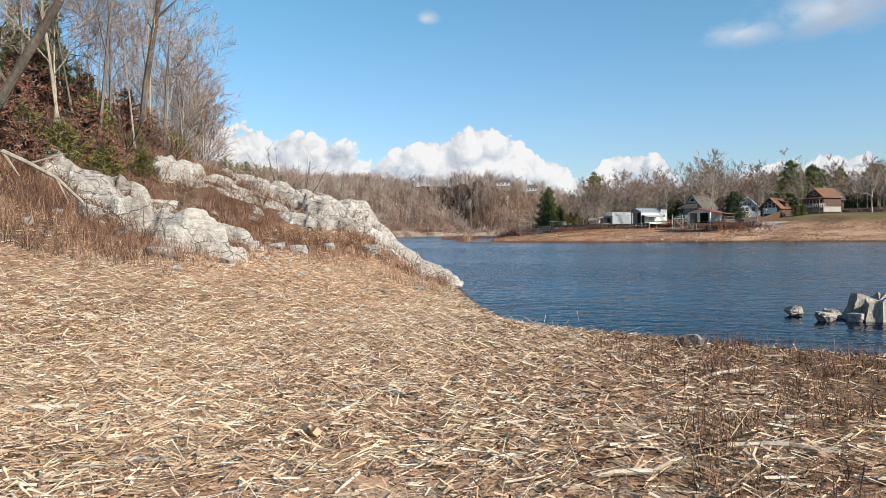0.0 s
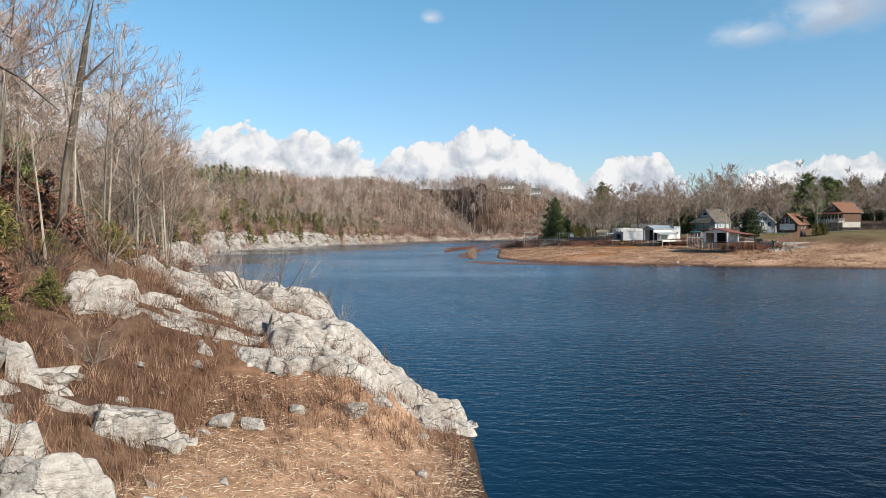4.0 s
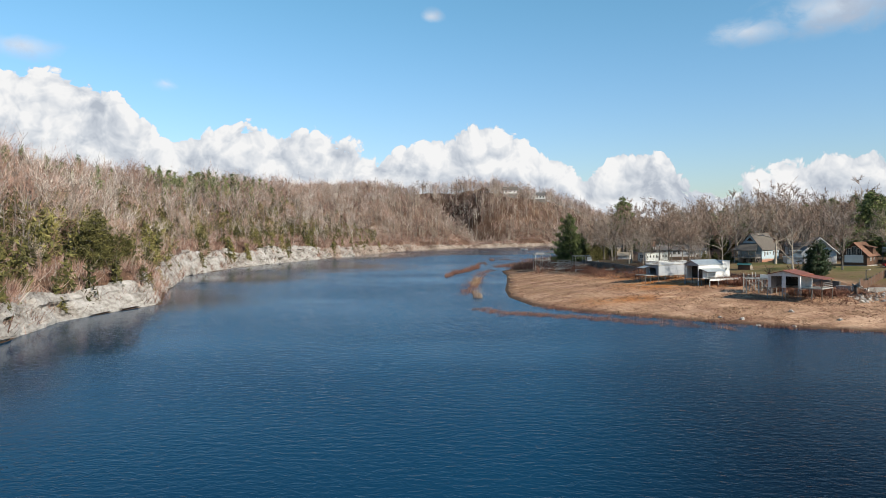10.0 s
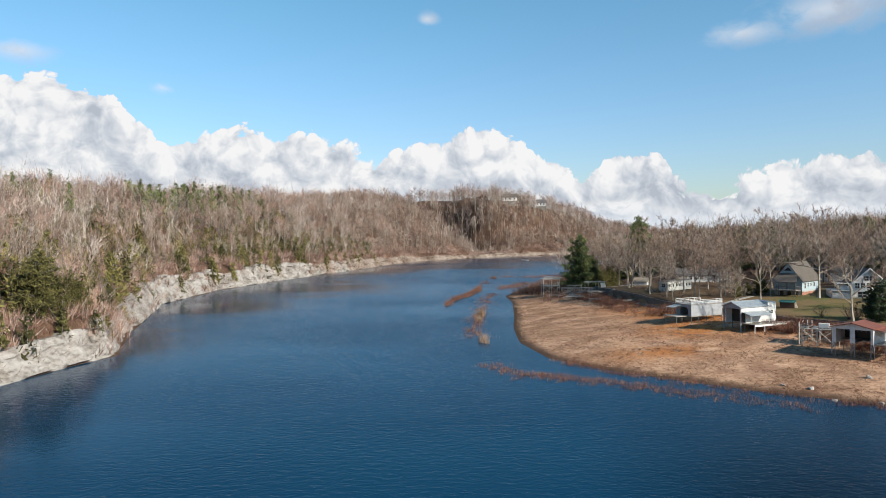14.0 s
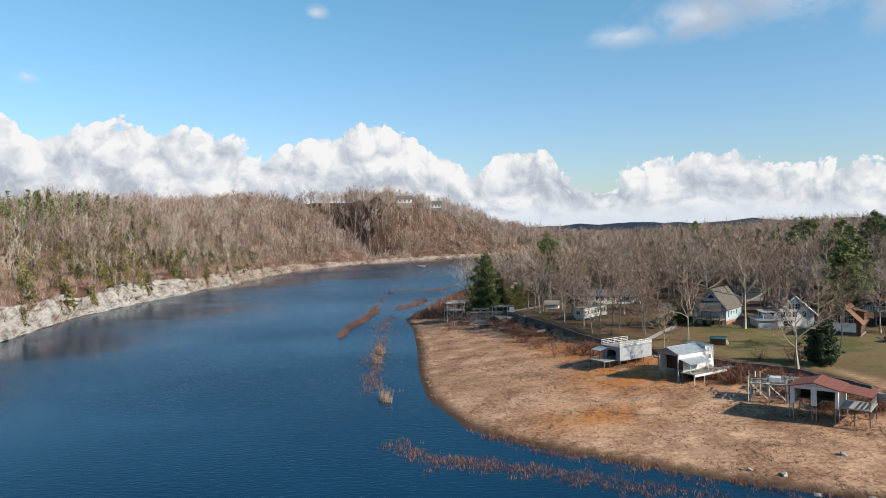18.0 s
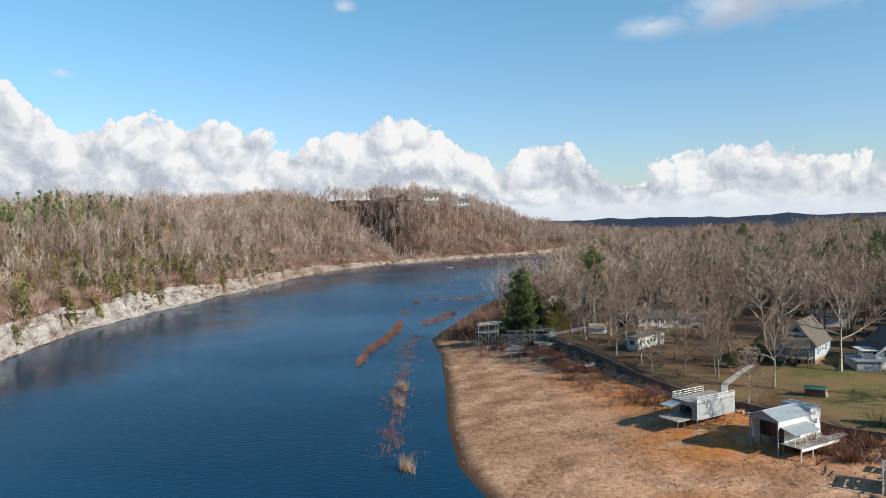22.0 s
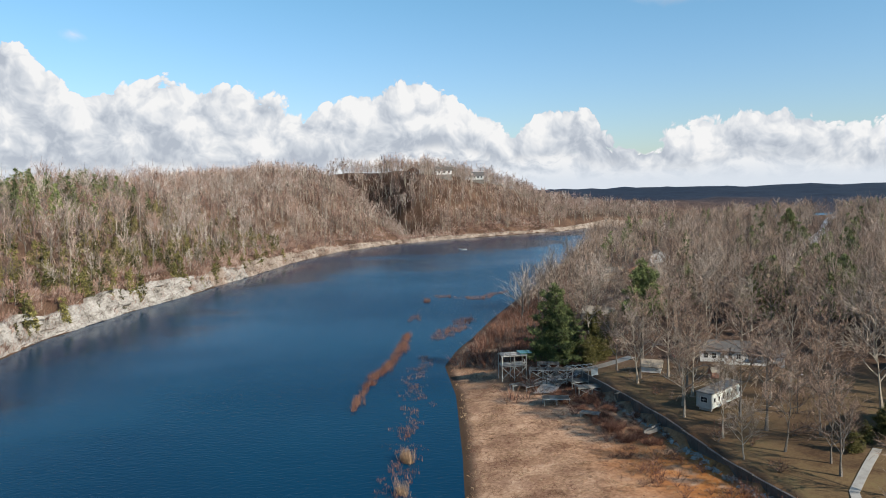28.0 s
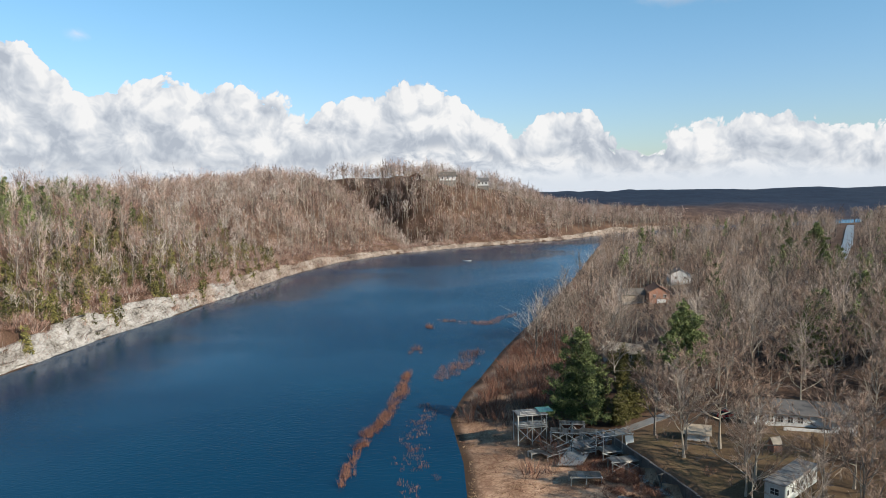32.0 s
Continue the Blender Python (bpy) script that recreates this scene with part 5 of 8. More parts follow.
def build_near_trees():
    rng = np.random.default_rng(8)
    kinds = []
    for k in range(6):
        data = bare_tree(rng, rng.uniform(8.5, 11), rng.uniform(0.038, 0.066), rng.uniform(2.8, 4.2), 14, 6, 12, start=rng.uniform(0.2, 0.38), lean=rng.uniform(0.03, 0.2), twig_wide=0.016)
        kinds.append(tree_thing("bare_tree", data, [BARK_PALE if k % 2 else BARK, (TWIG_RED, TWIG_GREY, TWIG_PLUM)[k % 3]], "slender leafless tree with pale grey bark on the bank" if k % 2 else "leafless tree with grey bark on the bank", group="trees on the rocky bank"))
    used = set()
    spots = [(-14, 28.1), (-13.1, 28.3), (-12.6, 28.9), (-12.3, 29.4), (-12.2, 30.3), (-11.9, 26.9), (-11.7, 28.5), (-11.4, 32.0), (-11.9, 33.6), (-10.9, 29.6), (-12.6, 35.5), (-13.4, 37), (-13.0, 39), (-14.2, 41), (-15.4, 43),
             (-16.2, 45.4), (-17.4, 47.6), (-18.6, 49.6), (-20.4, 52), (-14.6, 31), (-15.4, 34), (-16.5, 29.5), (-14.2, 26), (-16.6, 38), (-17.5, 41), (-18.5, 44.5), (-18.5, 33), (-20.3, 37), (-17, 25.5), (-19.5, 29.5),
             (-20, 46.5), (-21.5, 49), (-22, 42), (-21, 33), (-23, 27), (-24, 36), (-24.5, 53), (-25, 46), (-14.8, 23.6), (-27, 40), (-26, 31), (-23, 56.5), (-27, 58), (-29, 49), (-15.6, 47), (-16.6, 49), (-17.8, 51), (-14.8, 45.2), (-19.2, 53.2), (-20.8, 55.4), (-14, 43), (-17.2, 46.2), (-18.4, 48.4), (-16.8, 36), (-15.6, 39.6), (-21.6, 39.5), (-30, 55), (-15.4, 46.6), (-16.4, 48.6), (-17.6, 50.6), (-14.4, 44.4), (-13.4, 42.4), (-18.6, 52.6), (-20.2, 54.6), (-16.6, 45), (-13.6, 29.4), (-15.2, 27.4), (-16, 31.4)]
    for i, (x, y) in enumerate(spots):
        k = i % 6
        plant(kinds[k], x, y, rng.uniform(0.6, 0.95), rng.uniform(0, 360), first=k not in used)
        used.add(k)
    # a dead snag, split at the top
    p = np.array([(0, 0, 0), (0.25, 0, 2.4), (0.6, 0.1, 4.6), (0.85, 0.1, 6.0), (1.05, 0.1, 7.0)])
    snag = [(*tubes(p[:-1], p[1:], [0.15, 0.125, 0.11, 0.085], [0.125, 0.11, 0.085, 0.03], 8), 0),
            (*tubes([(0.7, 0.1, 5.0), (0.6, 0, 4.4), (0.9, 0.1, 6.2)], [(1.6, 0.3, 5.9), (0.1, 0.4, 5.2), (1.2, 0.0, 7.4)], [0.05, 0.035, 0.05], [0.012, 0.01, 0.01], 6), 0)]
    plant(tree_thing("dead_tree", joined(snag), [BARK_DARK, TWIG], "dead broken-topped grey tree trunk on the bank"), -11.4, 31.0, 1, 0, True)
    # a dark trunk that leans over the bank and arches its limbs towards the lake
    q = np.array([(0, 0, -0.3), (1.4, 0, 1.4), (2.85, 0, 3.6), (3.6, 0.2, 5.7), (4.0, 0.3, 7.6)])
    lean = [(*tubes(q[:-1], q[1:], [0.13, 0.11, 0.09, 0.06], [0.11, 0.09, 0.06, 0.03], 8), 0)]
    arcs = [np.array(a) for a in (((3.1, 0, 4.3), (4.3, 0.1, 4.9), (5.2, 0.3, 4.5), (5.8, 0.5, 3.9)), ((3.4, 0.1, 5.2), (4.5, -0.3, 5.4), (5.3, -0.5, 5.0), (5.9, -0.6, 4.6)), ((3.0, 0, 4.0), (2.2, 0.6, 5.6), (1.9, 0.9, 7.0), (1.7, 1.0, 8.2)),
                                  ((3.7, 0.2, 6.2), (4.6, 0.5, 7.0), (5.4, 0.7, 7.3), (6.2, 0.9, 7.2)), ((1.6, 0, 1.8), (0.9, -0.5, 3.4), (0.7, -0.7, 5.0), (0.6, -0.8, 6.2)))]
    for a in arcs:
        a = np.stack([np.interp(np.linspace(0, 3, 13), range(4), a[:, c]) for c in range(3)], 1)
        for _ in range(4):
            a[1:-1] = (a[:-2] + a[1:-1] + a[2:]) / 3
        a[1:-1] += rng.normal(0, 0.025, (11, 3))
        r = np.linspace(0.045, 0.008, 13)
        lean.append((*tubes(a[:-1], a[1:], r[:-1], r[1:], 5), 0))
        at = rng.uniform(1.6, 11.9, 70)
        i = at.astype(int)
        b = a[i] + (a[i + 1] - a[i]) * (at - i)[:, None]
        lean.append((*spikes(b, b + rng.normal(0, 0.42, b.shape) + (0.25, 0, 0.1), np.full(70, 0.014), rng), 1))
    plant(tree_thing("leaning_tree", joined(lean), [BARK_DARK, TWIG], "dark leaning leafless tree arching over the rocky bank"), -10.6, 20.0, 1, 0, True)
    # a fallen branch across the rocks
    w = np.array([(-10.2, 20.7, 4.0), (-9.5, 20.5, 3.95), (-8.8, 20.4, 3.65), (-8.1, 20.3, 3.3), (-7.4, 20.2, 2.7), (-6.7, 20.3, 2.35)])
    r = np.array([0.075, 0.065, 0.055, 0.045, 0.03, 0.012])
    fallen = [(*tubes(w[:-1], w[1:], r[:-1], r[1:], 7), 0), (*tubes([w[1], w[2], w[3]], [w[1] + (0.6, -0.3, -0.6), w[2] + (0.8, 0.2, 0.25), w[3] + (0.5, -0.35, -0.6)], [0.04, 0.03, 0.025], [0.01, 0.008, 0.006], 5), 0)]
    v, f, _ = joined(fallen)
    tagged(new("fallen_branch", mesh_from("fallen_branch", v, f, [BARK_PALE])), "bleached fallen branch lying across the limestone", "branch")
    # bushes and saplings
    bushes = [tree_thing("bush", shrub(rng, rng.uniform(1.8, 2.6), 12, 150, 0.012), [BARK, TWIG], "leafless grey bush rooted in the limestone", "bush", "bushes on the bank") for _ in range(3)]
    for i, (x, y, s) in enumerate(((-7.2, 35.1, 1.15), (-12.4, 45.6, 0.8), (-4.4, 36.6, 0.5), (-9.3, 41.4, 0.9), (-12.4, 24, 0.8), (-9.8, 33.5, 0.6), (9.2, 20.9, 0.4), (10.7, 20.0, 0.45), (11.2, 20.8, 0.5), (-11.0, 44.2, 0.9), (-12.6, 40.8, 1.1), (-13.6, 47.6, 1.0), (-10.6, 38.6, 0.9),
                                    (-11.6, 37, 0.9), (-10.2, 31.4, 0.8), (-8.0, 26.8, 0.5), (-12.0, 22.6, 0.9), (-6.4, 35.8, 0.9), (-8.2, 37.2, 0.8))):
        plant(bushes[i % 3], x, y, s, i * 77, first=i < 3)
    under = [evergreen(rng, 1.6, 1.0, 150, 12, 0.2, 0.02, boughs=False, fat=1.1) for _ in range(2)]
    greens = [tree_thing("evergreen_shrub", d, [BARK, CEDAR], "low olive-green evergreen shrub under the trees", "shrub", "shrubs on the bank") for d in under]
    for i, (x, y, s) in enumerate(((-11.2, 30.3, 0.55), (-11.9, 31.9, 0.5), (-12.4, 35, 0.7), (-11.4, 27.6, 0.5), (-11.0, 33.2, 0.9), (-13.5, 38.5, 1.0), (-12.8, 33, 0.9), (-10.4, 35.6, 0.6), (-10.2, 26.2, 0.8), (-10.9, 25.2, 1.0), (-9.8, 28.0, 0.7), (-11.6, 24.4, 1.0), (-12.2, 29.2, 1.2), (-13.4, 35.8, 1.3), (-14.6, 40.2, 1.3))):
        plant(greens[i % 2], x, y, s, i * 50, first=i < 2)
    russet = [tree_thing("oak_sapling", evergreen(rng, 1.9, 0.95, 170, 9, 0.17, 0.06, power=0.4, boughs=True, fat=1.5), [BARK_DARK, RUST], "bushy sapling still holding dead russet leaves", "sapling", "saplings on the bank") for _ in range(2)]
    for i, (x, y, s) in enumerate(((-10.4, 22.6, 0.8), (-11.8, 23.4, 1.1), (-12.8, 25.6, 1.2), (-10.6, 27.2, 0.8), (-13.6, 27.2, 1.4), (-12.0, 28.2, 1.0), (-14.6, 29.6, 1.5), (-11.2, 31.2, 0.9), (-12.6, 32.2, 1.2), (-14.8, 33.4, 1.5), (-11.4, 34.4, 0.9), (-13.2, 37.2, 1.2), (-12.2, 38.4, 0.9), (-14.2, 42.2, 1.2), (-13.4, 44.0, 0.8), (-15.4, 45.0, 1.1), (-10.8, 21.2, 0.7))):
        plant(russet[i % 2], x, y, s, i * 61, first=i < 2)
    cedar = tree_thing("cedar_tree", evergreen(rng, 8, 2.0, 260, 14, 0.6, 0.1), [BARK, NEEDLE], "dark green cedar behind bare trees", "cedar tree", "cedars on the bank")
    plant(cedar, -17.2, 37, 0.8, 0, True)
    plant(cedar, -19.0, 35, 0.9, 90)
    plant(cedar, -16.2, 33, 0.7, 40)
    plant(cedar, -18.2, 39.5, 0.8, 150)
    brush = [shrub(rng, rng.uniform(1.0, 2.4), 9, 110, 0.018) for _ in range(6)]
    x, y = scatter(rng, 950, -26, -8.6, 17, 56, lambda x, y: (land(x, y)[5] > 1.6) & (x < -10.4 - (y - 36) * np.where(y > 36, 0.32, 0.0) - np.where(y < 27, 1.0, 0)))
    z = ground_z(x, y)
    wood("bank_brush", np.stack([x, y, z, rng.uniform(0.45, 1.05, len(x)), rng.integers(0, 6, len(x))], 1), brush, [BARK_DARK, WEED], "red-brown tangled undergrowth under the bank trees", rng, "brush")
    low = [shrub(rng, rng.uniform(0.5, 0.8), 7, 60, 0.011) for _ in range(4)]
    x, y = scatter(rng, 1000, -13, -0.8, 17, 50, lambda x, y: (land(x, y)[5] > 0.7) & (waves(x, y, 3.3, 5) > 0.15) & ((x < -5.5) | (y > 27.5)))
    wood("low_brush", np.stack([x, y, ground_z(x, y), rng.uniform(0.5, 1.1, len(x)), rng.integers(0, 4, len(x))], 1), low, [WEED, WEED], "low red-brown brush between the rocks", rng, "brush")
    x, y = scatter(rng, 620, -75, -19, 12, 100, lambda x, y: land(x, y)[5] > 8)
    far = [far_tree(rng, rng.uniform(9, 13), rng.uniform(3, 4.5), 130, 0.05) for _ in range(5)]
    wood("bank_wood", np.stack([x, y, ground_z(x, y), rng.uniform(0.55, 0.9, len(x)), rng.integers(0, 5, len(x))], 1), far, [BARK, TWIG, BARK_PALE, TWIG_GREY, TWIG_RED], "leafless wood behind the rocky bank", rng)


build_near_trees()


# ---------------------------------------------------------------- reeds in the shallows
def build_reeds():
    rng = np.random.default_rng(13)

    def strip(name, line, n, wide, height, mat, label, blades=9):
        line = np.array(line, float)
        at = np.clip(np.repeat(rng.uniform(0, len(line) - 1, n // 4 + 1), 4)[:n] + rng.normal(0, 0.03, n), 0, len(line) - 1.001)
        i = np.minimum(at.astype(int), len(line) - 2)
        p = line[i] + (line[i + 1] - line[i]) * (at - i)[:, None] + np.repeat(rng.normal(0, wide * 0.42, (n // 4 + 1, 2)), 4, 0)[:n] + rng.normal(0, wide * 0.22, (n, 2))
        tall = np.repeat(np.repeat(rng.uniform(0.55, 1.25, n // 4 + 1), 4)[:n], blades)
        foot = np.repeat(np.concatenate([p, np.full((n, 1), -0.1)], 1), blades, 0) + np.concatenate([rng.normal(0, 0.22, (n * blades, 2)), np.zeros((n * blades, 1))], 1)
        d = np.stack([rng.normal(0, 0.22, n * blades), rng.normal(0, 0.22, n * blades), np.ones(n * blades)], 1) * (height * tall * rng.uniform(0.45, 1.15, n * blades))[:, None]
        v, f = spikes(foot, foot + d, np.full(n * blades, 0.04), rng)
        tagged(new(name, mesh_from(name, v, f, [mat])), label, "reeds", kind="stuff")
    strip("willow_shoots", [(-11.6, 229), (-10.4, 241), (-7.5, 254), (-4.6, 270), (-4.0, 284)], 460, 1.2, 1.4, RUST, "red-brown willow shoots standing in the lake", 10)
    strip("reed_bed", [(-3.4, 172), (-4.4, 187), (-4.6, 197), (-3.1, 209), (-2.4, 225), (-2.7, 246), (1, 262)], 520, 2.4, 0.7, RUST, "thin reddish dry reeds in the shallows", 7)
    strip("reed_bed", [(-1.9, 149.1), (1.9, 143.1), (6.8, 141.0), (11.3, 137.8), (16.7, 134.7), (21.6, 131.7), (30, 125)], 900, 2.4, 0.5, RUST, "thin reddish reeds in the shallows", 8)
    strip("shore_reeds", [(8, 152), (14, 144.4), (19, 140), (28.5, 132), (37, 126), (45, 122), (60, 114)], 800, 1.6, 0.55, RUST, "dead reddish reeds along the muddy shore", 8)
    strip("reed_bed", [(3.2, 278.1), (8.2, 291.7), (12, 305)], 240, 3.0, 1.2, RUST, "red-brown reeds off the shore", 8)
    strip("reed_bed", [(3, 346), (18, 338), (28, 352)], 220, 2.0, 1.0, RUST, "red-brown reeds off the shore", 8)
    strip("willow_shoots", [(-2.2, 303), (-1.9, 309)], 30, 1.6, 1.4, RUST, "small clump of willow shoots in the lake", 9)
    strip("willow_shoots", [(0, 331), (1, 336)], 30, 2.0, 1.4, RUST, "small clump of willow shoots in the lake", 9)
    for x, y in ((-2.1, 168.7), (-3.3, 197.5), (-2.7, 206.3), (-3.2, 207.6)):
        strip("cattail_clump", [(x, y - 0.5), (x, y + 0.5)], 16, 0.7, 1.9, DRY, "tall straw-coloured cattail clump in shallow water", 10)
    # dry growth on the beach of the point
    for count, seed, mat, tall, label in ((26000, 6, DRY, 0.3, "flattened straw-coloured grass on the drawdown beach"), (15000, 2, RUST, 0.34, "red-brown dead weeds on the drawdown beach")):
        x, y = scatter(rng, count, 3, 60, 118, 262, lambda x, y: (lambda L: (L[6] > 0.6) & (L[7] < -0.6) & (waves(x, y, 14, seed) + 0.6 * waves(x, y, 4, seed + 1) > -0.15))(land(x, y)))
        n = len(x) * 4
        foot = np.repeat(np.stack([x, y, ground_z(x, y)], 1), 4, 0) + np.concatenate([rng.normal(0, 0.16, (n, 2)), np.zeros((n, 1))], 1)
        d = np.stack([rng.normal(0, 0.7, n), rng.normal(0, 0.7, n), np.full(n, 0.7)], 1) * rng.uniform(0.4, 1.2, n)[:, None] * tall
        v, f = spikes(foot, foot + d, np.full(n, 0.05), rng)
        tagged(new("beach_grass", mesh_from("beach_grass", v, f, [mat])), label, "grass", kind="stuff")
    x, y = scatter(rng, 5200, 6, 60, 136, 262, lambda x, y: (lambda L: (L[6] > 3) & (L[7] < -0.3) & (L[7] > -10) & (np.hypot(x - 32, y - 168) > 10.5) & (waves(x, y, 17, 3) + 0.7 * waves(x, y, 6, 1) + L[7] * 0.07 > -0.15))(land(x, y)))
    brush = [shrub(rng, rng.uniform(0.9, 1.5), 9, 60, 0.035) for _ in range(4)]
    wood("beach_brush", np.stack([x, y, ground_z(x, y), rng.uniform(0.6, 1.2, len(x)), rng.integers(0, 4, len(x))], 1), brush, [RUST, RUST], "red-brown brush below the sea wall", rng, "brush")


def build_tall_weeds():
    rng = np.random.default_rng(29)
    kinds = [thicket(rng, rng.uniform(1.5, 2.3), 90, 0.07) for _ in range(4)]
    x, y = scatter(rng, 420, 37.5, 55, 144, 166, lambda x, y: (lambda L: (L[7] < -0.4) & (L[7] > -7.5) & (waves(x, y, 5, 2) > -0.4))(land(x, y)))
    wood("tall_weeds", np.stack([x, y, ground_z(x, y), rng.uniform(0.4, 0.9, len(x)), rng.integers(0, 4, len(x))], 1), kinds, [RUST, RUST], "tall red-brown dead weeds between the boathouses", rng, "brush")
    x, y = scatter(rng, 900, 12, 32, 203, 240, lambda x, y: (lambda L: (L[7] < -0.4) & (L[7] > -7) & (L[6] > 4) & (waves(x, y, 6, 1) > -0.5))(land(x, y)))
    wood("dock_weeds", np.stack([x, y, ground_z(x, y), rng.uniform(0.25, 0.55, len(x)), rng.integers(0, 4, len(x))], 1), kinds, [RUST, RUST], "red-brown dead weeds round the old docks", rng, "brush")


build_reeds()
build_tall_weeds()


# ---------------------------------------------------------------- building helpers
def paint(name, c, rough=0.6, low=0.82, high=1.12, scale=0.6, bump=0.12, metal=0.0, fine=12.0, spec=0.4):
    return material(name, span(c, low, high), scale, fine, rough, bump, metal=metal, spec=spec)


def ribbed(name, c, pitch=3.0, axis="x", rough=0.55, metal=0.0, depth=0.5, dirt=0.75):
    """Boards or ribs: a stripe relief along one axis of the object, with grime."""
    c = tuple(q * TONE for q in c)
    m = bpy.data.materials.new(name)
    m.use_nodes = True
    k = Nodes(m.node_tree)
    at = k.add("ShaderNodeTexCoord", 3)
    turn = {"x": (pitch, 0, 0), "y": (0, pitch, 0), "z": (0, 0, pitch)}[axis]
    parts = k.tree.nodes.new("ShaderNodeSeparateXYZ")
    k.tree.links.new(k.add("ShaderNodeVectorMath", op="MULTIPLY", i0=at, i1=turn), parts.inputs[0])
    v = k.math("FRACT", k.math("ADD", k.math("ADD", parts.outputs[0], parts.outputs[1]), parts.outputs[2]))
    lap = k.smooth(v, 0.0, 0.16)
    grime = k.noise(at, 1.3, 6, 0.65)
    colour = k.ramp(grime, ((0.3, tuple(q * dirt for q in c)), (0.52, c), (0.7, tuple(min(1, q * 1.08) for q in c))))
    colour = k.mix(k.math("MULTIPLY", k.math("SUBTRACT", 1.0, lap), 0.45), colour, tuple(q * 0.45 for q in c))
    n = k.add("ShaderNodeBump", Strength=depth, Distance=0.03, Height=lap)
    k.add("ShaderNodeOutputMaterial", Surface=k.add("ShaderNodeBsdfPrincipled", Base_Color=colour, Roughness=rough, Metallic=metal, Normal=n, Specular_IOR_Level=0.35))
    return m


WHITE_BOARD = ribbed("white_siding", (0.74, 0.74, 0.73), 4.0, "x")
WHITE_LAP = ribbed("white_lap_siding", (0.76, 0.76, 0.75), 6.0, "z")
GREY_PANEL = ribbed("grey_panel", (0.37, 0.395, 0.43), 2.2, "x")
GREY_ROOF = ribbed("grey_metal_roof", (0.4, 0.445, 0.475), 2.0, "x", 0.4, 0.3)
RED_ROOF = ribbed("red_metal_roof", (0.25, 0.085, 0.05), 2.0, "x", 0.5, 0.1)
ORANGE_ROOF = ribbed("worn_brown_shingle_roof", (0.2, 0.1, 0.062), 5.0, "y", 0.9)
SHINGLE = ribbed("grey_shingle_roof", (0.125, 0.11, 0.097), 5.0, "y", 0.95)
DARK_SHINGLE = ribbed("dark_shingle_roof", (0.12, 0.115, 0.115), 5.0, "y", 0.95)
BLUE_LAP = ribbed("pale_blue_siding", (0.42, 0.53, 0.60), 6.0, "z")
BROWN_LAP = ribbed("brown_wood_siding", (0.11, 0.058, 0.036), 5.0, "z")
TAN_LAP = ribbed("tan_siding", (0.42, 0.35, 0.27), 5.0, "z")
BRICK_RED = paint("pink_brick", (0.42, 0.22, 0.16), 0.9, scale=2.0)
TRIM = paint("white_trim", (0.78, 0.78, 0.76), 0.5)
OLD_WOOD = material("weathered_grey_wood", ((0.3, (0.06, 0.052, 0.045)), (0.5, (0.145, 0.132, 0.118)), (0.7, (0.32, 0.3, 0.275))), 1.2, 12, 0.9, 0.4, stretch=(1, 1, 0.4), random_mix=0.3)
PALE_WOOD = material("bleached_posts", ((0.3, (0.25, 0.232, 0.21)), (0.5, (0.43, 0.41, 0.38)), (0.7, (0.64, 0.62, 0.58))), 1.2, 12, 0.9, 0.4, stretch=(1, 1, 0.4), random_mix=0.3)
DECK_WOOD = material("grey_deck_boards", ((0.3, (0.2, 0.185, 0.165)), (0.5, (0.34, 0.32, 0.295)), (0.7, (0.48, 0.46, 0.43))), 0.8, 12, 0.9, 0.3, random_mix=0.25)
STEEL = paint("galvanised_steel", (0.36, 0.37, 0.38), 0.5, metal=0.4)
CONCRETE = material("concrete", ((0.3, (0.26, 0.24, 0.22)), (0.5, (0.42, 0.4, 0.37)), (0.7, (0.55, 0.53, 0.5))), 0.6, 10, 0.9, 0.3)
DARK_WALL = material("stained_concrete_wall", ((0.3, (0.05, 0.048, 0.046)), (0.5, (0.1, 0.095, 0.09)), (0.7, (0.2, 0.19, 0.175))), 0.5, 10, 0.9, 0.4)
# near-black in place of indoor shade; also the boat console's own colour
DARK_AND_SHADE = paint("dark_and_shade", (0.035, 0.033, 0.03), 0.9)
GREEN_ROOF = paint("green_sheet", (0.06, 0.16, 0.12), 0.5)
RED_PAINT = paint("red_car_paint", (0.36, 0.03, 0.03), 0.25, 0.92, 1.08)
BLUE_TARP = paint("blue_tarpaulin", (0.03, 0.09, 0.3), 0.5)
RUBBER = paint("rubber", (0.02, 0.02, 0.02), 0.8)
ROAD_GREY = material("worn_asphalt", ((0.3, (0.1, 0.1, 0.1)), (0.5, (0.18, 0.175, 0.17)), (0.7, (0.27, 0.265, 0.255))), 0.4, 16, 0.9, 0.3)


def glass_material():
    m = bpy.data.materials.new("window_glass")
    m.use_nodes = True
    k = Nodes(m.node_tree)
    at = k.add("ShaderNodeTexCoord", 3)
    c = k.ramp(k.noise(at, 0.8, 3), ((0.35, (0.012, 0.014, 0.016)), (0.65, (0.05, 0.055, 0.06))))
    k.add("ShaderNodeOutputMaterial", Surface=k.add("ShaderNodeBsdfPrincipled", Base_Color=c, Roughness=0.06, IOR=1.5))
    return m


GLASS = glass_material()


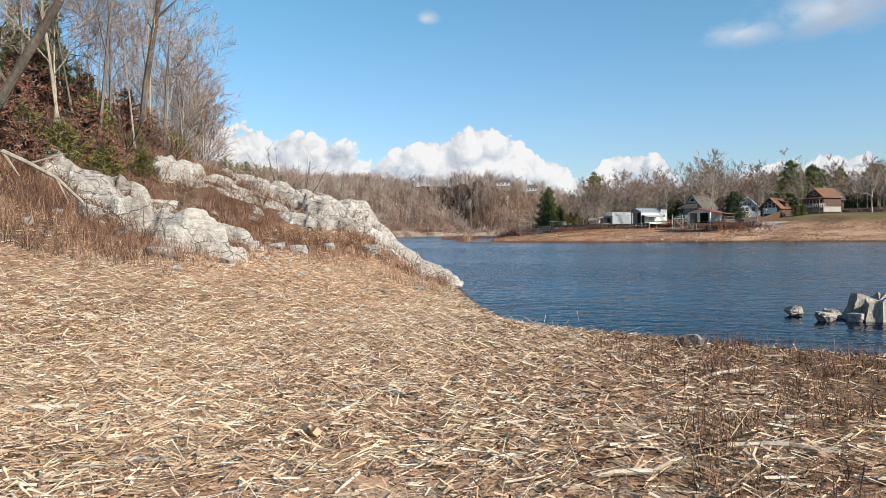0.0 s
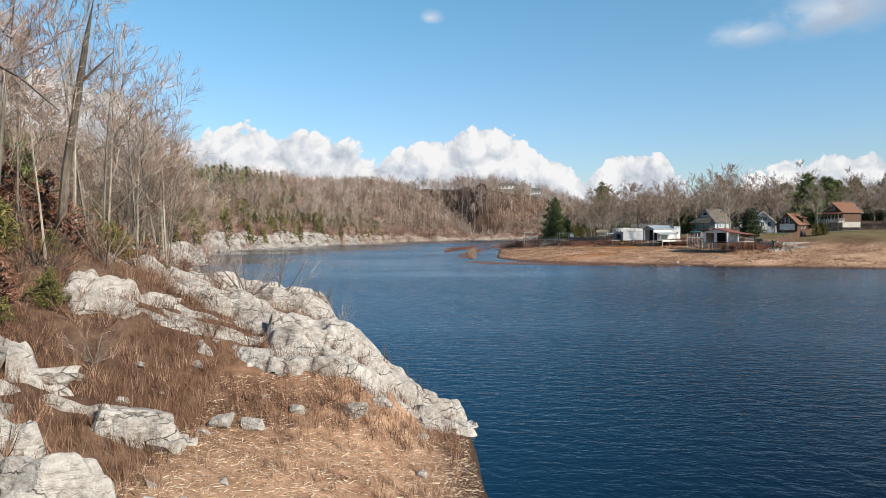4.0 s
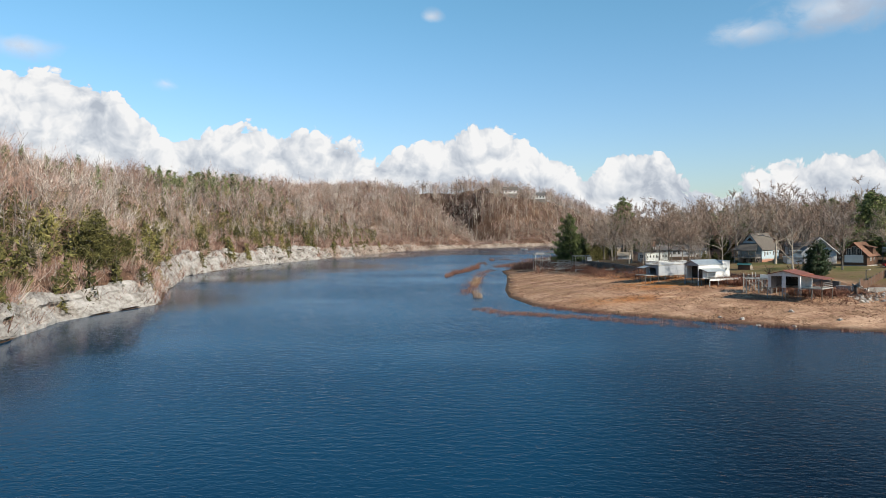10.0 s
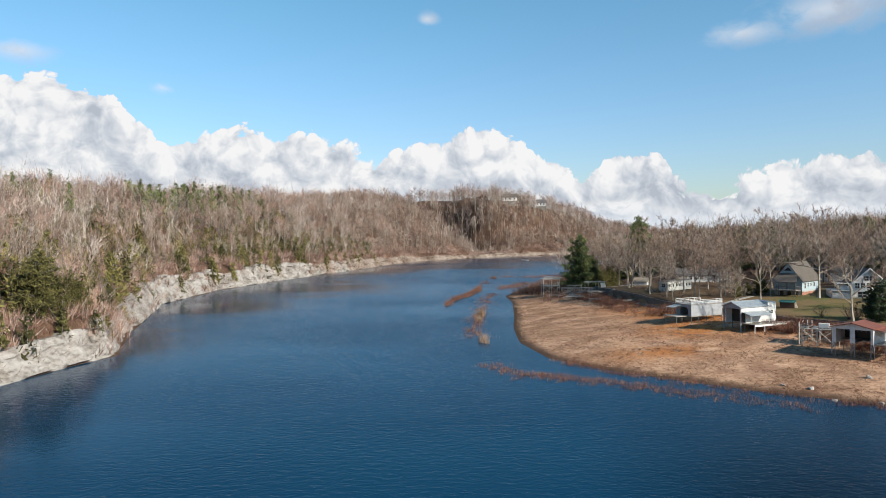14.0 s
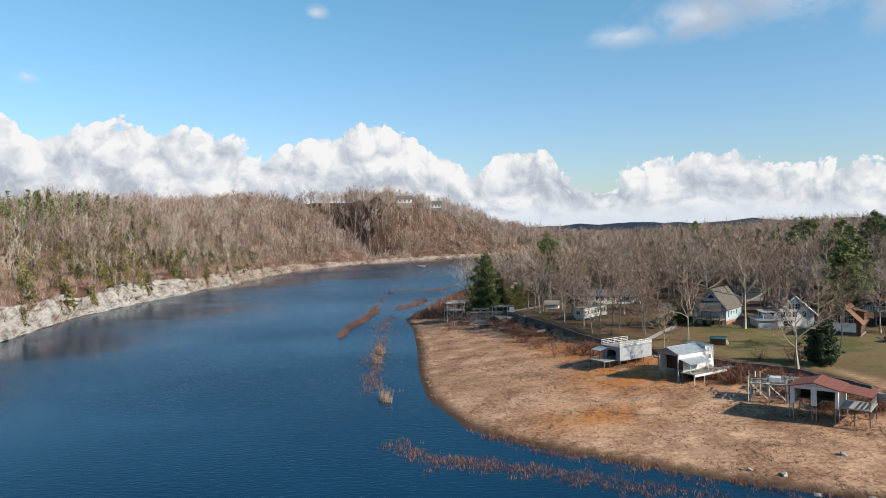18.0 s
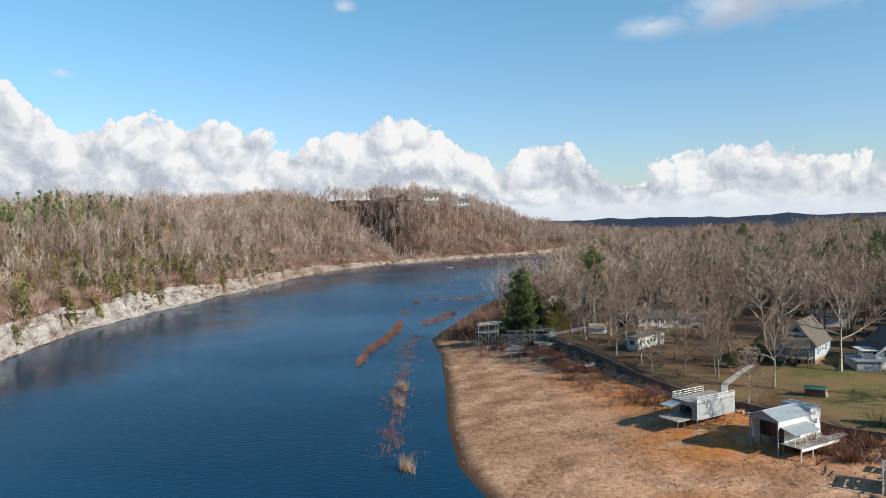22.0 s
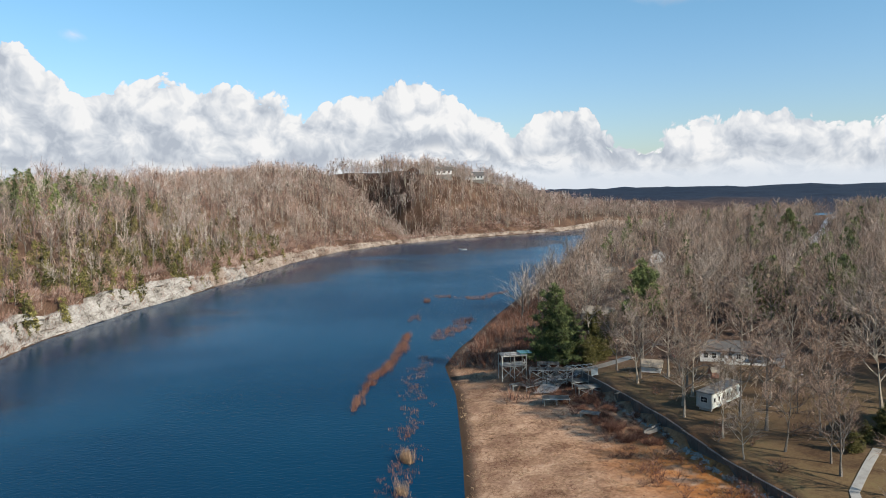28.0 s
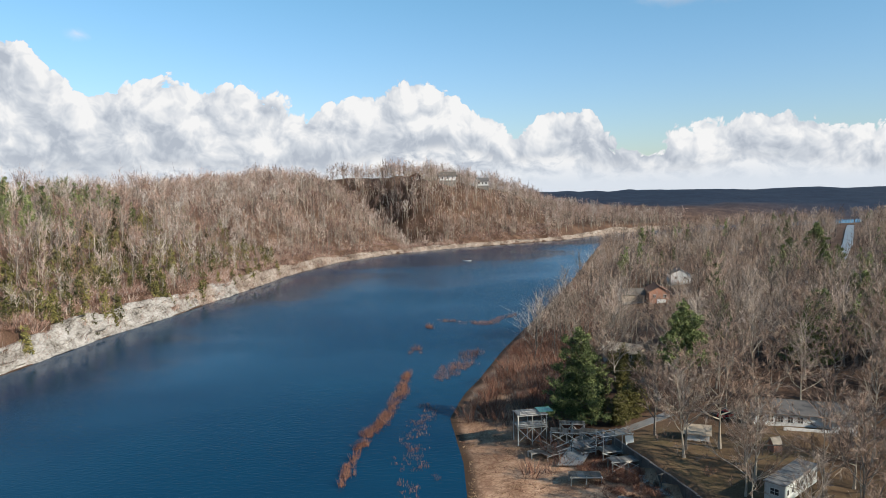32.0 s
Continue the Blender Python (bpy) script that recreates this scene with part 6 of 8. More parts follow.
def box(bm, x0, x1, y0, y1, z0, z1, bevel=0.0):
    r = bmesh.ops.create_cube(bm, size=1.0)
    for v in r["verts"]:
        v.co = Vector(((x0 + x1) / 2 + v.co.x * (x1 - x0), (y0 + y1) / 2 + v.co.y * (y1 - y0), (z0 + z1) / 2 + v.co.z * (z1 - z0)))
    if bevel:
        edges = list({e for v in r["verts"] for e in v.link_edges})
        bmesh.ops.bevel(bm, geom=edges, offset=bevel, segments=1, affect="EDGES", clamp_overlap=True)


def block(name, parent, mat, x0, x1, y0, y1, z0, z1, label="", bevel=0.012):
    bm = bmesh.new()
    box(bm, x0, x1, y0, y1, z0, z1, min(bevel, 0.2 * min(abs(x1 - x0), abs(y1 - y0), abs(z1 - z0))))
    return part(name, bm, mat, parent, label)


def hull_part(name, parent, mat, points, label=""):
    """A convex solid through its corners."""
    bm = bmesh.new()
    for p in points:
        bm.verts.new(p)
    bmesh.ops.convex_hull(bm, input=bm.verts)
    bmesh.ops.dissolve_limit(bm, angle_limit=0.02, verts=bm.verts, edges=bm.edges)
    return part(name, bm, mat, parent, label)


def slab(name, parent, mat, quad, thick, label=""):
    """A flat sheet of some thickness under its four upper corners."""
    return hull_part(name, parent, mat, [*quad, *[(x, y, z - thick) for x, y, z in quad]], label)


def bar(name, parent, mat, p, q, wide, label=""):
    """A square bar from p to q."""
    p, q = np.array([p], float), np.array([q], float)
    v, f = tubes(p, q, np.array([wide * 0.71]), np.array([wide * 0.71]), 4)
    f = np.concatenate([f, [(0, 2, 1), (0, 3, 2), (4, 5, 6), (4, 6, 7)]])
    me = mesh_from(name, v, f, [mat])
    ob = new(name, me)
    ob.parent = parent
    return tagged(ob, label)


def thing(name, x, y, turn, label, category, group="", z=None, kind=""):
    ob = new(name)
    ob.empty_display_size = 0.5
    ob.matrix_world = pose(x, y, float(ground_z(x, y)[0]) if z is None else z, 0, 0, turn)
    return tagged(ob, label, category, group, kind)


def window(parent, side, u, z, wide, high, at, cross=True):
    """A framed window on a wall: side is the axis that the wall faces, at its place on that axis, u along the wall."""
    sign = -1 if side[0] == "-" else 1
    bm = bmesh.new()
    t = 0.05

    def put(b, u0, u1, z0, z1, out0, out1):
        if side[1] == "y":
            box(b, u0, u1, *sorted((at + sign * out0, at + sign * out1)), z0, z1)
        else:
            box(b, *sorted((at + sign * out0, at + sign * out1)), u0, u1, z0, z1)
    a, b, c, d = u - wide / 2, u + wide / 2, z - high / 2, z + high / 2
    for rect in ((a - t, b + t, d, d + t), (a - t, b + t, c - t, c), (a - t, a, c, d), (b, b + t, c, d)):
        put(bm, *rect, -0.02, 0.04)
    if cross:
        put(bm, u - 0.015, u + 0.015, c, d, 0.008, 0.03)
        put(bm, a, b, z - 0.015, z + 0.015, 0.008, 0.03)
    w = part("window", bm, TRIM, parent)
    glass = bmesh.new()
    put(glass, a, b, c, d, -0.01, 0.006)
    part("pane", glass, GLASS, w)
    return w


def gable_body(name, parent, mat, x0, x1, y0, y1, z0, eave, ridge, along="x", label=""):
    if along == "x":
        ym = (y0 + y1) / 2
        pts = [(x, y, z) for x in (x0, x1) for y, z in ((y0, z0), (y1, z0), (y0, eave), (y1, eave), (ym, ridge))]
    else:
        xm = (x0 + x1) / 2
        pts = [(x, y, z) for y in (y0, y1) for x, z in ((x0, z0), (x1, z0), (x0, eave), (x1, eave), (xm, ridge))]
    return hull_part(name, parent, mat, pts, label)


def gable_roof(parent, mat, x0, x1, y0, y1, eave, ridge, along="x", over=0.3, thick=0.09, label=""):
    """Two roof slopes and a ridge cap."""
    lift = 0.1
    if along == "x":
        ym, s = (y0 + y1) / 2, (ridge - eave) / ((y1 - y0) / 2)
        for edge, sign in ((y0, -1), (y1, 1)):
            quad = [(x0 - over, ym, ridge + lift), (x1 + over, ym, ridge + lift), (x1 + over, edge + sign * over, eave - s * over + lift), (x0 - over, edge + sign * over, eave - s * over + lift)]
            slab("roof_slope", parent, mat, quad, thick, label)
        bar("ridge_cap", parent, mat, (x0 - over, ym, ridge + lift), (x1 + over, ym, ridge + lift), 0.08)
    else:
        xm, s = (x0 + x1) / 2, (ridge - eave) / ((x1 - x0) / 2)
        for edge, sign in ((x0, -1), (x1, 1)):
            quad = [(xm, y0 - over, ridge + lift), (xm, y1 + over, ridge + lift), (edge + sign * over, y1 + over, eave - s * over + lift), (edge + sign * over, y0 - over, eave - s * over + lift)]
            slab("roof_slope", parent, mat, quad, thick, label)
        bar("ridge_cap", parent, mat, (xm, y0 - over, ridge + lift), (xm, y1 + over, ridge + lift), 0.08)


def planks(parent, mat, x0, x1, y0, y1, z, wide=0.22, along="y", gap=0.02, name="plank", skip=()):
    """A deck of single boards that share one mesh."""
    n = max(1, int((x1 - x0 if along == "y" else y1 - y0) / wide))
    pitch = (x1 - x0 if along == "y" else y1 - y0) / n
    bm = bmesh.new()
    if along == "y":
        box(bm, 0, pitch - gap, 0, y1 - y0, -0.05, 0)
    else:
        box(bm, 0, x1 - x0, 0, pitch - gap, -0.05, 0)
    first = part(name, bm, mat, parent)
    for i in range(n):
        if i in skip:
            continue
        ob = first if i == min(k for k in range(n) if k not in skip) else new(name, first.data)
        ob.parent = parent
        ob.location = (x0 + i * pitch, y0, z + 0.006 * ((i * 7) % 3)) if along == "y" else (x0, y0 + i * pitch, z + 0.006 * ((i * 7) % 3))


def legs(parent, mat, spots, z0, z1, wide=0.12):
    for x, y in spots:
        bar("post", parent, mat, (x, y, z0), (x, y, z1), wide)


def railing(parent, mat, pts, z, high=0.7, gap=1.1):
    """Posts, a top and a low rail along a line of corners."""
    for a, b in zip(pts[:-1], pts[1:]):
        a, b = np.array(a, float), np.array(b, float)
        n = max(1, int(np.hypot(*(b - a)) / gap))
        for i in range(n + 1):
            p = a + (b - a) * i / n
            bar("rail_post", parent, mat, (*p, z), (*p, z + high), 0.06)
        for k in (0.25, 0.6, 1.0):
            bar("rail", parent, mat, (*a, z + high * k), (*b, z + high * k), 0.05)


# ---------------------------------------------------------------- boathouses on the point
def grey_boathouse():
    b = thing("boathouse", 31.3, 170.5, 27, "grey panelled boathouse on stilts with a railed roof deck", "boathouse", "boathouses on the beach", z=2.6)
    L, D, f, w = 6.6, 3.6, 1.25, 3.0
    legs(b, OLD_WOOD, [(x, y) for x in (0.06, 1.6, 3.2, 4.8, L - 0.06) for y in (0.06, D - 0.06)], -0.4, f, 0.13)
    block("floor", b, DECK_WOOD, 0, L, 0, D, f - 0.12, f)
    block("wall", b, GREY_PANEL, 0, L, 0, 0.08, f + 0.003, w)
    block("wall", b, GREY_PANEL, 0.9, L, D - 0.08, D, f + 0.003, w)
    block("wall", b, GREY_PANEL, L - 0.08, L, 0.083, D - 0.083, f + 0.003, w)
    block("wall", b, GREY_PANEL, 0, 0.08, 0.083, 0.75, f + 0.003, w)
    block("wall", b, GREY_PANEL, 0, 0.08, 2.6, D - 0.083, f + 0.003, w)
    block("lintel", b, GREY_PANEL, 0, 0.08, 0.753, 2.597, w - 0.42, w)
    for y0, y1 in ((0.753, 1.1), (2.25, 2.597)):
        hull_part("corner_brace", b, GREY_PANEL, [(x, y, z) for x in (0.0, 0.08) for y, z in ((y0, w - 0.423), (y1, w - 0.423), (y0 if y0 < 1 else y1, w - 0.75))])
    # added near-black sheet that keeps the open bay in shade
    block("partition", b, DARK_AND_SHADE, 2.4, 2.46, 0.1, D - 0.1, f + 0.01, w - 0.02)
    block("roof_deck", b, DECK_WOOD, -0.05, L + 0.05, -0.05, D + 0.05, w + 0.003, w + 0.12, "pale grey roof deck")
    railing(b, TRIM, [(0, 0), (L, 0)], w + 0.12, 0.68)
    railing(b, TRIM, [(0, 0), (0, D), (L - 1.2, D)], w + 0.12, 0.68)
    for i in range(8):
        block("rail_panel", b, GREY_PANEL, 0.03 + i * L / 8, (i + 1) * L / 8 - 0.03, -0.012, 0.012, w + 0.16, w + 0.66)
    # low landing stage with its own small roof
    legs(b, OLD_WOOD, [(-2.3, 0.8), (-2.3, D), (-1.2, 0.8), (-1.2, D)], -0.4, f - 0.1, 0.1)
    block("landing", b, DECK_WOOD, -2.4, -0.02, 0.7, D + 0.1, f - 0.1, f + 0.02)
    legs(b, OLD_WOOD, [(-1.7, D), (-1.7, 2.3)], f + 0.02, w - 0.45, 0.07)
    slab("small_roof", b, GREY_ROOF, [(-1.9, 2.1, w - 0.4), (-1.9, D + 0.2, w - 0.4), (-0.02, D + 0.2, w - 0.08), (-0.02, 2.1, w - 0.08)], 0.06)
    for i in range(5):
        block("stair_tread", b, TRIM, L + 0.1 + i * 0.28, L + 0.36 + i * 0.28, D - 1.3, D - 0.2, w - 0.35 - i * 0.22, w - 0.29 - i * 0.22)


def white_boathouse():
    b = thing("boathouse", 35.7, 160.9, 26, "white boarded boathouse with an open front and a pale metal roof", "boathouse", "boathouses on the beach", z=2.9)
    L, D, f, e, r = 6.7, 3.4, 0.95, 3.3, 3.95
    legs(b, OLD_WOOD, [(x, y) for x in (0.08, 1.7, 3.4, 5.0, L - 0.1) for y in (0.08, D - 0.08)], -0.5, f, 0.13)
    block("floor", b, DECK_WOOD, 1.6, L, 0, D, f - 0.1, f)
    block("wall", b, WHITE_BOARD, 1.0, L, 0, 0.07, f - 0.2, e)
    block("wall", b, WHITE_BOARD, 0.4, L, D - 0.07, D, f - 0.2, e)
    gable_body("end_wall", b, WHITE_BOARD, L - 0.07, L, 0, D, f - 0.2, e, r)
    gable_body("front_gable", b, GREY_PANEL, 0.02, 0.09, 0, D, e - 0.25, e, r)
    for y in (0.0, D - 0.16):
        block("front_pier", b, GREY_PANEL, 0, 0.16, y, y + 0.16, -0.4, e - 0.003)
    block("side_panel", b, WHITE_BOARD, 0.17, 0.99, 0, 0.07, e - 0.75, e - 0.003)
    gable_roof(b, GREY_ROOF, 0, L - 1.4, 0, D, e, r, over=0.18)
    block("rear_block", b, WHITE_BOARD, L - 1.38, L + 0.3, -0.02, D + 0.02, f - 0.2, r - 0.15)
    block("rear_roof", b, GREY_ROOF, L - 1.45, L + 0.36, -0.08, D + 0.08, r - 0.147, r - 0.06)
    window(b, "-y", L - 0.5, 2.4, 0.4, 0.5, -0.02)
    # added near-black sheet for the shade behind the open front
    block("dark_back", b, DARK_AND_SHADE, 1.62, 1.68, 0.09, D - 0.09, f, e)
    # deck with a lean-to roof
    for i, (x, y) in enumerate(((0.5, -2.2), (2.4, -2.2), (4.4, -2.2), (6.2, -2.2), (0.5, -0.2), (6.2, -0.3))):
        bar("post", b, TRIM if i < 4 else OLD_WOOD, (x, y, -0.6), (x, y, f - 0.1), 0.12)
    planks(b, DECK_WOOD, 0.4, 6.6, -2.3, -0.02, f, 0.25)
    block("deck_beam", b, TRIM, 0.4, 6.6, -2.36, -2.3, f - 0.3, f - 0.02)
    legs(b, TRIM, [(0.6, -1.5), (2.4, -1.5), (4.1, -1.5)], f, 2.2, 0.08)
    slab("lean_to_roof", b, GREY_ROOF, [(0.3, -1.75, 2.2), (4.4, -1.75, 2.2), (4.4, -0.01, 2.65), (0.3, -0.01, 2.65)], 0.06)
    for i in range(6):
        x, y = 1.4 + i * 0.7, -0.9 - 0.25 * (i % 3)
        bar("stacked_board", b, OLD_WOOD, (x - 0.5, y, f + 0.12 + 0.05 * (i % 2)), (x + 0.6, y - 0.3, f + 0.2), 0.08)
    block("gangway", b, DECK_WOOD, 6.62, 9.0, -1.9, -1.0, f - 0.1, f)
    legs(b, OLD_WOOD, [(7.6, -1.9), (7.6, -1.0)], -0.4, f - 0.1, 0.09)


def red_boathouse():
    b = thing("boathouse", 41.0, 144.5, -45, "white two-bay boathouse with a rust-red metal roof on braced legs", "boathouse", "boathouses on the beach", z=2.55)
    W, D, f, e, r = 4.6, 4.2, 1.2, 2.95, 3.5
    for x in (0.12, W / 2, W - 0.12):
        for y in (0.1, D - 0.1):
            for dx in (-0.2, 0.2):
                bar("leg", b, STEEL, (x + dx, y, -0.5), (x + dx, y, f), 0.07)
            bar("brace", b, STEEL, (x - 0.2, y, 0), (x + 0.2, y, f - 0.1), 0.04)
            bar("brace", b, STEEL, (x + 0.2, y, 0), (x - 0.2, y, f - 0.1), 0.04)
    for x, w in ((0.0, 0.45), (W / 2 - 0.28, 0.56), (W - 0.3, 0.3)):
        block("front_pier", b, WHITE_BOARD, x, x + w, 0, 0.1, f - 0.1, e - 0.18)
    gable_body("front_gable", b, WHITE_BOARD, 0, W, 0, 0.1, e - 0.177, e, r, along="y")
    block("wall", b, WHITE_BOARD, W - 0.08, W, 0.103, D, f - 0.35, e)
    block("wall", b, WHITE_BOARD, 0, 0.08, 0.103, D, f - 0.35, e)
    gable_body("end_wall", b, WHITE_BOARD, 0, W, D + 0.003, D + 0.1, f - 0.35, e, r, along="y")
    # added near-black sheet for the shade at the back of the bays
    block("dark_back", b, DARK_AND_SHADE, 0.1, W - 0.1, D - 0.1, D - 0.04, f - 0.3, e - 0.05)
    block("catwalk", b, DECK_WOOD, 0.1, W - 0.1, 2.6, D - 0.12, f - 0.12, f)
    block("middle_walk", b, DECK_WOOD, W / 2 - 0.25, W / 2 + 0.25, 0.2, 2.58, f - 0.12, f)
    gable_roof(b, RED_ROOF, 0, W, 0, D, e, r, along="y", over=0.22)
    bm = bmesh.new()
    bmesh.ops.create_uvsphere(bm, u_segments=12, v_segments=8, radius=0.11, matrix=Matrix.Translation((W / 2, -0.06, e + 0.12)))
    part("lamp", bm, TRIM, b, "round white lamp")
    # roofed side deck
    block("side_deck", b, DECK_WOOD, W + 0.02, W + 2.9, 0.3, D, f - 0.12, f, "tan plank side deck")
    legs(b, OLD_WOOD, [(W + 2.8, 0.4), (W + 2.8, D - 0.1), (W + 1.4, 0.4)], -0.5, f - 0.12, 0.1)
    legs(b, BROWN_LAP, [(W + 2.7, 0.6), (W + 2.7, D - 0.2)], f, 2.52, 0.1)
    slab("side_roof", b, RED_ROOF, [(W + 0.1, 0.4, 2.92), (W + 3.0, 0.4, 2.5), (W + 3.0, D + 0.2, 2.5), (W + 0.1, D + 0.2, 2.92)], 0.06)
    for z in (f + 0.25, f + 0.5, f + 0.75):
        bar("rail", b, OLD_WOOD, (W + 2.8, 0.6, z), (W + 2.8, D - 0.1, z), 0.1)
    for i in range(7):
        bar("davit_rod", b, STEEL, (0.6 + 0.55 * i, 1.2, e - 0.3), (0.9 + 0.5 * i, 1.5, e - 0.55), 0.04)


def old_dock(x, y, turn, wide, deep, levels, label, z=2.4, skip=(), braces=True, name="old_dock"):
    """A weathered pile-and-plank staging."""
    b = thing(name, x, y, turn, label, "dock", "derelict docks", z=z)
    top = max(levels)
    nx = max(2, int(wide / 1.7) + 1)
    for i in range(nx):
        for v in (0.06, deep - 0.06):
            px = 0.06 + (wide - 0.12) * i / (nx - 1)
            bar("post", b, PALE_WOOD, (px, v, -0.5), (px, v, top + 0.02), 0.12)
    for lev in levels:
        for v in (0.0, deep):
            bar("beam", b, PALE_WOOD, (-0.1, v, lev - 0.12), (wide + 0.1, v, lev - 0.12), 0.13)
        planks(b, OLD_WOOD, 0, wide, -0.05, deep + 0.05, lev, 0.28, skip=skip)
    if braces:
        for i in range(nx - 1):
            a, c = 0.06 + (wide - 0.12) * i / (nx - 1), 0.06 + (wide - 0.12) * (i + 1) / (nx - 1)
            bar("brace", b, PALE_WOOD, (a, -0.02, 0), (c, -0.02, min(levels) - 0.2), 0.08)
            bar("brace", b, PALE_WOOD, (c, -0.05, 0), (a, -0.05, min(levels) - 0.2), 0.08)
    return b


def build_docks():
    tower = old_dock(13.0, 238.0, 8, 4.4, 2.6, (2.2, 4.0), "two-level weathered grey dock with cross braces", 1.8)
    railing(tower, PALE_WOOD, [(0, 0), (4.4, 0), (4.4, 2.6)], 2.2, 0.7)
    railing(tower, PALE_WOOD, [(0.4, 0), (2.6, 0)], 4.0, 0.5)
    block("sheet_roof", tower, GREEN_ROOF, 3.4, 5.6, 0.6, 2.9, 4.05, 4.12, "faded green sheet roof")
    old_dock(17.6, 237.5, -14, 4.6, 1.8, (1.5,), "weathered grey dock walkway on posts", 2.0, skip=(4, 9))
    old_dock(21.8, 236.8, -20, 3.2, 1.8, (1.4,), "weathered grey dock walkway on posts", 2.2)
    old_dock(16.2, 231.6, 32, 4.4, 3.0, (0.25,), "fallen grey dock platform lying on the beach", 1.9, skip=(3,), braces=False)
    old_dock(14.2, 233.0, 22, 2.6, 1.1, (0.35,), "small fallen dock section on the beach", 1.7, braces=False)
    frame_dock = old_dock(23.2, 229.4, 14, 3.0, 2.2, (1.0,), "leaning dock with an open roof frame", 2.3)
    legs(frame_dock, PALE_WOOD, [(0.1, 0.1), (2.9, 0.1), (0.1, 2.1), (2.9, 2.1)], 1.0, 3.1, 0.1)
    for v in (0.1, 2.1):
        bar("roof_beam", frame_dock, PALE_WOOD, (-0.3, v, 3.1), (4.6, v, 3.1), 0.11)
    for i in range(5):
        bar("rafter", frame_dock, PALE_WOOD, (0.2 + i, -0.1, 3.18), (0.2 + i, 2.4, 3.18), 0.08)
    slab("torn_sheet", frame_dock, TRIM, [(3.3, 0.1, 2.9), (4.6, 0.2, 2.9), (4.9, 0.4, 1.2), (3.6, 0.2, 1.2)], 0.03, "torn white sheet hanging")
    old_dock(23.4, 225.6, 8, 4.4, 1.6, (1.3,), "weathered grey dock on cross-braced posts", 2.2)
    old_dock(17.6, 223.4, -3, 3.9, 1.8, (0.8,), "low weathered grey dock on the beach", 1.8, braces=False)
    old_dock(21.6, 216.8, -28, 2.6, 1.0, (0.5,), "small grey dock section in brown brush", 2.1, braces=False)
    # more wreckage between the docks: leaning planks and loose posts
    heap = thing("dock_wreckage", 19.6, 234.4, 10, "heap of broken grey dock timbers on the beach", "dock", "derelict docks", z=2.0)
    rng = np.random.default_rng(4)
    for _ in range(26):
        a, n = rng.uniform(0, 6.28), rng.uniform(0.8, 2.2)
        p = np.array([rng.uniform(-3, 5), rng.uniform(-2.2, 2.6), rng.uniform(0.05, 0.5)])
        bar("timber", heap, PALE_WOOD if rng.uniform() < 0.55 else OLD_WOOD, tuple(p), tuple(p + (np.cos(a) * n, np.sin(a) * n, rng.uniform(0, 0.9))), 0.09)
    old_dock(19.4, 239.4, -8, 3.6, 1.4, (1.9,), "weathered grey dock walkway with cross braces", 2.1, skip=(5,))
    old_dock(20.8, 231.6, 24, 2.6, 1.6, (0.5,), "tilted fallen dock section on the beach", 2.0, skip=(2,), braces=False)
    heap = thing("dock_wreckage", 23.4, 233.2, -15, "tangle of broken grey dock timbers below the sea wall", "dock", "derelict docks", z=2.3)
    for _ in range(30):
        a, n = rng.uniform(0, 6.28), rng.uniform(0.7, 2.0)
        p = np.array([rng.uniform(-2.5, 3.5), rng.uniform(-2.6, 2.8), rng.uniform(0.05, 1.0)])
        bar("timber", heap, PALE_WOOD if rng.uniform() < 0.5 else OLD_WOOD, tuple(p), tuple(p + (np.cos(a) * n, np.sin(a) * n, rng.uniform(0, 0.8))), 0.08)
    ramp = thing("boat_ramp", 0, 0, 0, "grey concrete boat ramp between the docks", "boat ramp", z=0)
    slab("ramp_slab", ramp, CONCRETE, [(17.0, 229.6, 1.75), (20.2, 228.8, 1.95), (24.4, 236.4, 2.75), (21.4, 237.6, 2.6)], 0.12)
    wreck = old_dock(40.2, 151.2, -32, 3.8, 2.4, (1.95,), "derelict dock frame beside the red-roofed boathouse", 2.6, skip=(3, 6))
    block("white_locker", wreck, TRIM, 2.0, 3.2, 0.5, 1.4, 1.97, 2.5)
    legs(wreck, PALE_WOOD, [(0.4, 2.6), (0.9, 2.7), (-0.2, -0.4)], -0.3, 2.7, 0.09)
    for i in range(6):
        block("ladder_rung", wreck, OLD_WOOD, 3.95, 4.45, 0.0, 0.05, 0.3 + i * 0.42, 0.36 + i * 0.42)
    legs(wreck, PALE_WOOD, [(3.92, 0), (4.48, 0)], -0.3, 2.6, 0.08)
    tangle = np.random.default_rng(6)
    for k in range(22):
        p, a = tangle.uniform((-1.2, -1.0, 0.1), (4.6, 3.0, 2.3)), tangle.uniform(0, 6.28)
        n = tangle.uniform(0.7, 1.9)
        bar("loose_plank", wreck, OLD_WOOD if k % 3 else PALE_WOOD, tuple(p), tuple(p + (math.cos(a) * n, math.sin(a) * n, tangle.uniform(-0.1, 0.5))), 0.08)
    old_dock(43.8, 154.0, -38, 3.4, 1.2, (1.5,), "broken grey walkway beside the sea wall", 2.9, skip=(2, 5, 8))
    lg = thing("driftwood_log", 28.8, 207.3, 28, "grey weathered logs lying on the beach", "log", z=2.75)
    for k, (p, q) in enumerate((((-1.6, 0, 0.15), (1.5, 0.1, 0.2)), ((-1.2, 0.4, 0.15), (2.4, 1.0, 0.4)), ((-1.4, -0.4, 0.12), (0.6, -0.3, 0.16)))):
        bar("log", lg, OLD_WOOD, p, q, 0.26 - 0.04 * k)
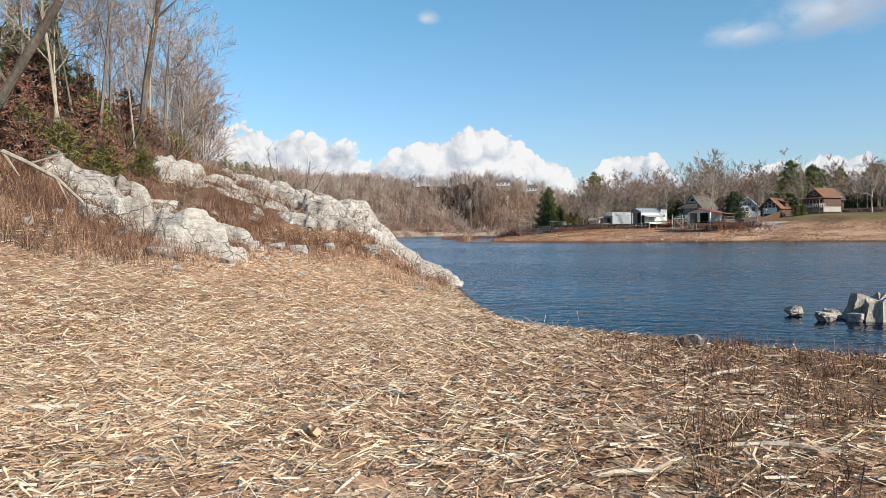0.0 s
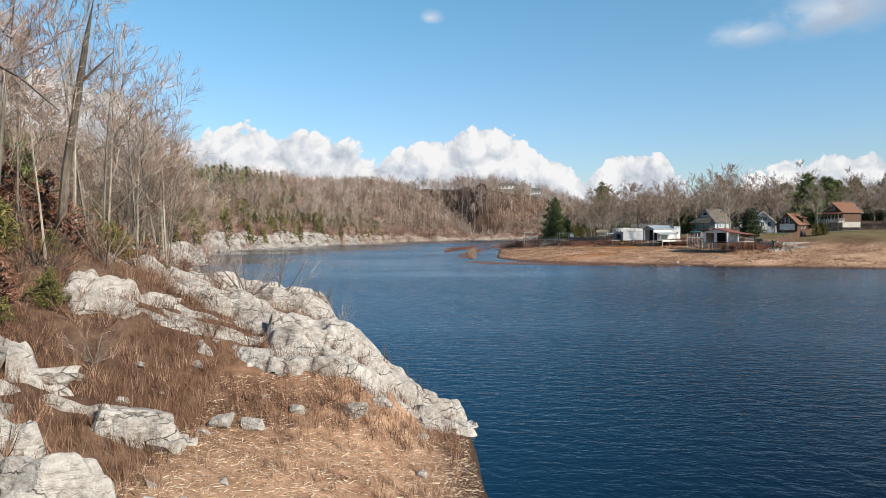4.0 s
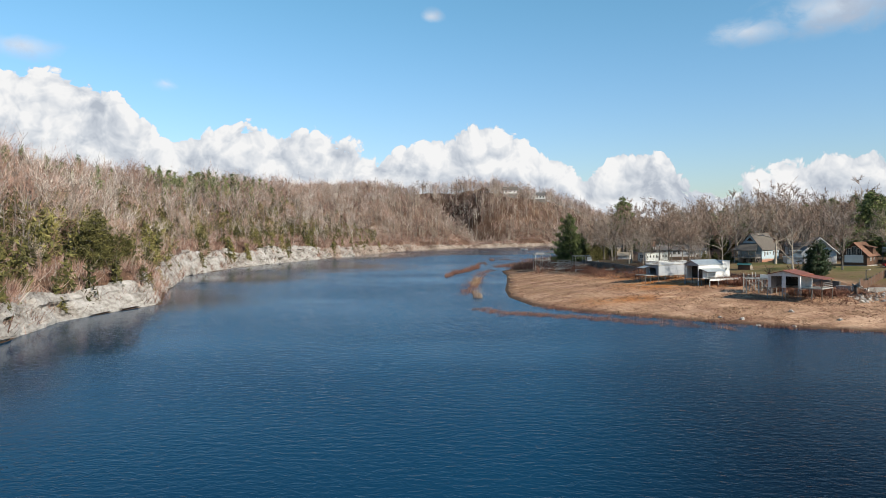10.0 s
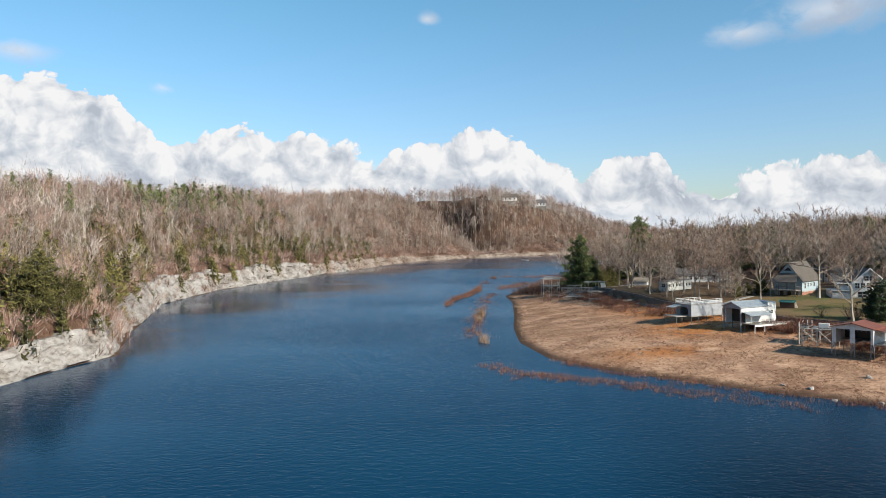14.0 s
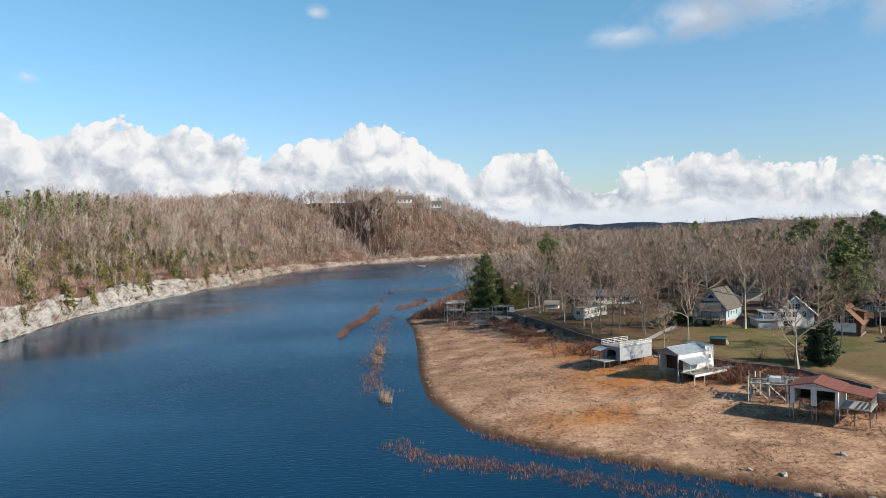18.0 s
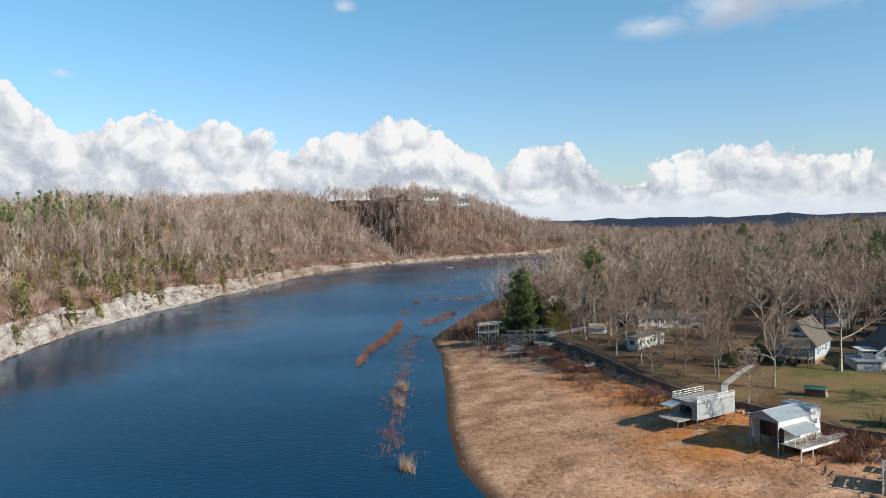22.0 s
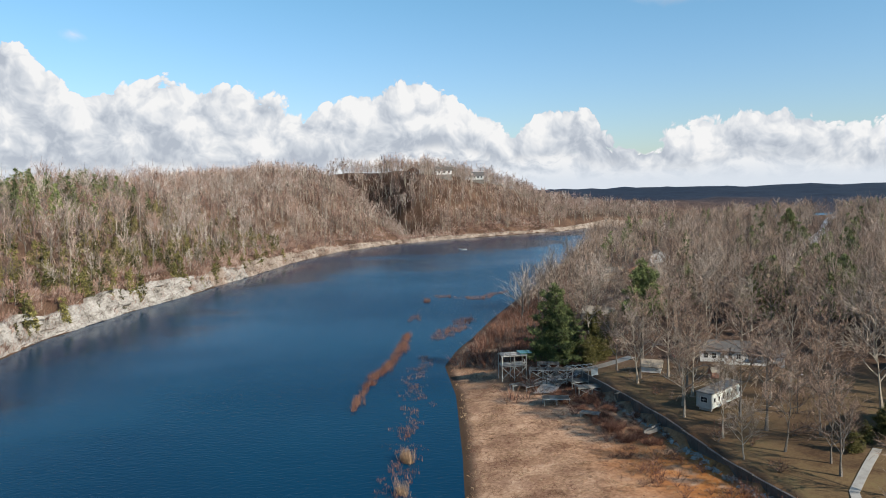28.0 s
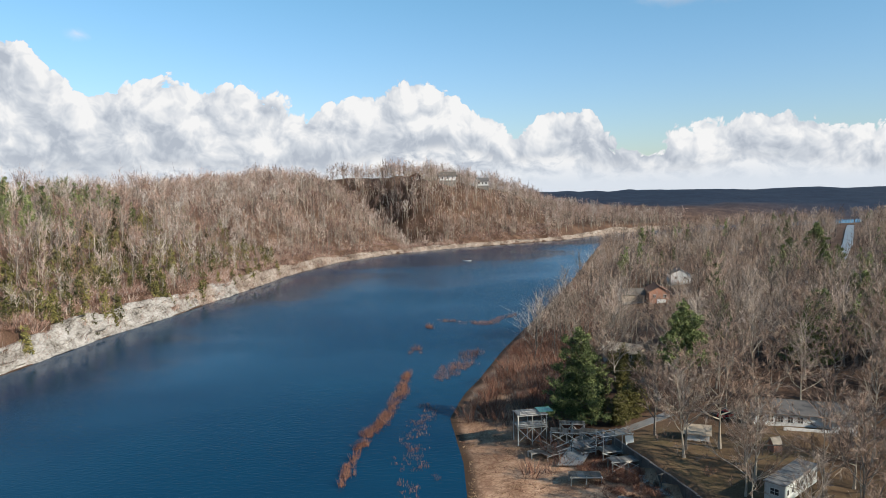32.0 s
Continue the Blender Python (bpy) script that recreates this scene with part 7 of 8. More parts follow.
    # driftwood on the near shore
    for x, y, a, n, w in ((6.3, 14.9, -4, 1.1, 0.07), (4.9, 9.9, 35, 0.9, 0.05), (-2.6, 9.0, 20, 0.7, 0.045), (0.62, 8.6, -60, 0.24, 0.04), (2.9, 8.1, 80, 0.2, 0.025), (-3.2, 10.4, 10, 0.5, 0.03), (6.4, 12.6, -24, 1.0, 0.04)):
        t = thing("driftwood_piece", x, y, a, "bleached split driftwood lying on the debris", "driftwood", "driftwood on the near shore")
        bar("stem", t, SPLINTER, (-n / 2, 0, w), (n / 2, 0.03 * n, w * 1.8), w)
        bar("splinter", t, SPLINTER, (0, 0.01, w * 1.2), (n * 0.42, -0.12 * n, w * 2.6), w * 0.45)
    limb = thing("fallen_branch", -6.2, 19.6, 150, "long grey fallen branch across the rocks", "branch", z=1.9)
    for p, q, w in (((0, 0, 0.1), (2.0, 0.3, 0.7), 0.09), ((2.0, 0.3, 0.7), (4.6, 0.2, 1.6), 0.12), ((4.6, 0.2, 1.6), (7.0, -0.6, 2.6), 0.14), ((2.4, 0.3, 0.8), (3.6, 1.2, 0.9), 0.05)):
        bar("limb", limb, BARK_PALE, p, q, w)


grey_boathouse()
white_boathouse()
red_boathouse()
build_docks()


# ---------------------------------------------------------------- houses
def house(name, x, y, turn, w, d, eave, ridge, wall, roof, label, along="x", z=None, windows=(), chimney=None, group="houses on the point", over=0.3, footing=0.4):
    """A gabled house; windows are (side, u, z, wide, high)."""
    b = thing(name, x, y, turn, label, "house", group, z=z)
    block("footing", b, CONCRETE, 0.03, w - 0.03, 0.03, d - 0.03, -1.2, footing)
    gable_body("wall", b, wall, 0, w, 0, d, footing, eave, ridge, along)
    gable_roof(b, roof, 0, w, 0, d, eave, ridge, along, over)
    for side, u, zz, ww, hh in windows:
        at = {"-y": 0, "+y": d, "-x": 0, "+x": w}[side]
        window(b, side, u, zz, ww, hh, at)
    if chimney:
        block("chimney", b, BRICK_RED, chimney[0] - 0.3, chimney[0] + 0.3, chimney[1] - 0.3, chimney[1] + 0.3, eave, ridge + 0.7)
    return b


def build_houses():
    # pale blue cottage with a two-level porch
    b = house("cottage", 57.8, 191.5, 44, 8.0, 5.2, 3.3, 6.5, BLUE_LAP, SHINGLE, "pale blue cottage with a steep grey shingle roof and porch", z=4.7,
              windows=[("-y", 2.6, 2.3, 0.55, 0.7), ("-y", 3.9, 2.3, 0.5, 0.5), ("-y", 5.4, 2.3, 0.6, 0.9), ("-y", 1.3, 2.2, 0.5, 1.0)], footing=1.2)
    block("brick_base", b, BRICK_RED, 0.02, 8.0, -0.03, 0.03, -0.6, 1.0)
    hull_part("gable_vent", b, DARK_AND_SHADE, [(-0.03, 1.9, 5.0), (-0.03, 3.3, 5.0), (-0.03, 2.6, 5.7), (0.01, 1.9, 5.0), (0.01, 3.3, 5.0), (0.01, 2.6, 5.7)])
    block("porch_deck", b, DECK_WOOD, -2.4, -0.02, 0.2, 5.0, 1.35, 1.5)
    legs(b, OLD_WOOD, [(-2.3, 0.3), (-2.3, 1.8), (-2.3, 3.4), (-2.3, 4.9)], -0.6, 3.1, 0.13)
    railing(b, OLD_WOOD, [(0, 0.25), (-2.3, 0.25), (-2.3, 4.9)], 1.5, 0.65)
    slab("porch_roof", b, SHINGLE, [(-2.8, -0.2, 3.0), (-2.8, 5.4, 3.0), (-0.05, 4.4, 4.5), (-0.05, 0.8, 4.5)], 0.09)
    for v in (1.0, 2.4, 3.8):
        block("porch_door", b, GLASS, -0.03, 0.0, v - 0.35, v + 0.35, -0.3, 1.1)
    # white chalet with a big gable window and a low flat-roofed wing
    b = house("chalet", 64.6, 187.6, -14, 6.2, 6.4, 2.6, 5.4, WHITE_LAP, DARK_SHINGLE, "white chalet with a tall glazed gable and a flat-roofed wing", along="y", z=4.8,
              windows=[("-y", 1.2, 2.4, 0.7, 0.9), ("-y", 2.1, 2.4, 0.7, 0.9), ("-y", 3.1, 2.4, 0.7, 0.9), ("-y", 2.6, 3.7, 0.8, 0.8), ("-y", 3.6, 3.7, 0.8, 0.8), ("-y", 4.6, 2.4, 0.6, 0.9), ("-y", 2.0, 0.8, 1.4, 1.0)], over=0.45)
    for sgn, x1 in ((-1, -0.5), (1, 6.7)):
        bar("barge_board", b, TRIM, (3.1, -0.5, 5.5), (x1, -0.5, 2.15), 0.16)
    block("wing", b, GREY_PANEL, -3.2, -0.02, -1.4, 3.4, 0, 1.5)
    block("wing_roof", b, GREY_ROOF, -3.4, 0.6, -1.7, 3.6, 1.503, 1.62)
    block("upper_porch", b, WHITE_LAP, -1.6, -0.02, 0.4, 3.0, 1.63, 2.4)
    block("upper_roof", b, TRIM, -2.2, 0.3, -0.2, 3.3, 2.75, 2.86)
    legs(b, TRIM, [(-1.9, 0.1), (-1.9, 3.0), (-0.2, -0.1)], 1.62, 2.75, 0.08)
    block("porch_slab", b, CONCRETE, -0.4, 6.0, -1.8, -0.05, -0.3, 0.1)
    # brown chalet
    b = house("chalet", 67.2, 177.2, -42, 4.4, 7.0, 2.4, 4.6, BROWN_LAP, ORANGE_ROOF, "brown wooden chalet with a worn brown shingle roof", along="y", z=4.8,
              windows=[("-y", 1.3, 2.9, 0.7, 1.2), ("-y", 2.2, 3.1, 0.7, 1.5), ("-y", 3.1, 2.9, 0.7, 1.2), ("+x", 2.4, 1.6, 0.6, 0.7), ("+x", 4.6, 1.6, 0.6, 0.7)], over=0.4)
    block("white_gable", b, TRIM, 0.6, 3.8, -0.06, -0.01, 0.9, 2.3)
    block("dormer", b, BROWN_LAP, 3.0, 4.5, 3.4, 5.4, 2.5, 3.7)
    slab("dormer_roof", b, ORANGE_ROOF, [(2.3, 3.2, 4.3), (2.3, 5.6, 4.3), (4.8, 5.6, 3.72), (4.8, 3.2, 3.72)], 0.08)
    # house with a glazed porch
    b = house("house", 82.2, 187.4, -66, 5.2, 5.8, 2.5, 4.7, BROWN_LAP, ORANGE_ROOF, "brown gabled house with a white-railed deck over a dark basement", along="y", z=7.4,
              windows=[("-y", 2.6, 3.3, 0.9, 0.7)], over=0.4, chimney=(1.0, 4.6), footing=0.1)
    # basement coloured near-black for the shade under the deck
    block("basement", b, DARK_AND_SHADE, 0.1, 5.1, 0.1, 5.7, -2.6, -0.01)
    block("porch_deck", b, DECK_WOOD, -0.6, 5.8, -2.1, -0.02, -0.15, 0.0)
    legs(b, OLD_WOOD, [(-0.5, -2.0), (1.6, -2.0), (3.6, -2.0), (5.7, -2.0)], -2.6, 2.05, 0.13)
    railing(b, TRIM, [(-0.55, -0.1), (-0.55, -2.05), (5.75, -2.05), (5.75, -0.1)], 0.0, 0.8, 0.5)
    slab("porch_roof", b, RED_ROOF, [(-0.8, -2.3, 2.05), (6.0, -2.3, 2.05), (6.0, -0.02, 2.5), (-0.8, -0.02, 2.5)], 0.08)
    for i in range(5):
        window(b, "-y", 0.6 + i * 1.0, 1.25, 0.8, 1.1, -0.01, False)
    # large brown house in the trees
    b = house("house", 91.0, 211.0, 0, 12.0, 8.0, 4.2, 7.4, BROWN_LAP, DARK_SHINGLE, "large dark brown house among bare trees", z=6.2,
              windows=[("-y", 2.0, 2.8, 0.9, 1.0), ("-y", 9.5, 2.8, 0.9, 1.0)], over=0.5)
    gable_body("front_gable", b, BROWN_LAP, 4.0, 9.0, -1.6, 0.1, 0.5, 3.9, 6.6, along="y")
    gable_roof(b, DARK_SHINGLE, 4.0, 9.0, -1.6, 3.0, 3.9, 6.6, "y", 0.4)
    block("balcony", b, TRIM, 5.6, 7.6, -2.5, -1.62, 2.4, 2.55)
    railing(b, TRIM, [(5.6, -1.6), (5.6, -2.45), (7.6, -2.45), (7.6, -1.6)], 2.55, 0.7)
    # long white ranch house
    b = house("ranch_house", 45.8, 234.2, -20, 12.0, 5.0, 2.1, 3.3, WHITE_LAP, DARK_SHINGLE, "long low white ranch house with a grey shingle roof", z=4.75,
              windows=[("-y", 0.9 + i * 1.25, 1.25, 0.6, 0.8) for i in range(5)] + [("-y", 9.0, 1.3, 0.5, 0.7)], footing=0.2)
    block("garage", b, WHITE_LAP, 9.6, 12.6, -1.6, 3.6, -0.4, 1.9)
    slab("garage_roof", b, DARK_SHINGLE, [(9.3, -1.9, 1.95), (12.9, -1.9, 1.95), (12.9, 1.2, 2.5), (9.3, 1.2, 2.5)], 0.09)
    # near-black sheet on the wall, painted shade of the garage inside
    block("garage_opening", b, DARK_AND_SHADE, 10.4, 11.6, -1.63, -1.598, -0.3, 0.8)
    block("front_wall", b, WHITE_LAP, 3.6, 9.55, -1.7, -1.6, -0.4, 0.7)
    for u in (11.4, 12.0):
        block("tarpaulin", b, BLUE_TARP, u - 0.55, u - 0.05, 2.3, 3.0, 2.3, 2.8, "folded blue tarpaulin")
    # single-wide home on blocks
    b = thing("mobile_home", 37.4, 209.6, 40, "white single-wide mobile home with a weathered flat roof", "mobile home", "houses on the point", z=4.35)
    block("body", b, ribbed("ribbed_white_panel", (0.66, 0.69, 0.67), 3.0, "x"), 0, 8.7, 0, 2.15, 0.35, 2.35)
    block("roof", b, OLD_WOOD, -0.1, 8.8, -0.12, 2.27, 2.353, 2.46, "stained grey roof")
    for i in range(9):
        block("roof_rib", b, STEEL, i * 1.08, i * 1.08 + 0.06, -0.1, 2.25, 2.463, 2.49)
    for i in range(7):
        window(b, "-y", 0.8 + i * 1.2, 1.45, 0.45, 0.6, 0, False)
    window(b, "-x", 1.07, 1.5, 0.9, 0.7, 0)
    for i in range(5):
        block("pier", b, CONCRETE, 0.3 + i * 2.0, 0.7 + i * 2.0, 0.2, 1.9, -0.5, 0.347)
    b = house("shed", 34.6, 230.2, -22, 3.0, 2.6, 1.4, 2.1, WHITE_LAP, TAN_LAP, "small shed with a pale tan roof under trees", z=4.1, group="sheds", footing=0.15)
    block("shed_door", b, TRIM, 1.1, 1.8, -0.04, -0.01, 0.15, 1.25)
    house("shed", 43.6, 224.2, 10, 1.2, 1.2, 1.2, 1.9, BRICK_RED, TAN_LAP, "narrow red-brown garden shed", z=4.5, group="sheds", over=0.1, footing=0.1)
    b = house("shed", 47.8, 176.9, -32, 2.2, 1.3, 1.05, 1.25, BROWN_LAP, GREEN_ROOF, "small brown wood store with a green roof", z=4.3, group="sheds", over=0.15, footing=0.1)
    for i in range(6):
        bar("leaning_board", b, TAN_LAP, (2.3 + 0.06 * i, 0.1 + 0.2 * i, 0), (2.25, 0.1 + 0.2 * i, 1.1), 0.08)
    house("house", 36.6, 281.0, -38, 7.5, 5.0, 2.2, 3.4, TAN_LAP, TAN_LAP, "small tan house with a pale roof in trees", z=3.0, windows=[("-y", 1.2, 1.4, 0.7, 0.7), ("-y", 5.6, 1.4, 0.9, 0.8)])
    b = house("house", 67.0, 345.0, -8, 6.0, 9.0, 3.8, 5.4, BRICK_RED, ORANGE_ROOF, "pink brick house with an orange-brown roof", along="y", z=3.4, windows=[("-y", 1.5, 2.6, 0.8, 0.9), ("-y", 4.5, 2.6, 0.8, 0.9)])
    block("garage_door", b, TRIM, 2.2, 4.8, -0.05, -0.01, 0.2, 1.7)
    house("house", 60.0, 350.0, -8, 7.0, 7.0, 2.6, 4.0, TAN_LAP, SHINGLE, "grey-roofed house among bare trees", z=3.2)
    house("house", 85.0, 378.0, -10, 7.0, 7.0, 3.2, 4.8, WHITE_LAP, SHINGLE, "pale house with a grey gabled roof in the wood", along="y", z=5.0, windows=[("-y", 2.0, 2.0, 0.8, 0.8), ("-y", 5.0, 2.0, 0.8, 0.8)])
    house("house", 75.0, 222.0, -30, 6.0, 4.0, 2.4, 3.4, WHITE_LAP, DARK_SHINGLE, "white house half hidden by trees", z=5.4, windows=[("-y", 1.5, 1.5, 0.7, 0.7)])
    for k, (x, y, z, w) in enumerate(HILL_HOUSES):
        lab = ("dark-roofed house on the far ridge", "brown house on the far ridge", "large white house on the far ridge", "small white house on the far ridge")[k]
        b = house("house", x - w / 2, y, 0, w, 8, 3.6, 6.2, (TAN_LAP, BROWN_LAP, WHITE_LAP, WHITE_LAP)[k], (DARK_SHINGLE, SHINGLE, SHINGLE, DARK_SHINGLE)[k], lab, along="xyxx"[k], z=z,
                  windows=[("-y", w * q, 2.2, 1.2, 1.4) for q in (0.2, 0.5, 0.8)], group="houses on the far ridge", over=0.6)
        block("terrace", b, OLD_WOOD, 0, w, -2.5, -0.05, -0.2, 0.1)
        block("basement", b, OLD_WOOD, 0.1, w - 0.1, -2.4, 7.9, -4.0, -0.21)


def car(x, y, turn, mat, label, pickup=False):
    b = thing("car", x, y, turn, label, "car", "parked cars")
    pts = [(-1.55, 0.25), (1.55, 0.25), (1.55, 0.52), (1.4, 0.62), (-1.5, 0.66), (-1.55, 0.5)]
    hull_part("body", b, mat, [(u, v, z) for v in (-0.6, 0.6) for u, z in pts])
    cab = [(-0.2, 0.66), (0.75, 0.62), (0.4, 1.05), (-0.1, 1.05)] if pickup else [(-1.2, 0.66), (0.75, 0.62), (0.3, 1.02), (-0.8, 1.02)]
    hull_part("cabin", b, GLASS, [(u, v * (0.55 if z < 0.9 else 0.47), z) for v in (-1, 1) for u, z in cab])
    hull_part("roof", b, mat, [(u, v * 0.47, z) for v in (-1, 1) for u in (cab[2][0], cab[3][0]) for z in (1.03, 1.08)])
    for u in (-0.95, 0.98):
        for v in (-0.55, 0.55):
            bm = bmesh.new()
            bmesh.ops.create_cone(bm, cap_ends=True, segments=16, radius1=0.24, radius2=0.24, depth=0.16, matrix=Matrix.Translation((u, v, 0.24)) @ Matrix.Rotation(radians(90), 4, "X"))
            wheel = part("wheel", bm, RUBBER, b)
            bm = bmesh.new()
            bmesh.ops.create_cone(bm, cap_ends=True, segments=12, radius1=0.13, radius2=0.13, depth=0.18, matrix=Matrix.Translation((u, v, 0.24)) @ Matrix.Rotation(radians(90), 4, "X"))
            part("rim", bm, STEEL, wheel)
    for v in (-0.42, 0.42):
        block("headlight", b, TRIM, 1.53, 1.57, v - 0.1, v + 0.1, 0.4, 0.5)


def ribbon(name, line, wide, mat, label, lift=0.05, category="path"):
    """A strip laid over the ground."""
    line = np.array(line, float)
    pts = [line[0]]
    for a, b in zip(line[:-1], line[1:]):
        n = max(1, int(np.hypot(*(b - a)) / 1.0))
        pts += [a + (b - a) * i / n for i in range(1, n + 1)]
    pts = np.array(pts)
    t = np.gradient(pts, axis=0)
    t /= np.linalg.norm(t, axis=1, keepdims=True)
    side = np.stack([-t[:, 1], t[:, 0]], 1) * wide / 2
    rows = [pts - side, pts - side * 0.33, pts + side * 0.33, pts + side]
    z = np.max([ground_z(r[:, 0], r[:, 1]) for r in rows], 0) + lift
    verts = np.concatenate([np.column_stack([r, z]) for r in rows] + [np.column_stack([r, z - 0.4]) for r in (rows[0], rows[3])])
    n = len(pts)
    f = []
    for a, b in ((0, 1), (1, 2), (2, 3), (4, 0), (3, 5)):
        i = np.arange(n - 1)
        f.append(np.stack([a * n + i, b * n + i, b * n + i + 1, a * n + i + 1], 1))
    return tagged(new(name, mesh_from(name, verts, np.concatenate(f), [mat])), label, category, kind="structure")


def build_yard():
    # sea wall of panels, with rip-rap at its foot
    wall = tagged(new("sea_wall"), "dark stained concrete sea wall below the yards", "sea wall", kind="structure")
    rng = np.random.default_rng(4)
    stones = []
    line = WALL[:9]
    for a, b in zip(line[:-1], line[1:]):
        run = np.hypot(*(b - a))
        n = max(1, int(run / 1.9))
        ang = math.degrees(math.atan2(b[1] - a[1], b[0] - a[0]))
        for i in range(n):
            p = a + (b - a) * i / n
            bm = bmesh.new()
            box(bm, 0.02, run / n - 0.02, -0.16, 0.14, 2.3, 4.18 + 0.04 * math.sin(i * 2.1), 0.02)
            ob = part("wall_panel", bm, DARK_WALL, wall)
            ob.matrix_basis = pose(p[0], p[1], 0, 0, 0, ang)
        out = np.array([(b - a)[1], -(b - a)[0]]) / run
        m = int(run * 9)
        q = a + (b - a) * rng.uniform(0, 1, m)[:, None] + out * rng.uniform(0.2, 1.5, m)[:, None]
        stones.append(q)
    stones = np.concatenate(stones)
    e = land(stones[:, 0], stones[:, 1])[7]
    flip = e > -0.1
    stones = stones[~flip]
    extra = np.stack([rng.uniform(52, 62, 330), rng.uniform(139, 147, 330)], 1)
    stones = np.concatenate([stones, extra[land(extra[:, 0], extra[:, 1])[7] < 1.0]])
    hulls = []
    for k in range(6):
        bm = bmesh.new()
        for _ in range(11):
            bm.verts.new(rng.normal(0, 1, 3) * (0.2, 0.17, 0.13))
        bmesh.ops.convex_hull(bm, input=bm.verts)
        bmesh.ops.delete(bm, geom=[q for q in bm.verts if not q.link_faces], context="VERTS")
        bmesh.ops.recalc_face_normals(bm, faces=bm.faces)
        bm.verts.index_update()
        v = np.array([q.co for q in bm.verts])
        f = np.array([[q.index for q in p.verts] for p in bm.faces])
        bm.free()
        hulls.append((v, f, np.zeros(len(f), int)))
    spots = np.column_stack([stones, ground_z(stones[:, 0], stones[:, 1]) + 0.05, rng.uniform(0.4, 1.1, len(stones)), rng.integers(0, 6, len(stones))])
    wood("rip_rap", spots[:1100], hulls, [LIMESTONE], "grey broken rip-rap stones at the foot of the sea wall", rng, "stones")
    ribbon("walkway", [(38.7, 179.6), (41, 184.6), (45.9, 190.1), (49.5, 194)], 0.9, CONCRETE, "pale concrete walkway down the lawn", 0.06)
    ribbon("boat_ramp", [(24.5, 234.2), (27.6, 236.6), (31.5, 239.6), (37, 243.4)], 1.7, ROAD_GREY, "worn grey concrete boat ramp", 0.08)
    ribbon("driveway", [(72, 172), (80, 169.5), (96, 168)], 3.6, ROAD_GREY, "grey asphalt driveway", 0.06, "driveway")
    ribbon("road", ROAD, 4.5, ROAD_GREY, "grey country road through the wood", 0.12, "road")
    fence = thing("fence", 53.6, 144.2, 42.8, "brown board fence along the yard", "fence", z=4.0)
    for i in range(16):
        x, y = 53.6 + i * 0.78, 144.2 + i * 0.72
        zz = float(ground_z(x, y)[0]) - 4.0
        block("fence_panel", fence, BROWN_LAP, i * 1.06, i * 1.06 + 1.02, -0.03, 0.03, zz + 0.05, zz + 1.25)
        bar("fence_post", fence, OLD_WOOD, (i * 1.06 - 0.02, 0, zz - 0.3), (i * 1.06 - 0.02, 0, zz + 1.3), 0.08)
    low = thing("block_wall", 54.6, 144.0, -6, "low grey concrete block wall at the beach edge", "wall", z=2.7)
    for i in range(7):
        for j in range(2):
            block("concrete_block", low, CONCRETE, i * 0.95 + 0.4 * (j % 2), i * 0.95 + 0.93 + 0.4 * (j % 2), -0.25, 0.25, j * 0.42, j * 0.42 + 0.41)
    low = thing("block_wall", 52.4, 147.6, -58, "low grey concrete block wall at the beach edge", "wall", z=2.8)
    for i in range(3):
        for j in range(2):
            block("concrete_block", low, CONCRETE, i * 0.8, i * 0.8 + 0.77, -0.25, 0.25, j * 0.42, j * 0.42 + 0.41)
    car(43.9, 238.6, 30, RED_PAINT, "red car parked beside the ranch house")
    car(72.4, 169.2, -8, RED_PAINT, "red pickup truck parked on the drive", True)
    for x, y, h in ((71.0, 246.0, 5.5), (56.4, 147.2, 2.6), (47.5, 207.0, 5.0)):
        t = thing("lamp_post", x, y, 20, "grey pole with a small lamp", "lamp post", "poles in the yards")
        bar("pole", t, OLD_WOOD, (0, 0, -0.3), (0, 0, h), 0.12)
        bar("arm", t, STEEL, (0, 0, h - 0.1), (0.6, 0, h), 0.05)
        block("lamp", t, TRIM, 0.5, 0.8, -0.1, 0.1, h - 0.08, h + 0.02)
    boat = thing("motor_boat", 24.0, 515.0, 175, "small white motor boat on the lake", "boat", z=0.0)
    hull_part("hull", boat, TRIM, [(-2.4, -0.8, 0.5), (-2.4, 0.8, 0.5), (2.6, 0, 0.7), (-2.2, -0.6, -0.2), (-2.2, 0.6, -0.2), (1.8, 0, -0.2), (1.2, -0.75, 0.6), (1.2, 0.75, 0.6)])
    block("console", boat, DARK_AND_SHADE, -0.6, 0.2, -0.4, 0.4, 0.5, 1.0)
    dish = thing("satellite_dish", 27.6, 219.4, 200, "white satellite dish on a post", "satellite dish", z=2.6)
    bar("post", dish, OLD_WOOD, (0, 0, -0.4), (0, 0, 1.6), 0.1)
    bm = bmesh.new()
    bmesh.ops.create_cone(bm, cap_ends=True, segments=16, radius1=0.1, radius2=0.45, depth=0.18, matrix=Matrix.Translation((0, 0, 1.7)) @ Matrix.Rotation(radians(30), 4, "X"))
    part("dish", bm, TRIM, dish)


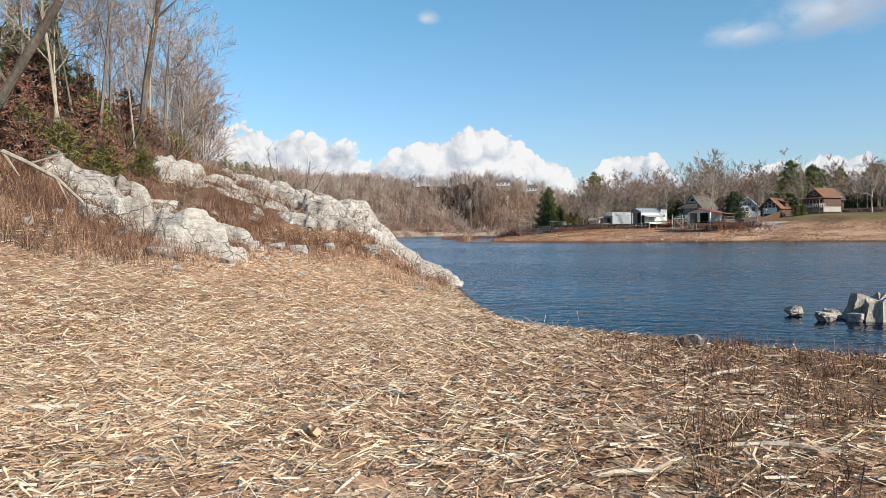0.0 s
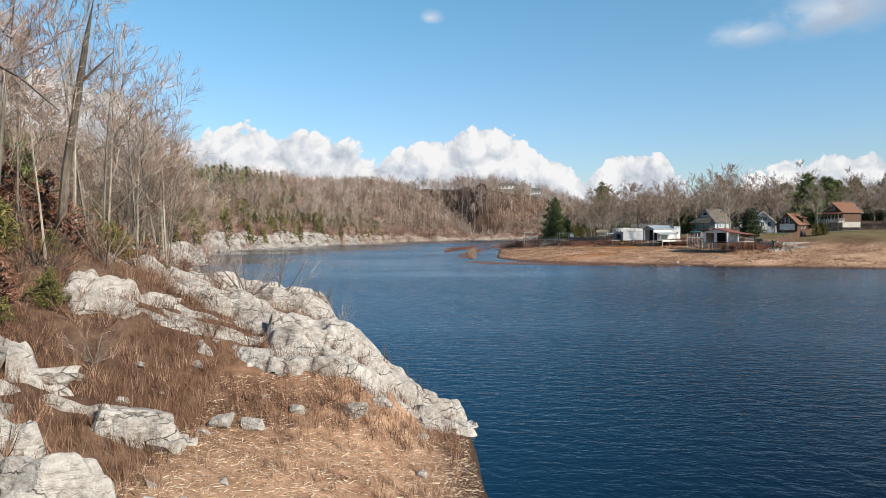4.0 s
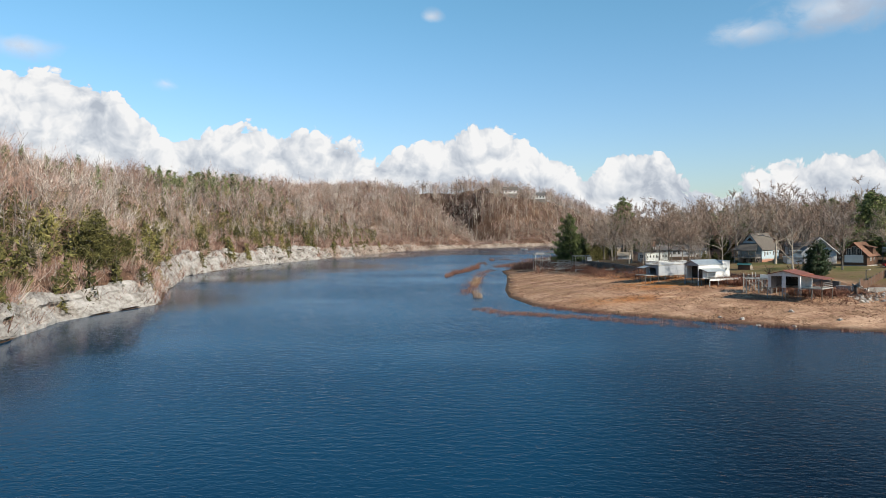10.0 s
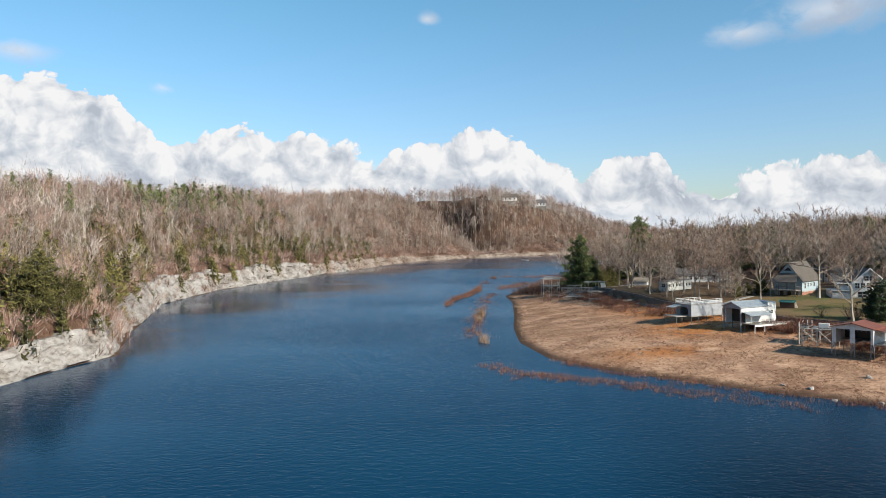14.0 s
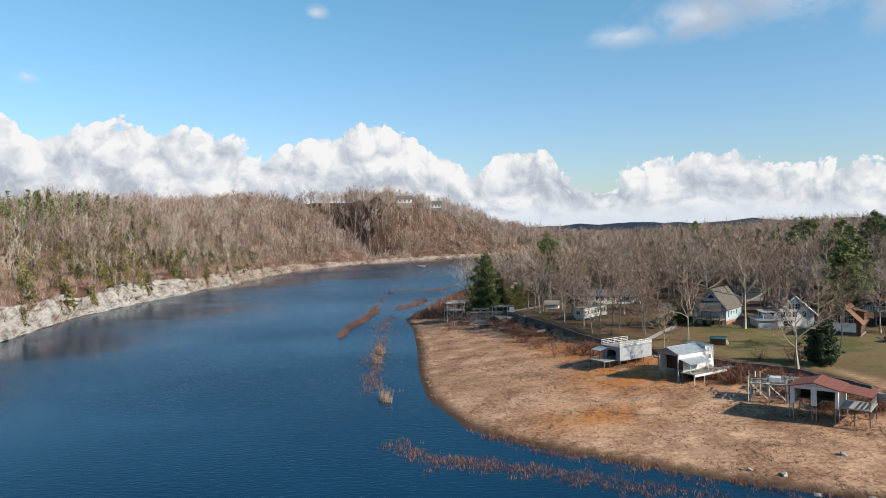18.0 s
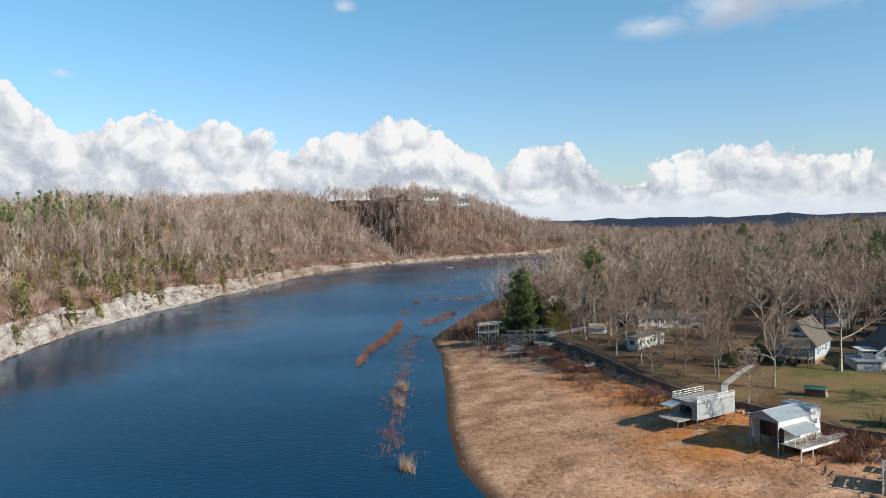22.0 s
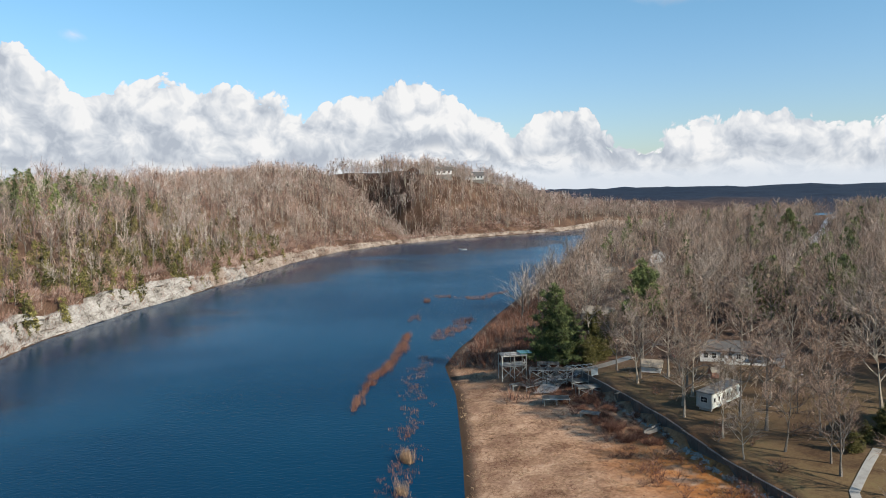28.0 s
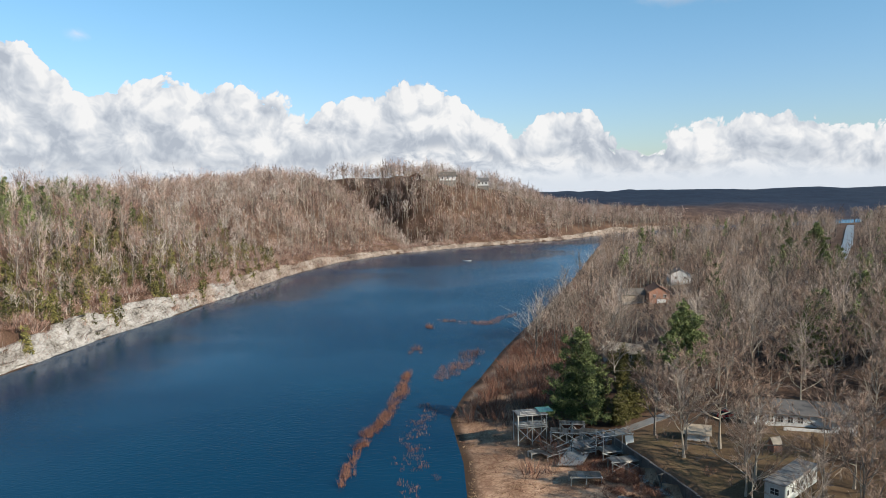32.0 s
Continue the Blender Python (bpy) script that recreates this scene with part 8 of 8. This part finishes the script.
def build_yard_trees():
    rng = np.random.default_rng(77)
    kinds, used = [], set()
    for k in range(7):
        data = bare_tree(rng, rng.uniform(8.5, 11), rng.uniform(0.12, 0.18), rng.uniform(3.8, 5.2), 15, 8, 12, start=rng.uniform(0.16, 0.3), lean=rng.uniform(0, 0.1), twig_wide=0.04, fork=1.0)
        kinds.append(tree_thing("yard_tree", data, [BARK_PALE if k % 3 else BARK, (TWIG_PLUM, TWIG_ASH, TWIG_PLUM)[k % 3]], "large leafless tree with pale bark in the yards" if k % 3 else "large leafless grey-barked tree in the yards", group="bare trees in the yards"))
    spots = [(41.8, 188.1, 0.72), (39.9, 175.6, 0.6), (46.3, 181.5, 0.8), (39.7, 195.1, 0.75), (34.5, 194, 0.5), (58.9, 187.2, 1.15), (42.6, 191.2, 0.7), (41, 202, 1.0), (34.8, 213, 0.9), (50.6, 158.6, 0.95),
             (40.2, 207.3, 1.0), (32.2, 224.4, 0.9), (33.4, 208.6, 0.7), (33.3, 226.8, 1.1), (44.6, 240.5, 1.0), (54.9, 238.5, 1.0), (71.7, 248, 1.1), (50.9, 204.1, 0.95), (73.6, 231, 1.1), (37.7, 226.6, 1.0),
             (49.7, 237.2, 1.0), (38.5, 221, 0.95), (47, 213, 0.95), (53, 219, 1.0), (46, 199, 0.9), (58, 206, 1.1), (64, 212, 1.1), (61, 240, 1.05), (66, 236, 1.0), (36, 246, 0.95), (41, 250, 1.1),
             (48, 252, 1.1), (56, 256, 1.1), (64, 254, 1.1), (72, 204, 1.15), (79, 212, 1.1), (76, 196, 1.0), (84, 203, 1.15), (70, 222, 1.05), (34, 262, 1.0), (43, 262, 1.05), (80, 238, 1.1), (30, 258, 0.9),
             (74, 190, 0.9), (90, 192, 1.0), (63, 168, 0.8), (76.5, 178, 0.85), (89, 170, 0.9), (97, 200, 1.1), (31.5, 233.5, 0.85), (35, 200.5, 0.8), (37.5, 216.5, 0.85)]
    for i, (x, y, sc) in enumerate(spots):
        k = i % 7
        plant(kinds[k], x, y, sc * 1.25, rng.uniform(0, 360), first=k not in used)
        used.add(k)
    tall = tree_thing("pine_tree", evergreen(rng, 12.5, 5.0, 760, 13, 1.0, 0.04, power=0.62, fat=1.15), [BARK, NEEDLE], "tall full green pine behind the docks", "pine tree", "pines on the point")
    for i, (x, y, sc) in enumerate(((28.2, 257.5, 0.72), (51.4, 276, 0.8), (127.8, 351.9, 1.0), (151.7, 405.8, 1.3), (96.8, 290, 1.0), (87, 267, 1.0), (108, 324, 1.05), (122, 318, 1.1), (101, 301, 0.9), (114, 303, 1.0), (133, 390, 1.0), (93, 281, 0.85), (81, 193.5, 1.15), (91, 203, 1.1), (69, 262, 1.0), (75, 268, 1.05), (82, 256, 1.0), (62, 284, 0.9), (95, 240, 1.1), (100, 225, 1.1), (87, 262, 1.0), (78, 276, 0.9), (104, 246, 1.2), (112, 252, 1.3), (118, 244, 1.2), (109, 236, 1.1), (124, 256, 1.3), (131, 248, 1.25), (116, 262, 1.2), (138, 262, 1.3), (100, 256, 1.1), (127, 236, 1.2), (92, 250, 1.0), (141, 240, 1.3))):
        plant(tall, x, y, sc, i * 67, first=i == 0)
    plant(tree_thing("pine_tree", evergreen(rng, 15.2, 5.4, 1300, 16, 0.72, 0.04, power=0.5, fat=1.15), [BARK, NEEDLE], "tall broad green pine behind the docks", "pine tree", "pines on the point"), 23.4, 244.5, 1, 0, True)
    plant(tree_thing("pine_tree", evergreen(rng, 17.8, 4.3, 900, 16, 0.72, 0.44, power=0.5, fat=1.15), [BARK, NEEDLE], "tall pine with a bare lower trunk by the ranch house", "pine tree", "pines on the point"), 38.0, 240.5, 1, 0, True)
    low = tree_thing("cedar_tree", evergreen(rng, 5.2, 2.2, 420, 14, 0.5, 0.03, power=0.5), [BARK, CEDAR], "rounded dark cedar by the boat ramp", "cedar tree", "cedars on the point")
    for i, (x, y, sc) in enumerate(((28.7, 241.5, 1.0), (26.5, 247, 1.0), (30.8, 244, 1.1), (24.4, 245, 0.9), (33, 246.5, 1.0), (27.5, 250, 1.2), (22, 248, 0.8), (34, 258, 1.0), (39, 275, 0.9), (46.5, 193.5, 0.55), (49.5, 196, 0.5), (36, 272, 0.8), (40, 268, 0.9), (45, 272, 0.8), (52, 196.5, 0.8), (-66, 152, 1.9), (-69, 157, 1.6), (-64.5, 158, 1.3), (63.6, 150, 0.5), (65.2, 150.4, 0.5))):
        plant(low, x, y, sc, i * 50, first=i == 0)
    leafy = tree_thing("magnolia_tree", evergreen(rng, 6.4, 2.9, 900, 10, 0.42, 0.04, power=0.42, fat=2.0), [BARK, DARKLEAF], "dense dark evergreen magnolia on the lawn", "magnolia tree")
    plant(leafy, 55.2, 160.3, 1.0, 0, True)
    x, y = scatter(rng, 700, 26, 110, 150, 268, lambda x, y: (lambda L: (L[7] > 1.5) & ((y > 190) | (L[7] > 24)) & (waves(x, y, 11, 4) > 0.25))(land(x, y)))
    low_brush = [shrub(rng, rng.uniform(0.8, 1.6), 7, 55, 0.03) for _ in range(4)]
    wood("yard_brush", np.stack([x, y, ground_z(x, y), rng.uniform(0.5, 1.2, len(x)), rng.integers(0, 4, len(x))], 1), low_brush, [BARK, TWIG_RED], "low brown leafless brush between the yards", rng, "brush")
    round_bush = tree_thing("bush", shrub(rng, 1.6, 16, 260, 0.03), [BARK, RUST], "rounded leafless brown bush by the sea wall", "bush", "bushes in the yards")
    for i, (x, y, sc) in enumerate(((53.4, 163, 1.5), (57.5, 164, 1.3), (51.6, 161.5, 1.2), (60, 170, 1.2), (49, 164.5, 1.0), (36.5, 190, 0.9), (34.5, 201, 1.0), (37, 197.5, 0.8), (62.5, 173, 1.1), (43, 199.5, 0.9), (33, 218.5, 0.8))):
        plant(round_bush, x, y, sc, i * 40, first=i == 0)


build_houses()
build_yard()
build_yard_trees()

# ---------------------------------------------------------------- true size
# the plan above is drawn in units of UNIT metres
for me in bpy.data.meshes:
    me.transform(Matrix.Scale(UNIT, 4))
for ob in scene.objects:
    if ob.type in {"MESH", "EMPTY"}:
        ob.location = ob.location * UNIT
